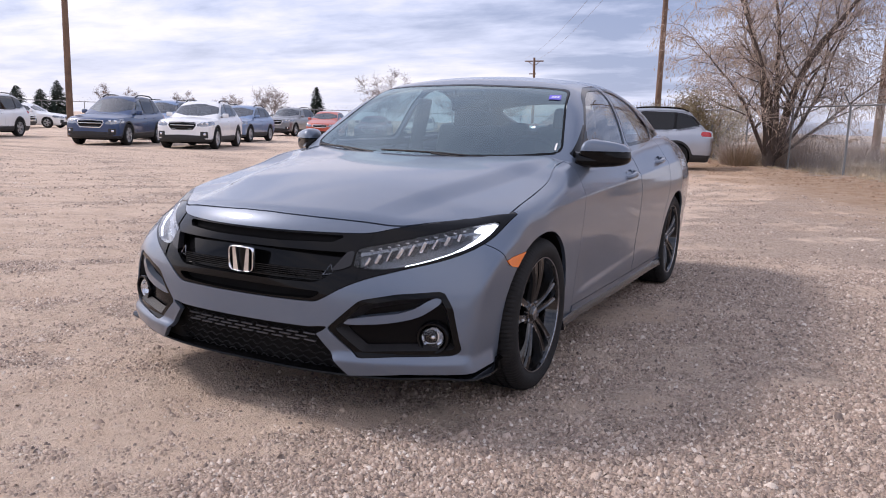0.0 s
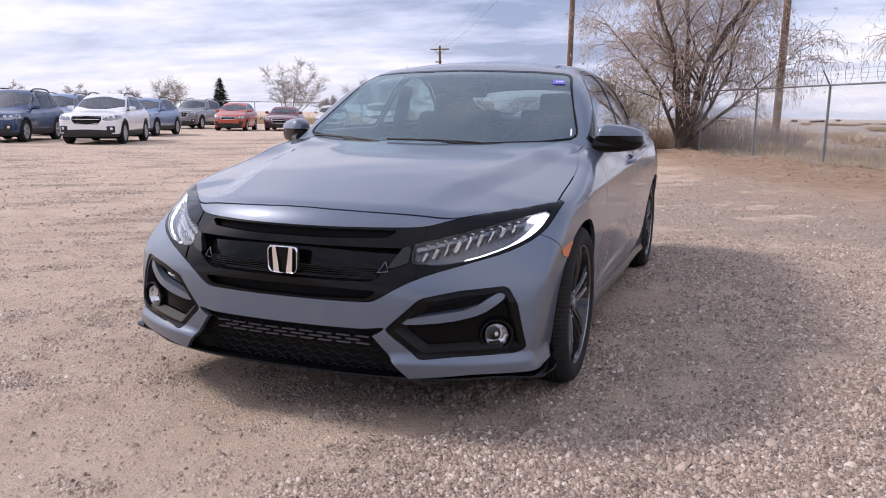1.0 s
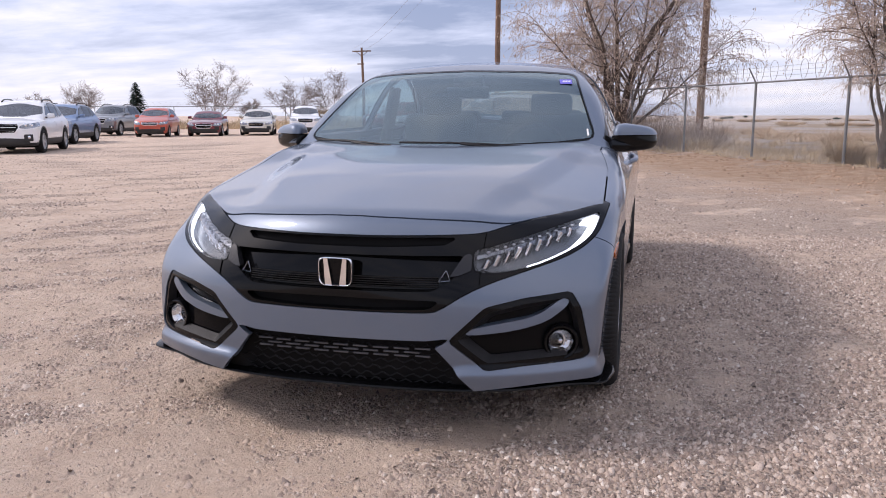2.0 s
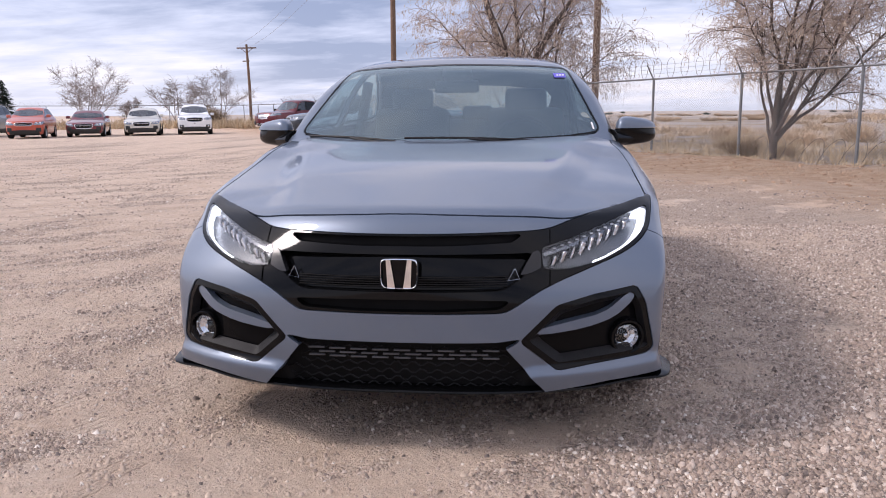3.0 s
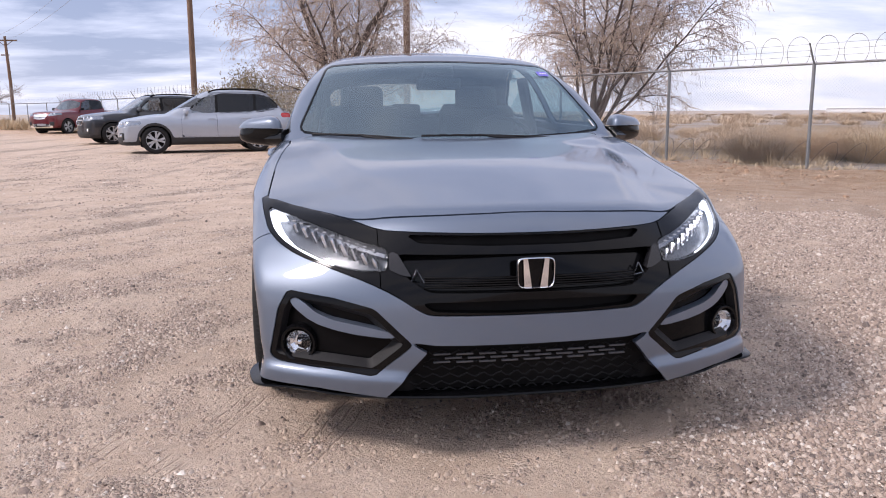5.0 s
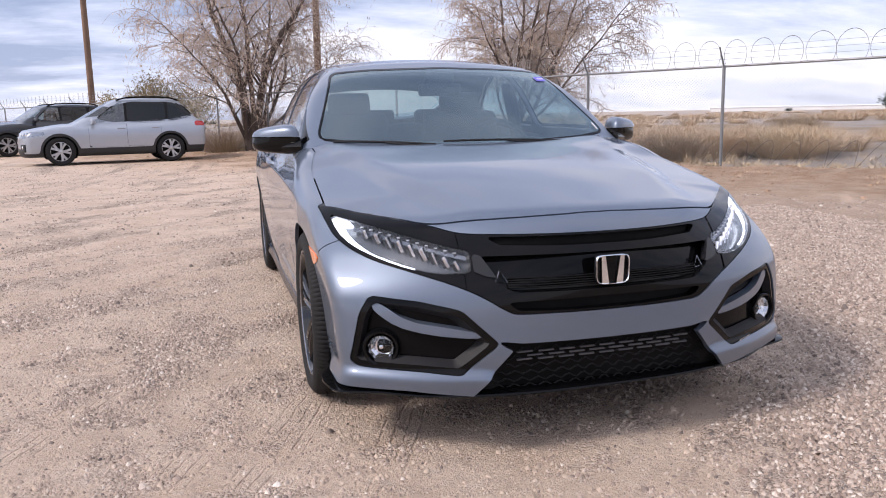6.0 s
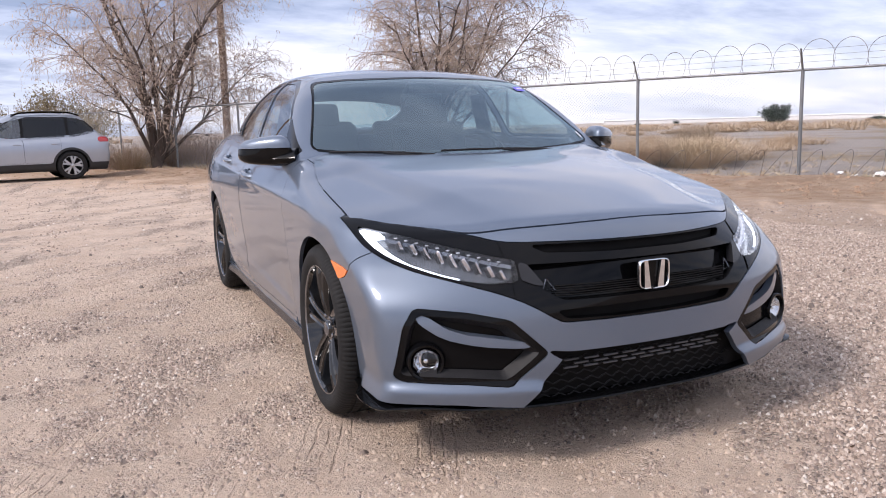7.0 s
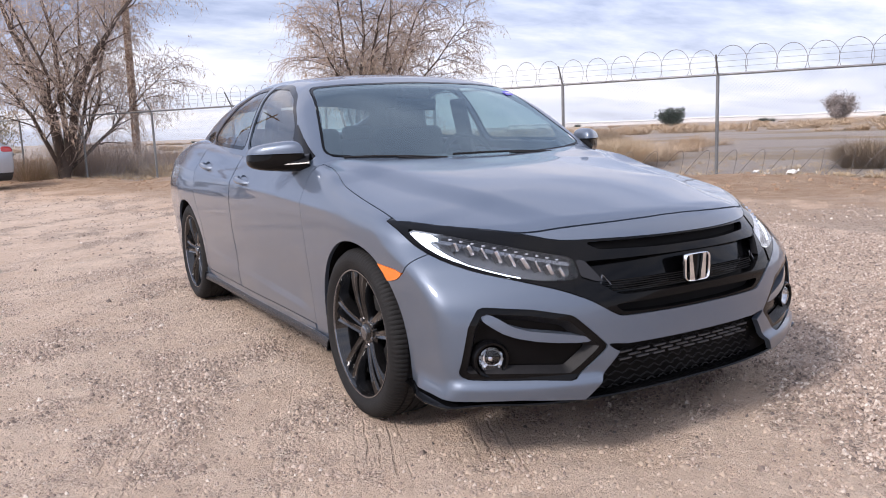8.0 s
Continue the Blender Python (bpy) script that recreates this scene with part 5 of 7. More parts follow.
SUV = dict(W=1.82, H=1.69, wb=2.67, fo=0.95, ro=1.00, gc=0.22, hood=(0.90, 1.05), belt=(1.01, 1.11), glass=(0.30, 1.30, 3.02, 3.50), R=0.355, suv=True, pillars=(1.60, 2.62), category="suv")
XTREK = dict(SUV, H=1.58, W=1.80, fo=0.92, ro=0.88, hood=(0.93, 1.02), belt=(1.00, 1.08), glass=(0.28, 1.24, 2.75, 3.35), R=0.345, pillars=(1.55, 2.40))
BIG = dict(SUV, W=1.93, H=1.72, wb=2.90, fo=0.90, ro=1.0, hood=(1.02, 1.14), belt=(1.10, 1.16), glass=(0.50, 1.30, 3.2, 3.65), R=0.37, pillars=(1.75, 2.7), chin=0.24)
VAN = dict(SUV, W=1.82, H=1.66, wb=2.62, hood=(1.0, 1.10), rails=False, gc=0.2, R=0.34)
SEDAN = dict(W=1.82, H=1.46, wb=2.74, fo=0.95, ro=1.10, gc=0.18, hood=(0.80, 0.95), belt=(0.95, 1.02), glass=(0.50, 1.25, 2.25, 3.05), R=0.32, pillars=(1.62,), drop=0.05, category="car")
COUPE = dict(SEDAN, W=1.80, H=1.34, wb=2.56, hood=(0.74, 0.90), belt=(0.90, 0.97), glass=(0.55, 1.30, 1.95, 2.85), pillars=(1.75,))
HATCH = dict(SEDAN, chin=0.12, W=1.69, H=1.52, wb=2.46, fo=0.80, ro=0.74, hood=(0.84, 1.02), belt=(0.98, 1.06), glass=(0.15, 1.05, 2.45, 2.95), R=0.29, pillars=(1.45,))
TRUCK = dict(W=2.0, H=1.90, wb=3.65, fo=0.95, ro=1.20, gc=0.32, hood=(1.16, 1.24), belt=(1.22, 1.28), glass=(0.62, 1.25, 2.70, 2.86), R=0.40, truck=True, pillars=(1.75,), grille=CHROME, chin=0.30, category="pickup truck")

P_SILVER = car_paint("silver_paint", (0.38, 0.41, 0.46), 0.5)
P_WHITE = car_paint("white_paint", (0.80, 0.81, 0.82), 0.0)
P_BLUE = car_paint("dark_blue_paint", (0.010, 0.042, 0.125), 0.0)
P_SKY = car_paint("horizon_blue_paint", (0.17, 0.26, 0.42), 0.45)
P_GREY = car_paint("grey_paint", (0.22, 0.23, 0.24), 0.5)
P_RED = car_paint("orange_red_paint", (0.50, 0.09, 0.05), 0.15)
P_MAROON = car_paint("maroon_paint", (0.17, 0.03, 0.04), 0.3)
P_BEIGE = car_paint("pale_champagne_paint", (0.62, 0.60, 0.54), 0.3)
P_TRUCK = car_paint("dark_red_paint", (0.13, 0.010, 0.016), 0.3)
P_DARK = car_paint("black_blue_paint", (0.025, 0.028, 0.035), 0.4)


def build_parked_cars():
    build_vehicle("suv", "silver compact suv with dark cladding beside a bare tree", SUV, P_SILVER, -5.10, 19.45, -78)
    build_vehicle("suv", "black midsize suv parked beyond the silver one", BIG, P_DARK, -8.15, 26.5, -62)
    build_vehicle("pickup_truck", "dark red crew-cab pickup with chrome grille", TRUCK, P_TRUCK, -14.6, 41.6, -30)
    build_vehicle("suv", "white compact suv facing the lot", VAN, P_WHITE, -18.0, 38.2, 24)
    build_vehicle("sedan", "pale champagne sedan facing the lot", SEDAN, P_BEIGE, -20.2, 36.6, 24)
    build_vehicle("coupe", "low maroon coupe facing the lot", COUPE, P_MAROON, -22.2, 34.6, 24)
    build_vehicle("hatchback", "faded orange-red small hatchback with white sunshade", HATCH, P_RED, -24.0, 32.5, 23)
    build_vehicle("suv", "grey suv with twin kidney-shaped grille", BIG, P_GREY, -28.3, 34.2, 16)
    build_vehicle("suv", "light blue crossover with black cladding", XTREK, P_SKY, -21.6, 22.6, 22)
    build_vehicle("suv", "white crossover with black cladding and roof rails", XTREK, P_WHITE, -17.25, 16.0, 28)
    build_vehicle("suv", "dark blue compact suv with roof rails", SUV, P_BLUE, -20.35, 15.1, 27)
    build_vehicle("suv", "grey-blue suv behind the front row", SUV, P_SKY, -24.3, 20.8, 27)
    build_vehicle("suv", "white suv at the end of the row", SUV, P_WHITE, -27.3, 14.4, 27)
    build_vehicle("sedan", "old white sedan seen from the side", SEDAN, P_BEIGE, -41.0, 26.0, 118)
    build_vehicle("sedan", "old white sedan seen from the side", SEDAN, P_WHITE, -42.2, 29.3, 118)


# ---- ground, fence, poles ----
FENCE_A, FENCE_U = np.array((3.36, 16.72)), np.array((1.46, -2.46))
FENCE_N = np.array((-0.860, -0.510))


def lot_side(x, y):
    """Metres from the fence line into the lot (below 0 beyond the fence)."""
    return (x - FENCE_A[0]) * FENCE_N[0] + (y - FENCE_A[1]) * FENCE_N[1]


def waves(x, y, seed, scale):
    """Cheap smooth noise from a few crossed waves, about -1 to 1."""
    rng = np.random.default_rng(seed)
    out = 0
    for _ in range(7):
        a, f, p = rng.uniform(0, 6.28), rng.uniform(0.6, 1.8) / scale, rng.uniform(0, 6.28)
        out = out + np.sin((x * np.cos(a) + y * np.sin(a)) * f * 6.28 + p)
    return out / 4.0


def ground_z(x, y):
    d = lot_side(x, y)
    near = np.exp(-(np.hypot(x, y - 0.5) / 12.0) ** 2)
    z = 0.010 * waves(x, y, 3, 1.3) * near + 0.006 * waves(x, y, 5, 0.42) * near
    # ridges drawn out by turning wheels on the driven side
    u, v = 0.75 * x + 0.66 * y, -0.66 * x + 0.75 * y
    z = z + 0.011 * waves(0.22 * u, v, 91, 0.55) * near / (1 + np.exp(np.clip((x + 0.3) / 0.5, -30, 30)))
    # shallow wheel ruts running past the nose of the car
    for cx in (-2.9, -1.75):
        u = x - cx - 0.25 * (y + 1.5)
        z = z - 0.014 * np.exp(-(u / 0.14) ** 2) * np.exp(-((y + 0.5) / 3.5) ** 2)
    flat = np.zeros_like(z)
    for cx in (-0.768, 0.768):
        for cy in (0.0, 2.7):
            flat = np.maximum(flat, np.exp(-(np.hypot(x - cx, y - cy) / 0.30) ** 4))
    z = z * (1 - flat)
    z = z + 0.16 * np.exp(-((d - 1.0) / 0.9) ** 2) * (0.75 + 0.35 * waves(x, y, 8, 2.2)) + 0.05 * np.clip(-d / 4, 0, 1)
    return z


def gravel_at(x, y):
    """How much of the ground is gravel, 0 to 1: thick beside the car, in long streaks on the driven side."""
    u, v = 0.75 * x + 0.66 * y, -0.66 * x + 0.75 * y
    streak = waves(u * 0.28, v, 41, 1.0)
    thick = 1 / (1 + np.exp(np.clip(-(x - 0.55 + 0.35 * waves(x, y, 43, 2.5)) / 0.28, -30, 30)))
    return np.clip(0.27 + 0.36 * streak + 0.52 * thick + 0.27 * waves(x, y, 22, 0.50) + 0.10 * waves(x, y, 24, 0.2), 0.0, 1.0)


def ground_material():
    m = bpy.data.materials.new("gravel_lot")
    m.use_nodes = True
    nt = m.node_tree
    N, L = nt.nodes, nt.links
    b = N["Principled BSDF"]
    co = N.new("ShaderNodeTexCoord")

    def noise_(scale, detail=5.0, rough=0.6, src=None):
        n = N.new("ShaderNodeTexNoise")
        n.inputs["Scale"].default_value, n.inputs["Detail"].default_value, n.inputs["Roughness"].default_value = scale, detail, rough
        L.new(src or co.outputs["Object"], n.inputs["Vector"])
        return n.outputs["Fac"]

    def span(v, a, c, lo=0.0, hi=1.0):
        r = N.new("ShaderNodeMapRange")
        for i, q in enumerate((a, c, lo, hi)):
            r.inputs[i + 1].default_value = q
        L.new(v, r.inputs[0])
        return r.outputs[0]

    def mix(f, a, c):
        x = N.new("ShaderNodeMix"); x.data_type = "RGBA"
        if isinstance(f, float):
            x.inputs[0].default_value = f
        else:
            L.new(f, x.inputs[0])
        for i, q in ((6, a), (7, c)):
            if isinstance(q, tuple):
                x.inputs[i].default_value = (*q, 1)
            else:
                L.new(q, x.inputs[i])
        return x.outputs[2]

    def math_(op, a, c):
        x = N.new("ShaderNodeMath"); x.operation = op
        for i, q in enumerate((a, c)):
            if isinstance(q, (int, float)):
                x.inputs[i].default_value = q
            else:
                L.new(q, x.inputs[i])
        return x.outputs[0]

    def stones(scale):
        v = N.new("ShaderNodeTexVoronoi")
        v.inputs["Scale"].default_value, v.inputs["Randomness"].default_value = scale, 1.0
        L.new(co.outputs["Object"], v.inputs["Vector"])
        r = N.new("ShaderNodeValToRGB")
        e = r.color_ramp.elements
        e[0].position, e[0].color = 0.0, (0.232, 0.172, 0.134, 1)
        e[1].position, e[1].color = 1.0, (0.708, 0.604, 0.516, 1)
        for pos, c in ((0.25, (0.416, 0.316, 0.252)), (0.55, (0.540, 0.418, 0.334)), (0.8, (0.635, 0.512, 0.418))):
            q = e.new(pos); q.color = (*c, 1)
        sep = N.new("ShaderNodeSeparateColor")
        L.new(v.outputs["Color"], sep.inputs[0])
        L.new(sep.outputs[0], r.inputs[0])
        return r.outputs[0], v.outputs["Distance"]

    c1, d1 = stones(115.0)
    c2, d2 = stones(64.0)
    dirt = mix(span(noise_(2.3), 0.35, 0.7), (0.595, 0.450, 0.342), (0.735, 0.590, 0.470))
    dirt = mix(span(noise_(180.0, 3), 0.35, 0.75, 0.0, 0.45), dirt, (0.385, 0.282, 0.214))
    gravel = mix(span(noise_(6.0), 0.42, 0.62), c1, c2)
    cover = N.new("ShaderNodeAttribute")
    cover.attribute_name = "cover"
    patch = math_("ADD", cover.outputs["Fac"], span(noise_(7.0, 5), 0.3, 0.7, -0.30, 0.30))
    patch = span(patch, 0.24, 0.64, 0.0, 0.95)
    lot = mix(patch, dirt, gravel)
    lot = mix(span(noise_(14.0, 6, 0.75), 0.51, 0.71, 0.0, 0.52), lot, (0.275, 0.212, 0.174))
    lot = mix(span(noise_(22.0, 5, 0.75), 0.54, 0.74, 0.0, 0.65), lot, (0.715, 0.610, 0.510))
    lot = mix(span(noise_(4.2, 8, 0.8), 0.50, 0.68, 0.0, 0.32), lot, (0.400, 0.302, 0.232))
    # long pale and dark streaks left by wheels
    warp = N.new("ShaderNodeMapping")
    warp.inputs["Rotation"].default_value, warp.inputs["Scale"].default_value = (0, 0, radians(58)), (10.0, 1.3, 1.0)
    warp.vector_type = "TEXTURE"
    L.new(co.outputs["Object"], warp.inputs[0])
    lot = mix(span(noise_(1.0, 7, 0.65, warp.outputs[0]), 0.50, 0.66, 0.0, 0.38), lot, (0.666, 0.532, 0.413))
    lot = mix(span(noise_(1.7, 7, 0.7, warp.outputs[0]), 0.54, 0.72, 0.0, 0.5), lot, (0.386, 0.292, 0.224))
    # fence strip of red earth, then dry grass beyond the fence
    sep = N.new("ShaderNodeSeparateXYZ")
    L.new(co.outputs["Object"], sep.inputs[0])
    dist = math_("ADD", math_("MULTIPLY", sep.outputs[0], float(FENCE_N[0])), math_("MULTIPLY", sep.outputs[1], float(FENCE_N[1])))
    dist = math_("SUBTRACT", dist, float(FENCE_A @ FENCE_N))
    wob = math_("ADD", dist, span(noise_(0.55, 5), 0.3, 0.7, -1.4, 1.4))
    red = mix(span(noise_(3.5, 6), 0.35, 0.7), (0.50, 0.325, 0.212), (0.65, 0.485, 0.35))
    grass = mix(span(noise_(1.8, 7, 0.7), 0.35, 0.68), (0.46, 0.355, 0.245), (0.34, 0.26, 0.185))
    grey = mix(span(noise_(5.0, 6, 0.7), 0.35, 0.68), (0.53, 0.465, 0.42), (0.43, 0.37, 0.325))
    field = mix(span(noise_(0.09, 5), 0.40, 0.52), grass, grey)
    earth = mix(span(wob, 2.4, 6.5), red, lot)
    final = mix(span(wob, -0.5, 0.9), field, earth)
    # thin grooves pressed into the bare dirt by tyre treads
    cross = math_("ADD", math_("MULTIPLY", sep.outputs[0], 0.927), math_("MULTIPLY", sep.outputs[1], -0.375))
    cross = math_("ADD", cross, span(noise_(3.0, 3), 0.3, 0.7, -0.012, 0.012))
    band = None
    for w0 in (-1.62, -1.04, -0.76, -0.37):
        one = span(math_("ABSOLUTE", math_("SUBTRACT", cross, w0), 0.0), 0.092, 0.070)
        band = one if band is None else math_("MAXIMUM", band, one)
    groove = math_("MULTIPLY", band, span(math_("PINGPONG", cross, 0.020), 0.0055, 0.0025))
    groove = math_("MULTIPLY", groove, span(noise_(4.5, 4), 0.44, 0.54))
    groove = math_("MULTIPLY", groove, math_("MULTIPLY", span(patch, 0.55, 0.25), math_("MULTIPLY", span(sep.outputs[1], -2.0, -1.4), span(sep.outputs[1], 0.6, 0.0))))
    final = mix(math_("MULTIPLY", groove, 0.4), final, (0.30, 0.215, 0.155))
    L.new(final, b.inputs["Base Color"])
    b.inputs["Roughness"].default_value = 0.92
    b.inputs["Specular IOR Level"].default_value = 0.25
    h = math_("ADD", math_("MULTIPLY", math_("SUBTRACT", 0.6, d1), 0.55), math_("MULTIPLY", math_("SUBTRACT", 0.6, d2), 0.6))
    h = math_("ADD", math_("MULTIPLY", h, patch), math_("ADD", math_("ADD", math_("MULTIPLY", noise_(70.0, 6), 0.30), math_("MULTIPLY", noise_(6.0, 8, 0.8), 1.2)), math_("MULTIPLY", noise_(16.0, 7, 0.75, warp.outputs[0]), 0.32)))
    bp = N.new("ShaderNodeBump")
    bp.inputs["Strength"].default_value, bp.inputs["Distance"].default_value = 1.0, 0.034
    clod = span(noise_(9.0, 6, 0.75), 0.45, 0.7, 0.0, 1.6)
    h = math_("ADD", h, math_("MULTIPLY", clod, span(wob, 4.2, 2.4)))
    h = math_("SUBTRACT", h, math_("MULTIPLY", groove, 0.22))
    L.new(h, bp.inputs["Height"]); L.new(bp.outputs[0], b.inputs["Normal"])
    return m


GROUND = ground_material()


def stone_material():
    m = bpy.data.materials.new("gravel_stones")
    m.use_nodes = True
    N, L = m.node_tree.nodes, m.node_tree.links
    b = N["Principled BSDF"]
    g = N.new("ShaderNodeNewGeometry")
    r = N.new("ShaderNodeValToRGB")
    e = r.color_ramp.elements
    e[0].position, e[0].color = 0.0, (0.15, 0.120, 0.105, 1)
    e[1].position, e[1].color = 1.0, (0.76, 0.68, 0.60, 1)
    for pos, c in ((0.12, (0.282, 0.214, 0.174)), (0.48, (0.425, 0.323, 0.256)), (0.82, (0.535, 0.425, 0.348)), (0.94, (0.63, 0.525, 0.44))):
        q = e.new(pos); q.color = (*c, 1)
    L.new(g.outputs["Random Per Island"], r.inputs[0])
    co = N.new("ShaderNodeTexCoord")
    n = N.new("ShaderNodeTexNoise"); n.inputs["Scale"].default_value = 260
    L.new(co.outputs["Object"], n.inputs["Vector"])
    sp = N.new("ShaderNodeMapRange")
    for i_, q in enumerate((0.3, 0.7, 0.82, 1.15)):
        sp.inputs[i_ + 1].default_value = q
    L.new(n.outputs["Fac"], sp.inputs[0])
    mx = N.new("ShaderNodeVectorMath"); mx.operation = "SCALE"
    L.new(r.outputs[0], mx.inputs[0]); L.new(sp.outputs[0], mx.inputs["Scale"])
    L.new(mx.outputs[0], b.inputs["Base Color"])
    b.inputs["Roughness"].default_value = 0.85
    return m


def build_ground():
    def axis(a, c, fine, lo, hi):
        core = np.arange(a, c, fine)
        step, out = fine, []
        p = c
        while p < hi:
            out.append(p); step *= 1.16; p += step
        step, inn, p = fine, [], a
        while p > lo:
            step *= 1.16; p -= step; inn.append(p)
        return np.concatenate([inn[::-1], core, out, [hi]])
    xs, ys = axis(-7, 9, 0.09, -900, 900), axis(-4, 9, 0.09, -700, 1400)
    X, Y = np.meshgrid(xs, ys)
    G = np.stack([X, Y, ground_z(X, Y)], 2).reshape(-1, 3)
    m = sheet(G, len(ys), len(xs))
    ground = part("ground", m, GROUND)
    ground.data.attributes.new("cover", "FLOAT", "POINT").data.foreach_set("value", gravel_at(m[0][:, 0], m[0][:, 1]).astype(np.float32))
    tagged(ground, "pale gravel lot with tan dirt and dry field", "ground", kind="structure")
    stones = stone_material()
    # loose stones round the car, in drifts
    rng = np.random.default_rng(11)
    n = 430000
    x, y = rng.uniform(-4.6, 4.8, n), -2.3 + 6.7 * rng.random(n) ** 1.35
    cov = gravel_at(x, y)
    drift = waves(x, y, 71, 0.22) + 0.7 * waves(x, y, 73, 0.7)
    keep = rng.random(n) < np.clip(1.7 * cov - 0.30 + 0.34 * drift, 0.09, 0.95) * np.clip((y + 2.3) / 0.5, 0, 1)
    x, y, cov = x[keep], y[keep], cov[keep]
    n = len(x)
    size = (0.0029 + 0.0064 * rng.random(n) ** 2.2) * (0.75 + 0.35 * cov) + 0.011 * (rng.random(n) < 0.012) * rng.random(n)
    tagged(gravel_mesh(rng, x, y, size, stones), "loose pinkish grey gravel stones on the lot", "gravel", kind="stuff")
    # crumbs of the pale dirt itself, between the drifts
    n = 70000
    x, y = rng.uniform(-4.6, 4.0, n), -2.3 + 6.7 * rng.random(n) ** 1.5
    cov = gravel_at(x, y)
    keep = rng.random(n) < np.clip(0.45 - 0.6 * cov + 0.55 * waves(x, y, 79, 0.35), 0.0, 0.9) * np.clip((y + 2.3) / 0.5, 0, 1)
    x, y = x[keep], y[keep]
    tagged(gravel_mesh(rng, x, y, 0.0028 + 0.0075 * rng.random(len(x)) ** 3, CRUMB), "small crumbs of pale tan dirt on the lot", "dirt", kind="stuff")
    # coarser scatter over the rest of the lot
    n = 130000
    x, y = rng.uniform(-16, 9, n), -2.0 + 20 * rng.random(n) ** 1.5
    far = (x < -4.6) | (x > 4.8) | (y > 4.4)
    drift = waves(x, y, 75, 1.1) + 0.8 * waves(0.28 * (0.75 * x + 0.66 * y), -0.66 * x + 0.75 * y, 41, 1.0)
    keep = far & (rng.random(n) < np.clip(0.30 + 0.45 * drift, 0.04, 1)) & (lot_side(x, y) > 4.0)
    x, y = x[keep], y[keep]
    tagged(gravel_mesh(rng, x, y, 0.006 + 0.009 * rng.random(len(x)) ** 2, stones), "scattered small stones across the lot", "gravel", kind="stuff")


def gravel_mesh(rng, x, y, size, mat):
    """Many small angular stones at (x, y), as one mesh."""
    n = len(x)
    corner = np.array([(-1, -1, -0.8), (1, -1, -0.8), (1, 1, -0.8), (-1, 1, -0.8), (-0.55, 0, 1), (0.55, 0, 1)], float)
    jit = corner[None] * rng.uniform(0.45, 1.25, (n, 6, 3)) * np.array((1.2, 0.95, 0.85))
    jit[:, 4:, 1] += rng.uniform(-0.6, 0.6, (n, 2))
    a = rng.uniform(0, 6.28, n)
    c, s = np.cos(a)[:, None], np.sin(a)[:, None]
    P = np.stack([jit[:, :, 0] * c - jit[:, :, 1] * s, jit[:, :, 0] * s + jit[:, :, 1] * c, jit[:, :, 2]], 2)
    P = P * size[:, None, None] + np.stack([x, y, ground_z(x, y) + size * 0.34], 1)[:, None, :]
    tri = np.array([(0, 1, 5), (0, 5, 4), (2, 3, 4), (2, 4, 5), (1, 2, 5), (3, 0, 4)])
    F = (np.arange(n)[:, None, None] * 6 + tri[None]).reshape(-1, 3)
    me = bpy.data.meshes.new("gravel")
    me.vertices.add(n * 6); me.vertices.foreach_set("co", P.reshape(-1))
    me.loops.add(len(F) * 3); me.loops.foreach_set("vertex_index", F.reshape(-1).astype(np.int32))
    me.polygons.add(len(F)); me.polygons.foreach_set("loop_start", np.arange(0, len(F) * 3, 3, dtype=np.int32))
    me.update(calc_edges=True)
    me.materials.append(mat)
    return new("gravel", me)


def build_clods():
    """Lumps of dry earth thrown up along the fence."""
    rng = np.random.default_rng(19)
    V, F = [], []
    for _ in range(2600):
        p = FENCE_A + FENCE_U * rng.uniform(-5, 7) + FENCE_N * rng.normal(1.5, 0.9)
        r = 0.008 + 0.03 * rng.random() ** 3
        m = box(0, 0, 0, 1.6, 1.2, 0.9)
        v = m[0] * rng.uniform(0.7, 1.25, m[0].shape) * r
        a = rng.uniform(0, 6.28)
        v = np.stack([v[:, 0] * math.cos(a) - v[:, 1] * math.sin(a), v[:, 0] * math.sin(a) + v[:, 1] * math.cos(a), v[:, 2]], 1)
        i = len(V)
        V += list(v + np.array((p[0], p[1], float(ground_z(p[0], p[1])) + r * 0.2)))
        F += [tuple(int(k) + i for k in f) for f in m[1]]
    tagged(part("earth_clods", (np.array(V), F), CLOD), "reddish dry earth clods along the fence", "earth", kind="stuff")


CRUMB = material("dirt_crumbs", (0.52, 0.405, 0.315), 0.95, vary=0.22, scale=9)
CLOD = material("red_earth", (0.46, 0.31, 0.21), 0.95, vary=0.35, scale=3, bump=0.5, bump_scale=60)
RUST = material("weathered_razor_wire", (0.17, 0.15, 0.14), 0.55, 0.3, vary=0.3, scale=6)
STEEL = material("galvanised_steel", (0.21, 0.215, 0.22), 0.5, 0.4, vary=0.25, scale=18)
WIRE = material("fence_wire", (0.34, 0.35, 0.36), 0.45, 0.6, vary=0.2, scale=4)
POLE_WOOD = material("weathered_pole_wood", (0.17, 0.105, 0.07), 0.85, vary=0.35, scale=5, bump=0.4, bump_scale=40)


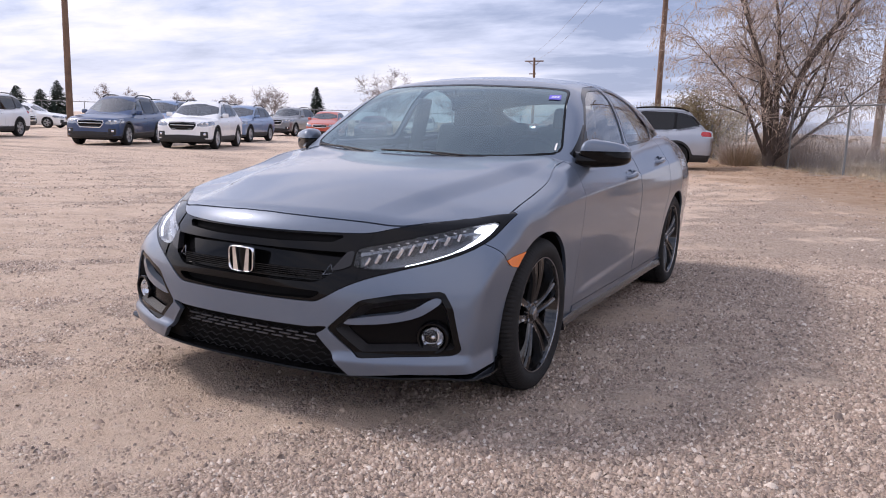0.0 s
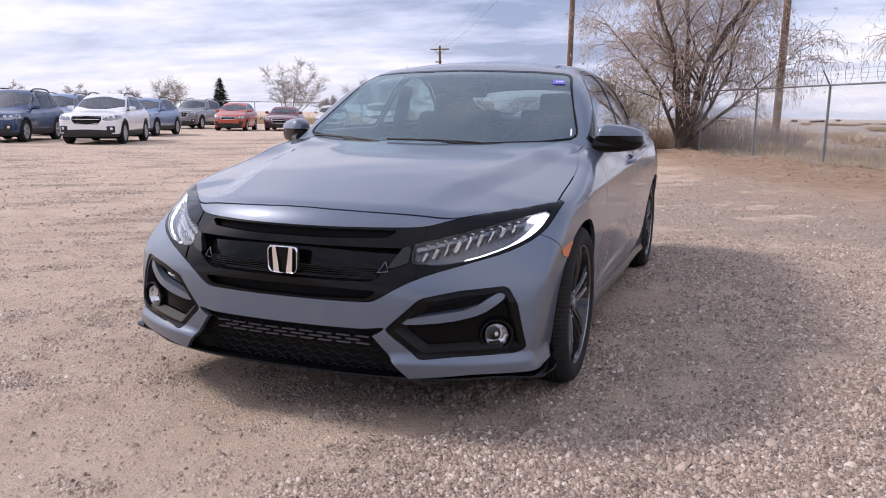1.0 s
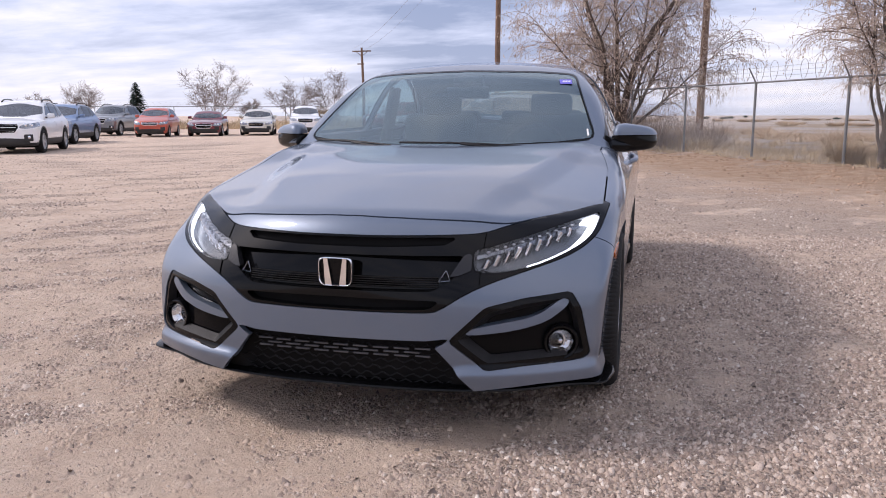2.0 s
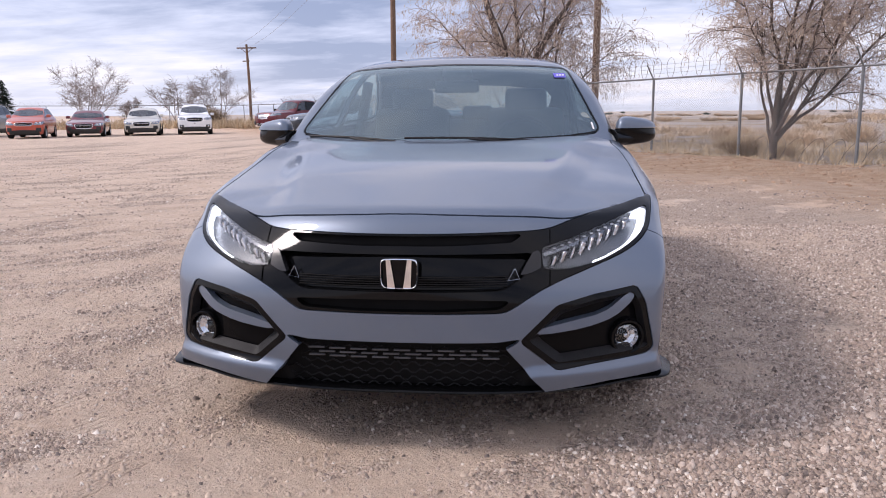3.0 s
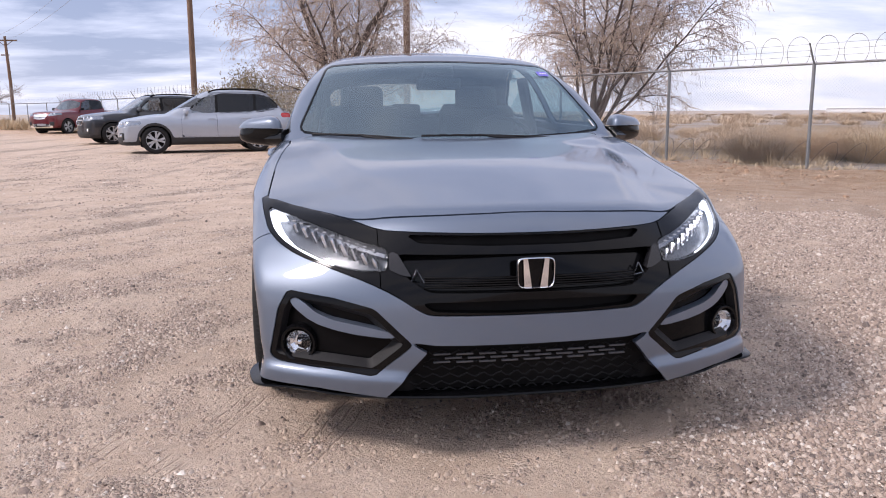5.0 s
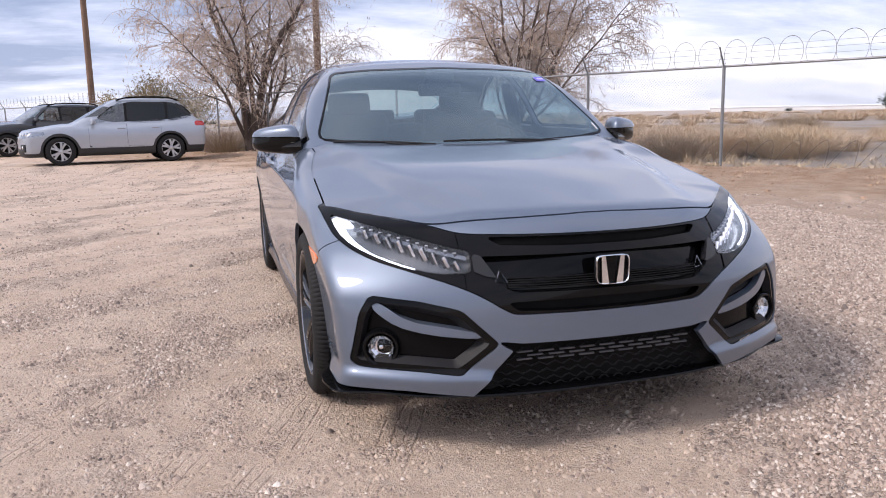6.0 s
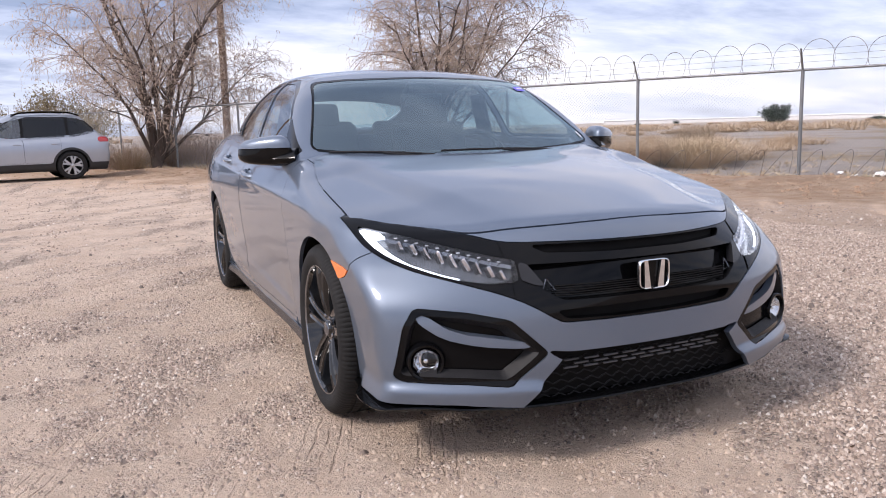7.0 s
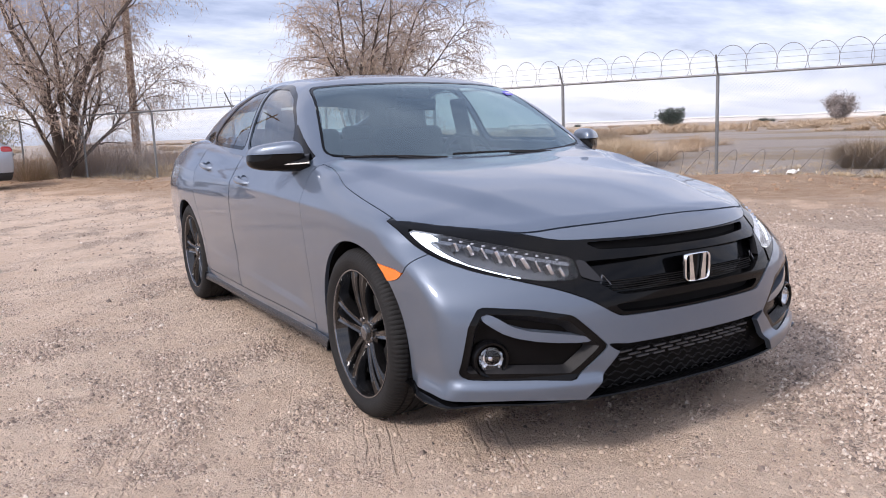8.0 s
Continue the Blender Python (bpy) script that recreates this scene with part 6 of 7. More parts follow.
def build_fence():
    fence = thing("chain_link_fence", "galvanised chain-link fence topped with coiled razor wire", "fence", kind="structure")
    H = 1.83
    u3 = np.array((*FENCE_U, 0.0))
    ul = np.linalg.norm(FENCE_U)
    dirv = u3 / ul
    n3 = np.array((*FENCE_N, 0.0))
    for k in range(-14, 9):
        b = np.array((*(FENCE_A + FENCE_U * k), 0.0))
        near = k >= -5
        z0 = float(ground_z(b[0], b[1])) - 0.1
        post = part("post", tube([b + (0, 0, z0), b + (0, 0, H)], 0.030, 10), STEEL, fence)
        part("post_arm", tube([b + (0, 0, H - 0.02), b + n3 * 0.22 + (0, 0, H + 0.33)], [0.02, 0.014], 6), STEEL, post)
        part("top_rail", tube([b + (0, 0, H), b + u3 + (0, 0, H)], 0.021, 8), STEEL, fence)
        # diamond mesh
        step = 0.062 if near else 0.13
        r = 0.0017 if near else 0.003
        V, F = [], []
        for sgn in (1, -1):
            for s0 in np.arange(-H, ul, step):
                a0, z_a = (s0, 0.0)
                a1, z_b = (s0 + H, H)
                if a0 < 0:
                    z_a, a0 = -a0, 0.0
                if a1 > ul:
                    z_b, a1 = H - (a1 - ul), ul
                if z_b - z_a < 0.02:
                    continue
                if sgn < 0:
                    a0, a1 = ul - a0, ul - a1
                p, q = b + dirv * a0 + (0, 0, z_a + 0.04), b + dirv * a1 + (0, 0, z_b - 0.01)
                i = len(V)
                for e in (p, q):
                    V += [e + dirv * r, e - dirv * r * 0.5 + n3 * r, e - dirv * r * 0.5 - n3 * r]
                F += [(i, i + 1, i + 4, i + 3), (i + 1, i + 2, i + 5, i + 4), (i + 2, i, i + 3, i + 5)]
        me = part("wire_mesh", (np.array(V), F), WIRE, fence, sharp=0)
        tagged(me, kind="stuff")
        # strands on the arms and the razor coil
        for f, dz in ((0.35, 0.12), (0.65, 0.215), (0.95, 0.31)):
            part("barbed_strand", tube([b + n3 * 0.22 * f + (0, 0, H + dz), b + u3 + n3 * 0.22 * f + (0, 0, H + dz)], 0.0028, 4), WIRE, fence)
        rng = np.random.default_rng(100 + k)
        th, along, up, back_ = np.linspace(-0.55, np.pi + 0.55, 18), [], [], []
        for h in range(6):
            sc = rng.uniform(0.9, 1.08)
            along += list((h + 0.5) * ul / 6 - 0.262 * np.cos(th) * sc)
            up += list(H + 0.15 + 0.31 * np.sin(th) * sc)
            back_ += list(np.linspace(-0.16, 0.16, 18))
        C = b + np.outer(along, dirv) + n3 * 0.10 + np.outer(back_, n3) + np.outer(up, (0, 0, 1))
        t = np.linspace(0, 1, 26 * 6)
        ang = 2 * np.pi * 6 * t
        part("razor_coil", tube(C, 0.0046 if near else 0.004, 4), RUST, fence)
        if 1 <= k <= 8:
            C2 = b + np.outer(t * ul, dirv) - n3 * 0.45 + np.outer(0.22 * np.cos(ang) * 0.6, n3) + np.outer(0.24 * np.sin(ang) + 0.26, (0, 0, 1)) + np.outer(0.12 * np.sin(ang), dirv)
            part("razor_coil", tube(C2, 0.0046, 4), RUST, fence)
    # far run of the fence behind the parked row
    far = thing("chain_link_fence", "distant chain-link fence behind the parked row", "fence", kind="structure")
    pts = [np.array((-18.1, 55.9, 0)), np.array((-24.5, 63.0, 0)), np.array((-43.0, 52.0, 0)), np.array((-58.0, 36.0, 0)), np.array((-75.0, 12.0, 0))]
    for a, c in zip(pts[:-1], pts[1:]):
        n = max(2, int(np.linalg.norm(c - a) / 3.05))
        for i in range(n):
            p, q = a + (c - a) * i / n, a + (c - a) * (i + 1) / n
            part("post", tube([p, p + (0, 0, 1.85)], 0.032, 6), STEEL, far)
            part("top_rail", tube([p + (0, 0, 1.84), q + (0, 0, 1.84)], 0.03, 5), STEEL, far)
            t = np.linspace(0, 1, 50)
            ang = 2 * np.pi * 6 * t
            part("razor_coil", tube(p + np.outer(t, q - p) + np.outer(0.17 * np.sin(ang) + 2.02, (0, 0, 1)), 0.003, 3), RUST, far)


def build_poles():
    for x, y, h, lean in ((-27.48, 19.3, 10.5, -0.006), (-6.25, 34.65, 11.0, 0.004), (2.77, 27.5, 10.5, 0.008)):
        zz = np.linspace(-0.3, h, 12)
        p = thing("utility_pole", "weathered brown wooden utility pole", "utility pole", Matrix.Translation((x, y, 0)), "utility poles")
        part("shaft", tube(np.stack([lean * zz, 0 * zz, zz], 1), np.linspace(0.145, 0.105, 12), 14), POLE_WOOD, p)
        part("crossarm", box(lean * h, 0, h - 0.5, 2.4, 0.10, 0.12, 0.01), POLE_WOOD, p)
    p = thing("utility_pole", "distant utility pole with crossarm and brace", "utility pole", Matrix.Translation((-36.0, 96.0, -0.3)), "utility poles")
    part("shaft", tube([(0, 0, -0.3), (0.0, 0, 5), (-0.15, 0, 10.2)], [0.2, 0.18, 0.14], 10), POLE_WOOD, p)
    part("crossarm", box(-0.15, 0, 9.75, 2.6, 0.14, 0.16, 0.01), POLE_WOOD, p)
    part("crossarm", box(-0.3, 0, 8.1, 0.9, 0.14, 0.14, 0.01), POLE_WOOD, p)
    part("brace", tube([(-0.95, 0, 9.7), (-0.15, 0, 9.1), (0.65, 0, 9.7)], 0.04, 4), POLE_WOOD, p)
    for a, c, sag in (((-36.0, 96.0, 9.5), (-6.2, 34.65, 10.6), 0.9), ((-6.2, 34.65, 10.6), (2.85, 27.5, 10.1), 0.2), ((-37.4, 96.0, 9.8), (-7.2, 34.65, 10.5), 0.9), ((2.85, 27.5, 10.1), (60.0, 18.0, 10.6), 1.4)):
        t = np.linspace(0, 1, 24)
        C = np.array(a)[None] * (1 - t)[:, None] + np.array(c)[None] * t[:, None]
        C[:, 2] -= 4 * sag * t * (1 - t)
        tagged(part("power_line", tube(C, 0.012, 4), WIRE), "thin overhead power line between wooden poles", "power line", "power lines")


# ---- trees, brush, litter ----
BARK = material("grey_brown_bark", (0.095, 0.072, 0.060), 0.9, vary=0.35, scale=9, bump=0.6, bump_scale=35)
TWIG = material("twig_bark", (0.42, 0.335, 0.285), 0.9, vary=0.3, scale=3)
FAR_TWIG = material("grey_far_twigs", (0.30, 0.255, 0.235), 0.9, vary=0.3, scale=2)
DRY_LEAF = material("dry_tan_leaves", (0.55, 0.44, 0.34), 0.85, vary=0.3, scale=3)
OLIVE_LEAF = material("olive_leaves", (0.26, 0.205, 0.115), 0.85, vary=0.45, scale=2)
NEEDLE = material("dark_conifer", (0.035, 0.055, 0.040), 0.9, vary=0.4, scale=2)
STRAW = material("dry_straw", (0.54, 0.42, 0.28), 0.9, vary=0.35, scale=1.5)
PALE_BRUSH = material("tan_brush", (0.52, 0.39, 0.265), 0.9, vary=0.3, scale=0.4)
BRUSH = material("grey_brown_brush", (0.31, 0.235, 0.16), 0.9, vary=0.35, scale=2)
PAPER = material("white_paper", (0.80, 0.79, 0.77), 0.8, vary=0.06, scale=20)


def limb(rng, start, way, length, r0, r1, seg, bend, lift):
    """A crooked tapering path: bend gives its unrest, lift its turn upwards (below 0: droop)."""
    P, d = [np.array(start, float)], np.array(way, float) / np.linalg.norm(way)
    for _ in range(seg):
        d = d + rng.normal(0, bend, 3) + np.array((0, 0, lift))
        d /= np.linalg.norm(d)
        P.append(P[-1] + d * length / seg)
    return np.array(P), np.linspace(r0, r1, seg + 1)


def build_tree(name, label, x, y, seed, height, spread, mains, twigs, leaf_mat, leaves=1.0, droop=-0.10, base_r=0.10, tw_r=0.0034, bark=None, fork=0.0, low=3, shoots=4, twig=None):
    """A many-stemmed tree. mains: (east, north, length, thickness) of each stem, as shares of height and base_r."""
    rng = np.random.default_rng(seed)
    root = thing(name, label, "tree", Matrix.Translation((x, y, float(ground_z(np.array(x), np.array(y))) - 0.05)))
    wood, fine, tips = [], [], []
    if fork:
        P, R = limb(rng, (0, 0, -0.05), (0.05, 0, 1), fork + 0.05, base_r * 1.7, base_r * 1.2, 6, 0.06, 0.0)
        wood.append(tube(P, R, 10))
    for k, (e, n, ln, th) in enumerate(mains):
        out = math.hypot(e, n)
        P, R = limb(rng, (0.06 * e + rng.normal(0, 0.03), 0.06 * n + rng.normal(0, 0.03), fork * (0.55 + 0.45 * (k % 3) / 2)), (e, n, 1.0), height * ln, base_r * th, 0.010, 12, 0.10, 0.045 - 0.058 * out)
        wood.append(tube(P, R, 8))
        # thin upright shoots round the foot
        for _ in range(shoots):
            s = rng.integers(0, 4)
            P3, R3 = limb(rng, P[s], (rng.normal(0, 0.5), rng.normal(0, 0.5), 1), height * rng.uniform(0.10, 0.28), 0.010, 0.003, 6, 0.12, 0.0)
            fine.append(tube(P3, R3, 4, False))
        for j in range(low, 13):
            for q in range(2):
                along = (P[j] - P[j - 1]) / np.linalg.norm(P[j] - P[j - 1])
                b = rng.uniform(0, 6.28)
                d2 = np.array((np.cos(b), np.sin(b), rng.uniform(0.1, 0.6))) + along * 0.75
                d2[:2] += P[j][:2] / max(spread, 1) * 0.9
                L2 = spread * rng.uniform(0.14, 0.36) * (1.15 - 0.05 * j)
                P2, R2 = limb(rng, P[j], d2, L2, max(R[j] * 0.45, 0.010), 0.004, 8, 0.15, droop * 0.35)
                wood.append(tube(P2, R2, 5))
                for i in range(2, 9):
                    for _ in range(2 if i > 3 else 1):
                        b = rng.uniform(0, 6.28)
                        d3 = np.array((np.cos(b), np.sin(b), rng.uniform(-0.2, 0.5))) + (P2[i] - P2[i - 1]) / np.linalg.norm(P2[i] - P2[i - 1]) * 0.8
                        P3, R3 = limb(rng, P2[i], d3, spread * rng.uniform(0.06, 0.17), 0.008 * max(1, tw_r / 0.005), 0.003 * max(1, tw_r / 0.004), 5, 0.20, droop * 0.9)
                        fine.append(tube(P3, R3, 3, False))
                        for _ in range(twigs):
                            s = rng.integers(2, 6)
                            d4 = rng.normal(0, 0.6, 3) + (P3[s] - P3[s - 1]) / np.linalg.norm(P3[s] - P3[s - 1])
                            P4, R4 = limb(rng, P3[s], d4, rng.uniform(0.15, 0.50) * height / 6, tw_r, tw_r * 0.5, 4, 0.16, droop * 3.0)
                            fine.append(tube(P4, R4, 3, False))
                            tips.append(P4)
    part("trunk", joined(*wood), bark or BARK, root, "rough grey-brown stems and limbs")
    tagged(part("bare_crown", joined(*fine), twig or TWIG, root, "fine bare drooping twigs", sharp=0), kind="stuff")
    if leaves > 0 and tips:
        T = np.array(tips)
        n = int(len(T) * 3 * leaves)
        pick, seg = rng.integers(0, len(T), n), rng.integers(1, 5, n)
        C = T[pick, seg] + rng.normal(0, 0.02, (n, 3))
        down = np.array((0, 0, -1.0)) + rng.normal(0, 0.40, (n, 3))
        side = np.cross(down, rng.normal(0, 1, (n, 3)))
        side /= np.linalg.norm(side, axis=1)[:, None]
        ln, wd = rng.uniform(0.04, 0.09, n)[:, None] * height / 6, rng.uniform(0.006, 0.014, n)[:, None] * height / 6
        V = np.stack([C, C + down * ln * 0.5 + side * wd, C + down * ln, C + down * ln * 0.5 - side * wd], 1).reshape(-1, 3)
        F = (np.arange(n)[:, None] * 4 + np.arange(4)[None]).tolist()
        tagged(part("foliage", (V, F), leaf_mat, root, "sparse dry hanging leaves", sharp=0), kind="stuff")
    return root


def clump(rng, C, n, radius, height, mat_w=0.006, spread=1.0, curl=0.5):
    """Stems of a dry bush or tuft as bent narrow ribbons."""
    a = rng.uniform(0, 6.28, n)
    rr = radius * np.sqrt(rng.random(n)) * 0.45
    base = np.stack([rr * np.cos(a), rr * np.sin(a), 0 * a], 1)
    out = rng.uniform(0.1, 1.0, n) * spread
    b = a + rng.normal(0, 0.6, n)
    h = height * rng.uniform(0.45, 1.05, n) * (1 - 0.35 * out)
    d = np.stack([np.cos(b) * out * radius, np.sin(b) * out * radius, h], 1)
    midp = base + d * 0.55 + np.stack([0 * a, 0 * a, h * 0.12 * curl], 1) + rng.normal(0, 0.05 * radius, (n, 3))
    tip = base + d + np.stack([0 * a, 0 * a, -h * 0.22 * curl], 1) + rng.normal(0, 0.07 * radius, (n, 3))
    sd = np.stack([-np.sin(b), np.cos(b), 0 * a], 1) * mat_w
    V = np.stack([base - sd, base + sd, midp + sd * 0.8, midp - sd * 0.8, tip], 1).reshape(-1, 3) + np.asarray(C)
    i = np.arange(n) * 5
    F = [(k, k + 1, k + 2, k + 3) for k in i] + [(k + 3, k + 2, k + 4) for k in i]
    return V, F


def build_brush():
    rng = np.random.default_rng(77)
    # tumbleweed bushes beyond the fence
    for x, y, r, h, mat, nm in ((7.75, 10.9, 0.85, 0.80, BRUSH, "grey-brown tumbleweed bush behind the fence"), (10.3, 10.7, 1.25, 0.95, STRAW, "pale dry arching bush behind the fence"), (12.6, 6.2, 0.9, 0.8, BRUSH, "grey-brown tumbleweed bush behind the fence"), (5.6, 17.4, 0.8, 0.6, STRAW, "pale dry arching bush behind the fence"), (9.5, 11.8, 1.2, 0.85, PALE_BRUSH, "tan dry brush clump behind the fence"), (9.2, 13.4, 1.2, 0.8, PALE_BRUSH, "tan dry brush clump behind the fence"), (11.3, 11.6, 1.3, 0.85, PALE_BRUSH, "tan dry brush clump behind the fence"), (10.6, 13.0, 1.3, 0.8, PALE_BRUSH, "tan dry brush clump behind the fence"), (15.3, 3.4, 0.8, 0.7, BRUSH, "grey-brown tumbleweed bush behind the fence"), (22.0, 24.0, 1.5, 1.0, BRUSH, "grey-brown tumbleweed bush behind the fence")):
        root = thing("dry_bush", nm, "bush", Matrix.Translation((x, y, 0.03)), "dry bushes")
        tagged(part("brush_mass", clump(rng, (0, 0, 0), 2600, r, h, 0.0032, 1.0, 0.9), mat, root, sharp=0), kind="stuff")
    # undergrowth round the foot of the trees
    for x, y, r, h, mat in ((-0.9, 22.2, 0.9, 1.0, BRUSH), (0.6, 22.6, 0.9, 0.9, BRUSH), (1.6, 22.9, 1.0, 0.8, STRAW), (5.0, 14.6, 0.5, 0.7, BRUSH), (5.8, 14.4, 0.5, 0.6, STRAW), (2.4, 21.0, 0.8, 0.6, STRAW), (0.95, 22.5, 1.3, 1.9, TWIG), (1.9, 23.0, 1.3, 1.7, TWIG), (2.9, 23.4, 1.2, 1.3, TWIG), (-1.1, 22.6, 1.0, 1.4, TWIG), (0.2, 22.9, 1.3, 2.2, TWIG)):
        root = thing("undergrowth", "dry tangled undergrowth at the foot of a tree", "bush", Matrix.Translation((x, y, 0.02)), "undergrowth")
        tagged(part("brush_mass", clump(rng, (0, 0, 0), 650, r, h, 0.004, 1.0, 0.6), mat, root, sharp=0), kind="stuff")
    # dry grass over the field and along the fence
    tufts = []
    n = 3000
    for i in range(n):
        k = rng.uniform(-9, 9)
        d = -abs(rng.gamma(1.1, 3.2)) - 0.05 if rng.random() < 0.86 else rng.uniform(0.0, 0.9)
        p = FENCE_A + FENCE_U * k + FENCE_N * d
        if p[1] < -2 or (waves(p[0], p[1], 31, 9.0) < -0.35 and d < -3):
            continue
        h = rng.uniform(0.10, 0.38) if d < 0 else rng.uniform(0.05, 0.12)
        if k > 3.0 and d < 0:
            h *= 0.45
            if rng.random() < 0.6:
                continue
        tufts.append(clump(rng, (p[0], p[1], float(ground_z(p[0], p[1]))), 26 if d > -8 else 30, rng.uniform(0.12, 0.35), h, 0.004 if d > -8 else 0.005, 0.9, 0.3))
    tagged(part("dry_grass", joined(*tufts), STRAW, sharp=0), "tall dry straw-coloured grass beyond the fence", "grass", kind="stuff")
    # banks of dry brush out in the field, thick behind the first stretch of fence
    banks = []
    for i in range(46):
        p = FENCE_A + FENCE_U * rng.uniform(-1.5, 3.4) - FENCE_N * (3.5 + 14 * rng.random())
        banks.append(clump(rng, (p[0], p[1], 0.03), 460, rng.uniform(0.6, 1.5), rng.uniform(0.30, 0.95), 0.0042, 1.0, 0.9))
    for i in range(150):
        a, r = radians(rng.uniform(18, 66)), rng.uniform(62, 120)
        banks.append(clump(rng, (-1 + r * math.sin(a), -3 + r * math.cos(a), 0.03), 120, rng.uniform(1.2, 2.8), rng.uniform(0.5, 1.1), 0.018, 0.95, 0.5))
    for i in range(150):
        r = 24 + 150 * rng.random() ** 1.3
        a = radians(rng.uniform(-18, 64))
        p = np.array((-1 + r * math.sin(a), -3 + r * math.cos(a)))
        if lot_side(p[0], p[1]) > -9 or waves(p[0], p[1], 31, 30.0) < -0.05:
            continue
        for _ in range(5):
            q = p + rng.normal(0, 0.02 * r + 0.5, 2)
            banks.append(clump(rng, (q[0], q[1], 0.03), 260, rng.uniform(0.7, 1.5), rng.uniform(0.25, 0.65), 0.0002 * r + 0.001, 0.9, 0.4))
    tagged(part("field_brush", joined(*banks), PALE_BRUSH, sharp=0), "banks of tan dry brush across the open field", "brush", kind="stuff")
    dark = []
    for i in range(30):
        r = rng.uniform(170, 340)
        a = radians(rng.uniform(-14, 66))
        dark.append(clump(rng, (-1 + r * math.sin(a), -3 + r * math.cos(a), 0), 160, rng.uniform(1.0, 2.4), rng.uniform(0.7, 1.5), 0.05, 1.0, 0.7))
    tagged(part("far_shrubs", joined(*dark), NEEDLE, sharp=0), "dark low shrubs along the horizon", "shrub", kind="stuff")
    # weeds behind the far row of cars
    tufts = []
    for i in range(1100):
        t = rng.random()
        p = np.array((-12.0, 45.0)) * (1 - t) + np.array((-48.0, 40.0)) * t + rng.normal(0, 1.5, 2) + np.array((0, 5 + 10 * math.sin(t * 3.1)))
        tufts.append(clump(rng, (p[0], p[1], 0), 16, rng.uniform(0.3, 0.8), rng.uniform(0.5, 1.3), 0.02, 1.0, 0.8))
    tagged(part("far_weeds", joined(*tufts), STRAW, sharp=0), "dry weeds along the far edge of the lot", "grass", kind="stuff")


def build_conifer(x, y, h, seed, width=0.3, label="distant dark evergreen tree"):
    rng = np.random.default_rng(seed)
    root = thing("evergreen_tree", label, "tree", Matrix.Translation((x, y, 0)), "evergreen trees")
    part("trunk", tube([(0, 0, -0.1), (0, 0, h * 0.9)], [0.16, 0.03], 7), BARK, root)
    n = 2600
    t = rng.random(n) ** 0.9
    a = rng.uniform(0, 6.28, n)
    r = (1 - t) ** 0.5 * (0.4 + 0.6 * np.minimum(1, t / 0.12)) * h * width * (0.55 + 0.6 * rng.random(n)) * (0.85 + 0.25 * np.sin(3 * a + seed + 5 * t))
    z = h * (0.06 + 0.92 * t)
    C = np.stack([r * np.cos(a), r * np.sin(a), z - r * 0.15], 1)
    I = np.stack([0.25 * r * np.cos(a), 0.25 * r * np.sin(a), z + 0.05 * r], 1)
    w = np.stack([-np.sin(a), np.cos(a), 0.4 * rng.normal(0, 1, n)], 1) * (0.03 + 0.04 * (1 - t))[:, None] * h / 5
    V = np.stack([I, (I + C) / 2 + w, C, (I + C) / 2 - w], 1).reshape(-1, 3)
    F = (np.arange(n)[:, None] * 4 + np.arange(4)[None]).tolist()
    tagged(part("foliage", (V, F), NEEDLE, root, sharp=0), kind="stuff")


def build_shrub(x, y, r, h, seed, mat, label):
    rng = np.random.default_rng(seed)
    root = thing("shrub", label, "shrub", Matrix.Translation((x, y, 0)), "shrubs")
    stems = []
    tips = []
    for k in range(26):
        a = rng.uniform(0, 6.28)
        P, R = limb(rng, (0.2 * np.cos(a), 0.2 * np.sin(a), 0), (np.cos(a) * 0.5 * r / h * 2, np.sin(a) * 0.5 * r / h * 2, 1), h * rng.uniform(0.7, 1.0), 0.03, 0.008, 7, 0.15, 0.02)
        stems.append(tube(P, R, 5, False))
        tips += list(P[2:])
    part("branch_mass", joined(*stems), BARK, root)
    T = np.array(tips)
    n = 17000 if h < 3.5 else 5000
    C = T[rng.integers(0, len(T), n)] + rng.normal(0, 0.17, (n, 3)) * np.array((r, r, h * 0.5))
    C[:, 2] = np.maximum(C[:, 2], 0.05)
    d = rng.normal(0, 1, (n, 3)); d /= np.linalg.norm(d, axis=1)[:, None]
    s = np.cross(d, rng.normal(0, 1, (n, 3))); s /= np.linalg.norm(s, axis=1)[:, None]
    ln = rng.uniform(0.05, 0.10, n)[:, None] * (0.6 if h < 3.5 else 3)
    V = np.stack([C - d * ln, C + s * ln * 0.35, C + d * ln, C - s * ln * 0.35], 1).reshape(-1, 3)
    F = (np.arange(n)[:, None] * 4 + np.arange(4)[None]).tolist()
    tagged(part("foliage", (V, F), mat, root, sharp=0), kind="stuff")


def build_far_sheds():
    """Long low pale sheds, strung along the horizon beyond the field."""
    for k, (a, r, w, h) in enumerate(((37.5, 300, 26, 1.9), (43.0, 330, 44, 1.8), (48.8, 320, 30, 2.0), (52.5, 340, 52, 1.8), (58.5, 310, 34, 1.9))):
        shed = thing("distant_shed", "long low white shed far across the field", "shed", pose(-1 + r * math.sin(radians(a)), -3 + r * math.cos(radians(a)), 0, 0, 0, -a), "distant sheds")
        part("wall", box(0, 0, h * 0.4, w, 8, h * 0.8, 0.05), PAPER, shed)
        part("roof", (np.array([(-w / 2, -4.3, h * 0.78), (w / 2, -4.3, h * 0.78), (w / 2, 0, h), (-w / 2, 0, h), (-w / 2, 4.3, h * 0.78), (w / 2, 4.3, h * 0.78)]), [(0, 1, 2, 3), (3, 2, 5, 4), (0, 3, 4), (1, 5, 2), (0, 4, 5, 1)]), PAPER, shed)


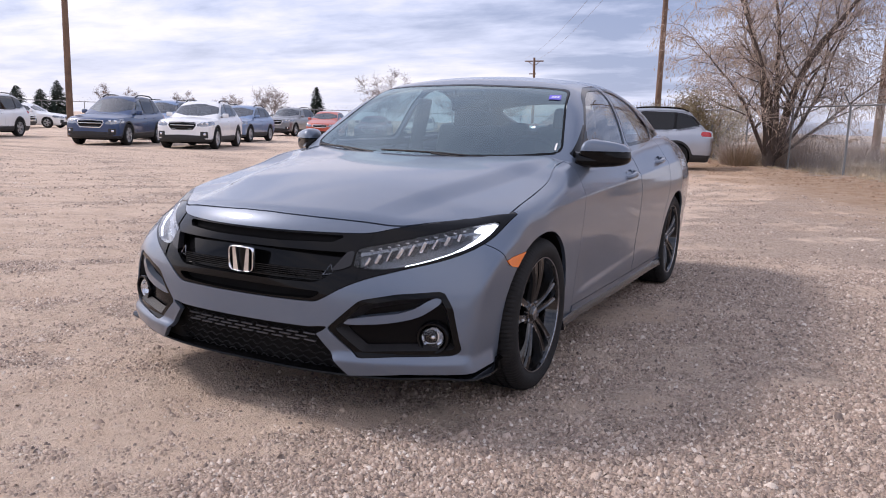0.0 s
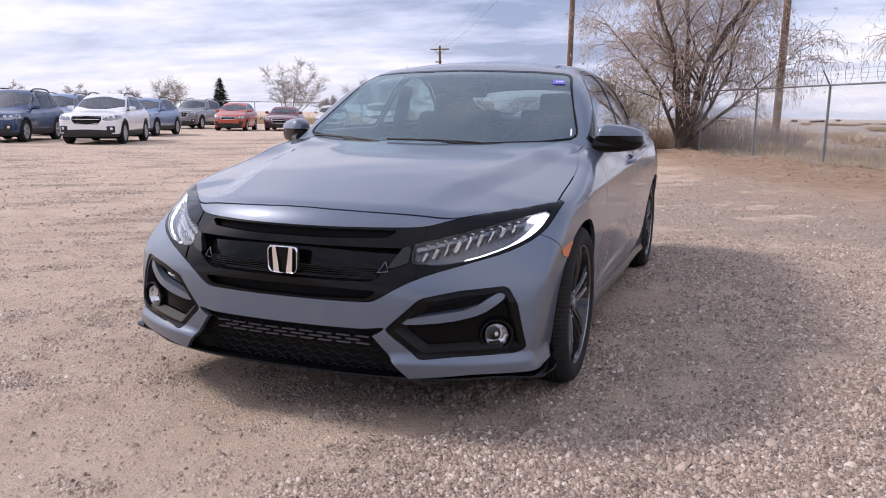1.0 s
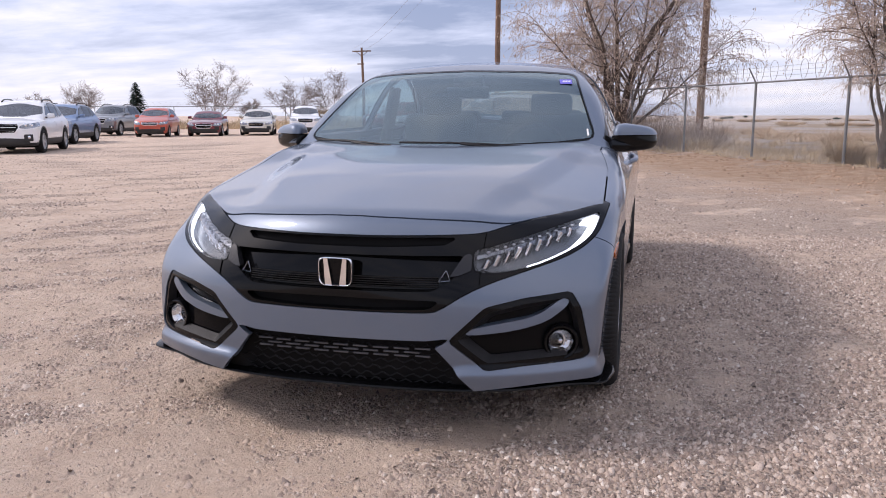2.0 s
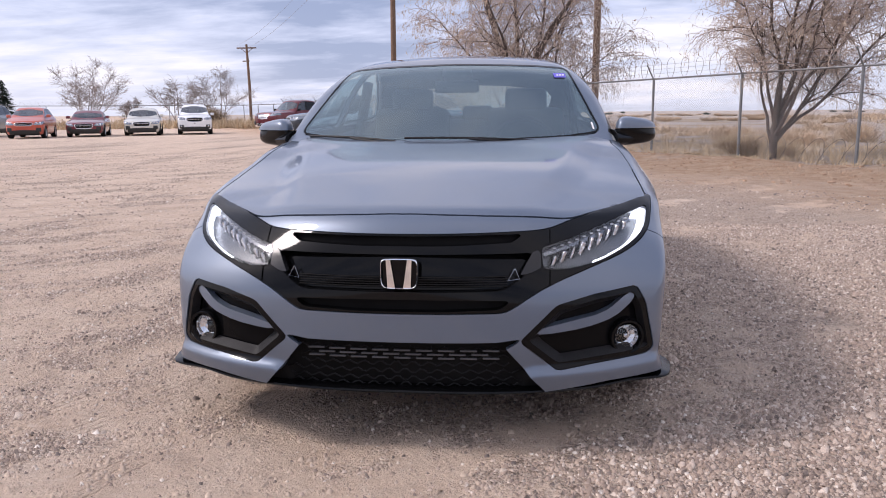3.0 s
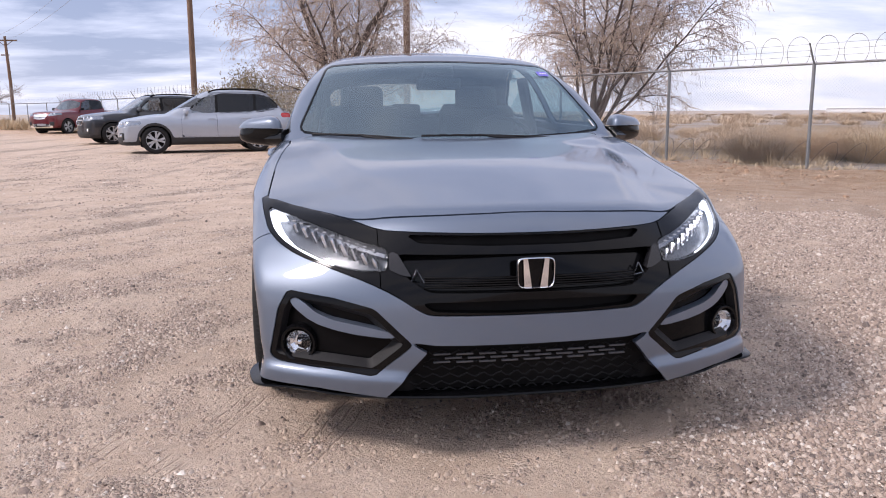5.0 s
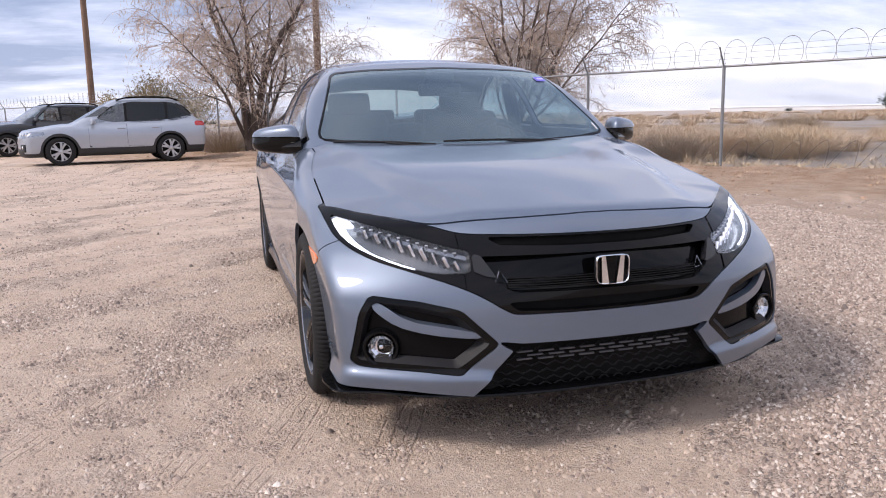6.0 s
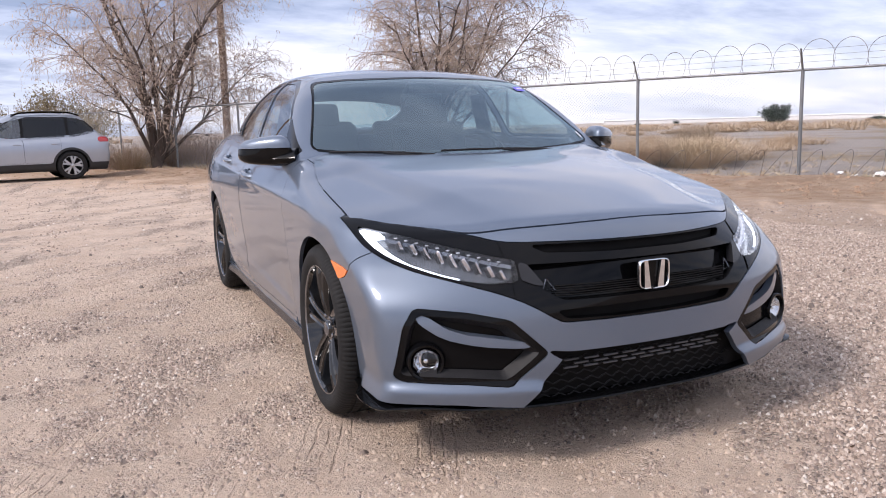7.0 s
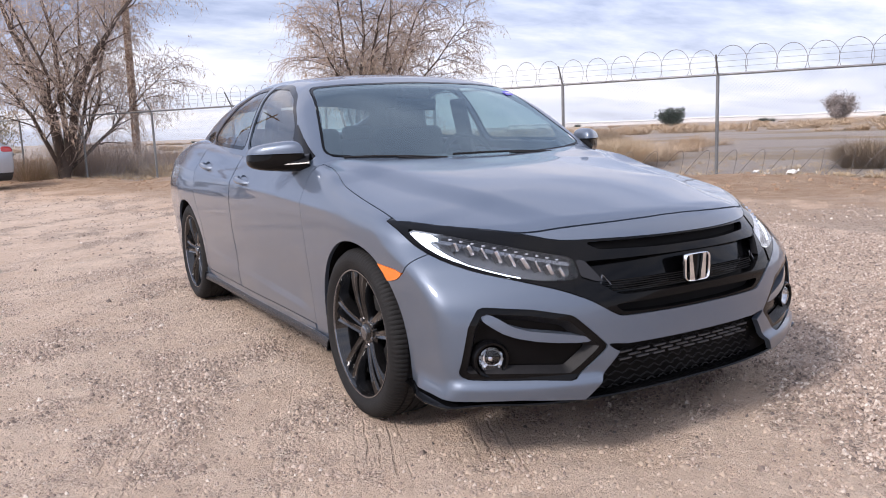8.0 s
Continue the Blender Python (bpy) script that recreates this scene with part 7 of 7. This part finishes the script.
def build_litter():
    rng = np.random.default_rng(5)
    for x, y, s in ((9.4, 5.5, 0.11), (10.0, 6.45, 0.06), (9.0, 5.9, 0.05)):
        g = np.linspace(-1, 1, 7)
        X, Y = np.meshgrid(g, g)
        Z = 0.22 * rng.normal(0, 1, X.shape) + 0.35 * np.sin(2.2 * X + Y) + 0.4
        P = np.stack([X + 0.15 * rng.normal(0, 1, X.shape), Y * 0.6, Z * 0.7], 2).reshape(-1, 3) * s
        tagged(part("paper_scrap", (P + np.array((x, y, float(ground_z(np.array(x), np.array(y))) + 0.03)), sheet(P, 7, 7)[1]), PAPER), "crumpled white paper scrap on the ground", "litter", "paper scraps")


def build_plants():
    build_tree("bare_tree", "many-stemmed bare tree with sparse tan leaves beside the lot", -0.12, 21.9, 4, 7.2, 6.2,
               ((0.0, 0.05, 1.0, 1.35), (0.24, 0.08, 1.0, 1.2), (0.85, 0.30, 0.72, 0.6), (0.55, 0.10, 0.80, 0.55), (-0.30, -0.20, 0.60, 0.6), (0.35, 0.45, 0.88, 0.6), (-0.18, -0.35, 0.82, 0.6), (1.15, 0.20, 0.62, 0.5), (-0.20, 0.35, 0.80, 0.5), (0.06, -0.12, 1.0, 0.8)), 4, DRY_LEAF, 0.55, droop=-0.13, base_r=0.118, tw_r=0.0032, fork=0.30)
    build_tree("bare_tree", "spreading willow-like tree with dry hanging leaves at the fence", 5.45, 14.0, 9, 4.7, 4.3,
               ((0.12, 0.0, 0.95, 1.1), (0.26, 0.12, 0.95, 1.0), (0.0, -0.05, 0.92, 1.0), (0.72, 0.05, 0.80, 0.8), (0.95, 0.35, 0.62, 0.6), (-0.30, 0.0, 0.60, 0.7), (-0.16, 0.30, 0.74, 0.6), (0.45, -0.25, 0.90, 0.7), (0.35, 0.0, 0.95, 0.8), (0.75, -0.15, 0.90, 0.7), (0.55, 0.4, 0.8, 0.6)), 4, DRY_LEAF, 0.75, droop=-0.13, base_r=0.058, tw_r=0.0024, fork=0.75, low=4, shoots=1)
    build_shrub(-2.6, 27.0, 1.25, 2.7, 12, OLIVE_LEAF, "olive-brown leafy shrub behind the silver suv")
    build_shrub(-4.2, 28.2, 0.7, 2.2, 13, OLIVE_LEAF, "olive-brown leafy shrub behind the silver suv")
    bush = ((0.05, 0.0, 1.0, 1.0), (0.45, 0.1, 0.95, 0.8), (-0.45, -0.1, 0.95, 0.8), (0.2, 0.5, 0.9, 0.7), (-0.2, -0.5, 0.9, 0.7))
    for x, y, h, s, sp in ((-37.8, 61.4, 5.4, 41, 4.6), (-26.9, 63.5, 4.6, 42, 4.4), (-30.0, 62.0, 3.6, 43, 4.4), (-35.0, 63.2, 2.2, 48, 3.0), (-45.4, 73.5, 4.2, 44, 5.0), (-49.2, 58.5, 3.4, 45, 4.6), (-55.5, 59.6, 2.9, 46, 3.0), (-62.3, 60.0, 3.3, 49, 2.4), (-67.0, 54.8, 4.0, 50, 2.0)):
        build_tree("bare_tree", "distant bare deciduous tree", x, y, s, h, sp, bush, 2, DRY_LEAF, 0.0, droop=0.0, base_r=0.06, tw_r=0.0062, bark=FAR_TWIG, twig=FAR_TWIG, low=5, shoots=1)
    for x, y, h, s, wd in ((-60.1, 39.0, 3.1, 51, 0.46), (-59.1, 40.5, 2.9, 52, 0.50), (-58.4, 41.6, 3.7, 53, 0.36), (-43.0, 57.5, 4.1, 54, 0.30)):
        build_conifer(x, y, h, s, wd)
    build_shrub(-26.3, 60.5, 1.6, 1.9, 14, BRUSH, "brown leafy shrub at the far fence")
    build_shrub(132.0, 84.0, 2.6, 5.0, 62, FAR_TWIG, "distant round bare grey tree in the field")
    build_shrub(107.0, 100.0, 2.7, 3.6, 61, NEEDLE, "distant round dark juniper in the field")


build_parked_cars()
build_plants()
build_brush()
build_litter()
build_far_sheds()
build_poles()
build_fence()
build_ground()
build_clods()
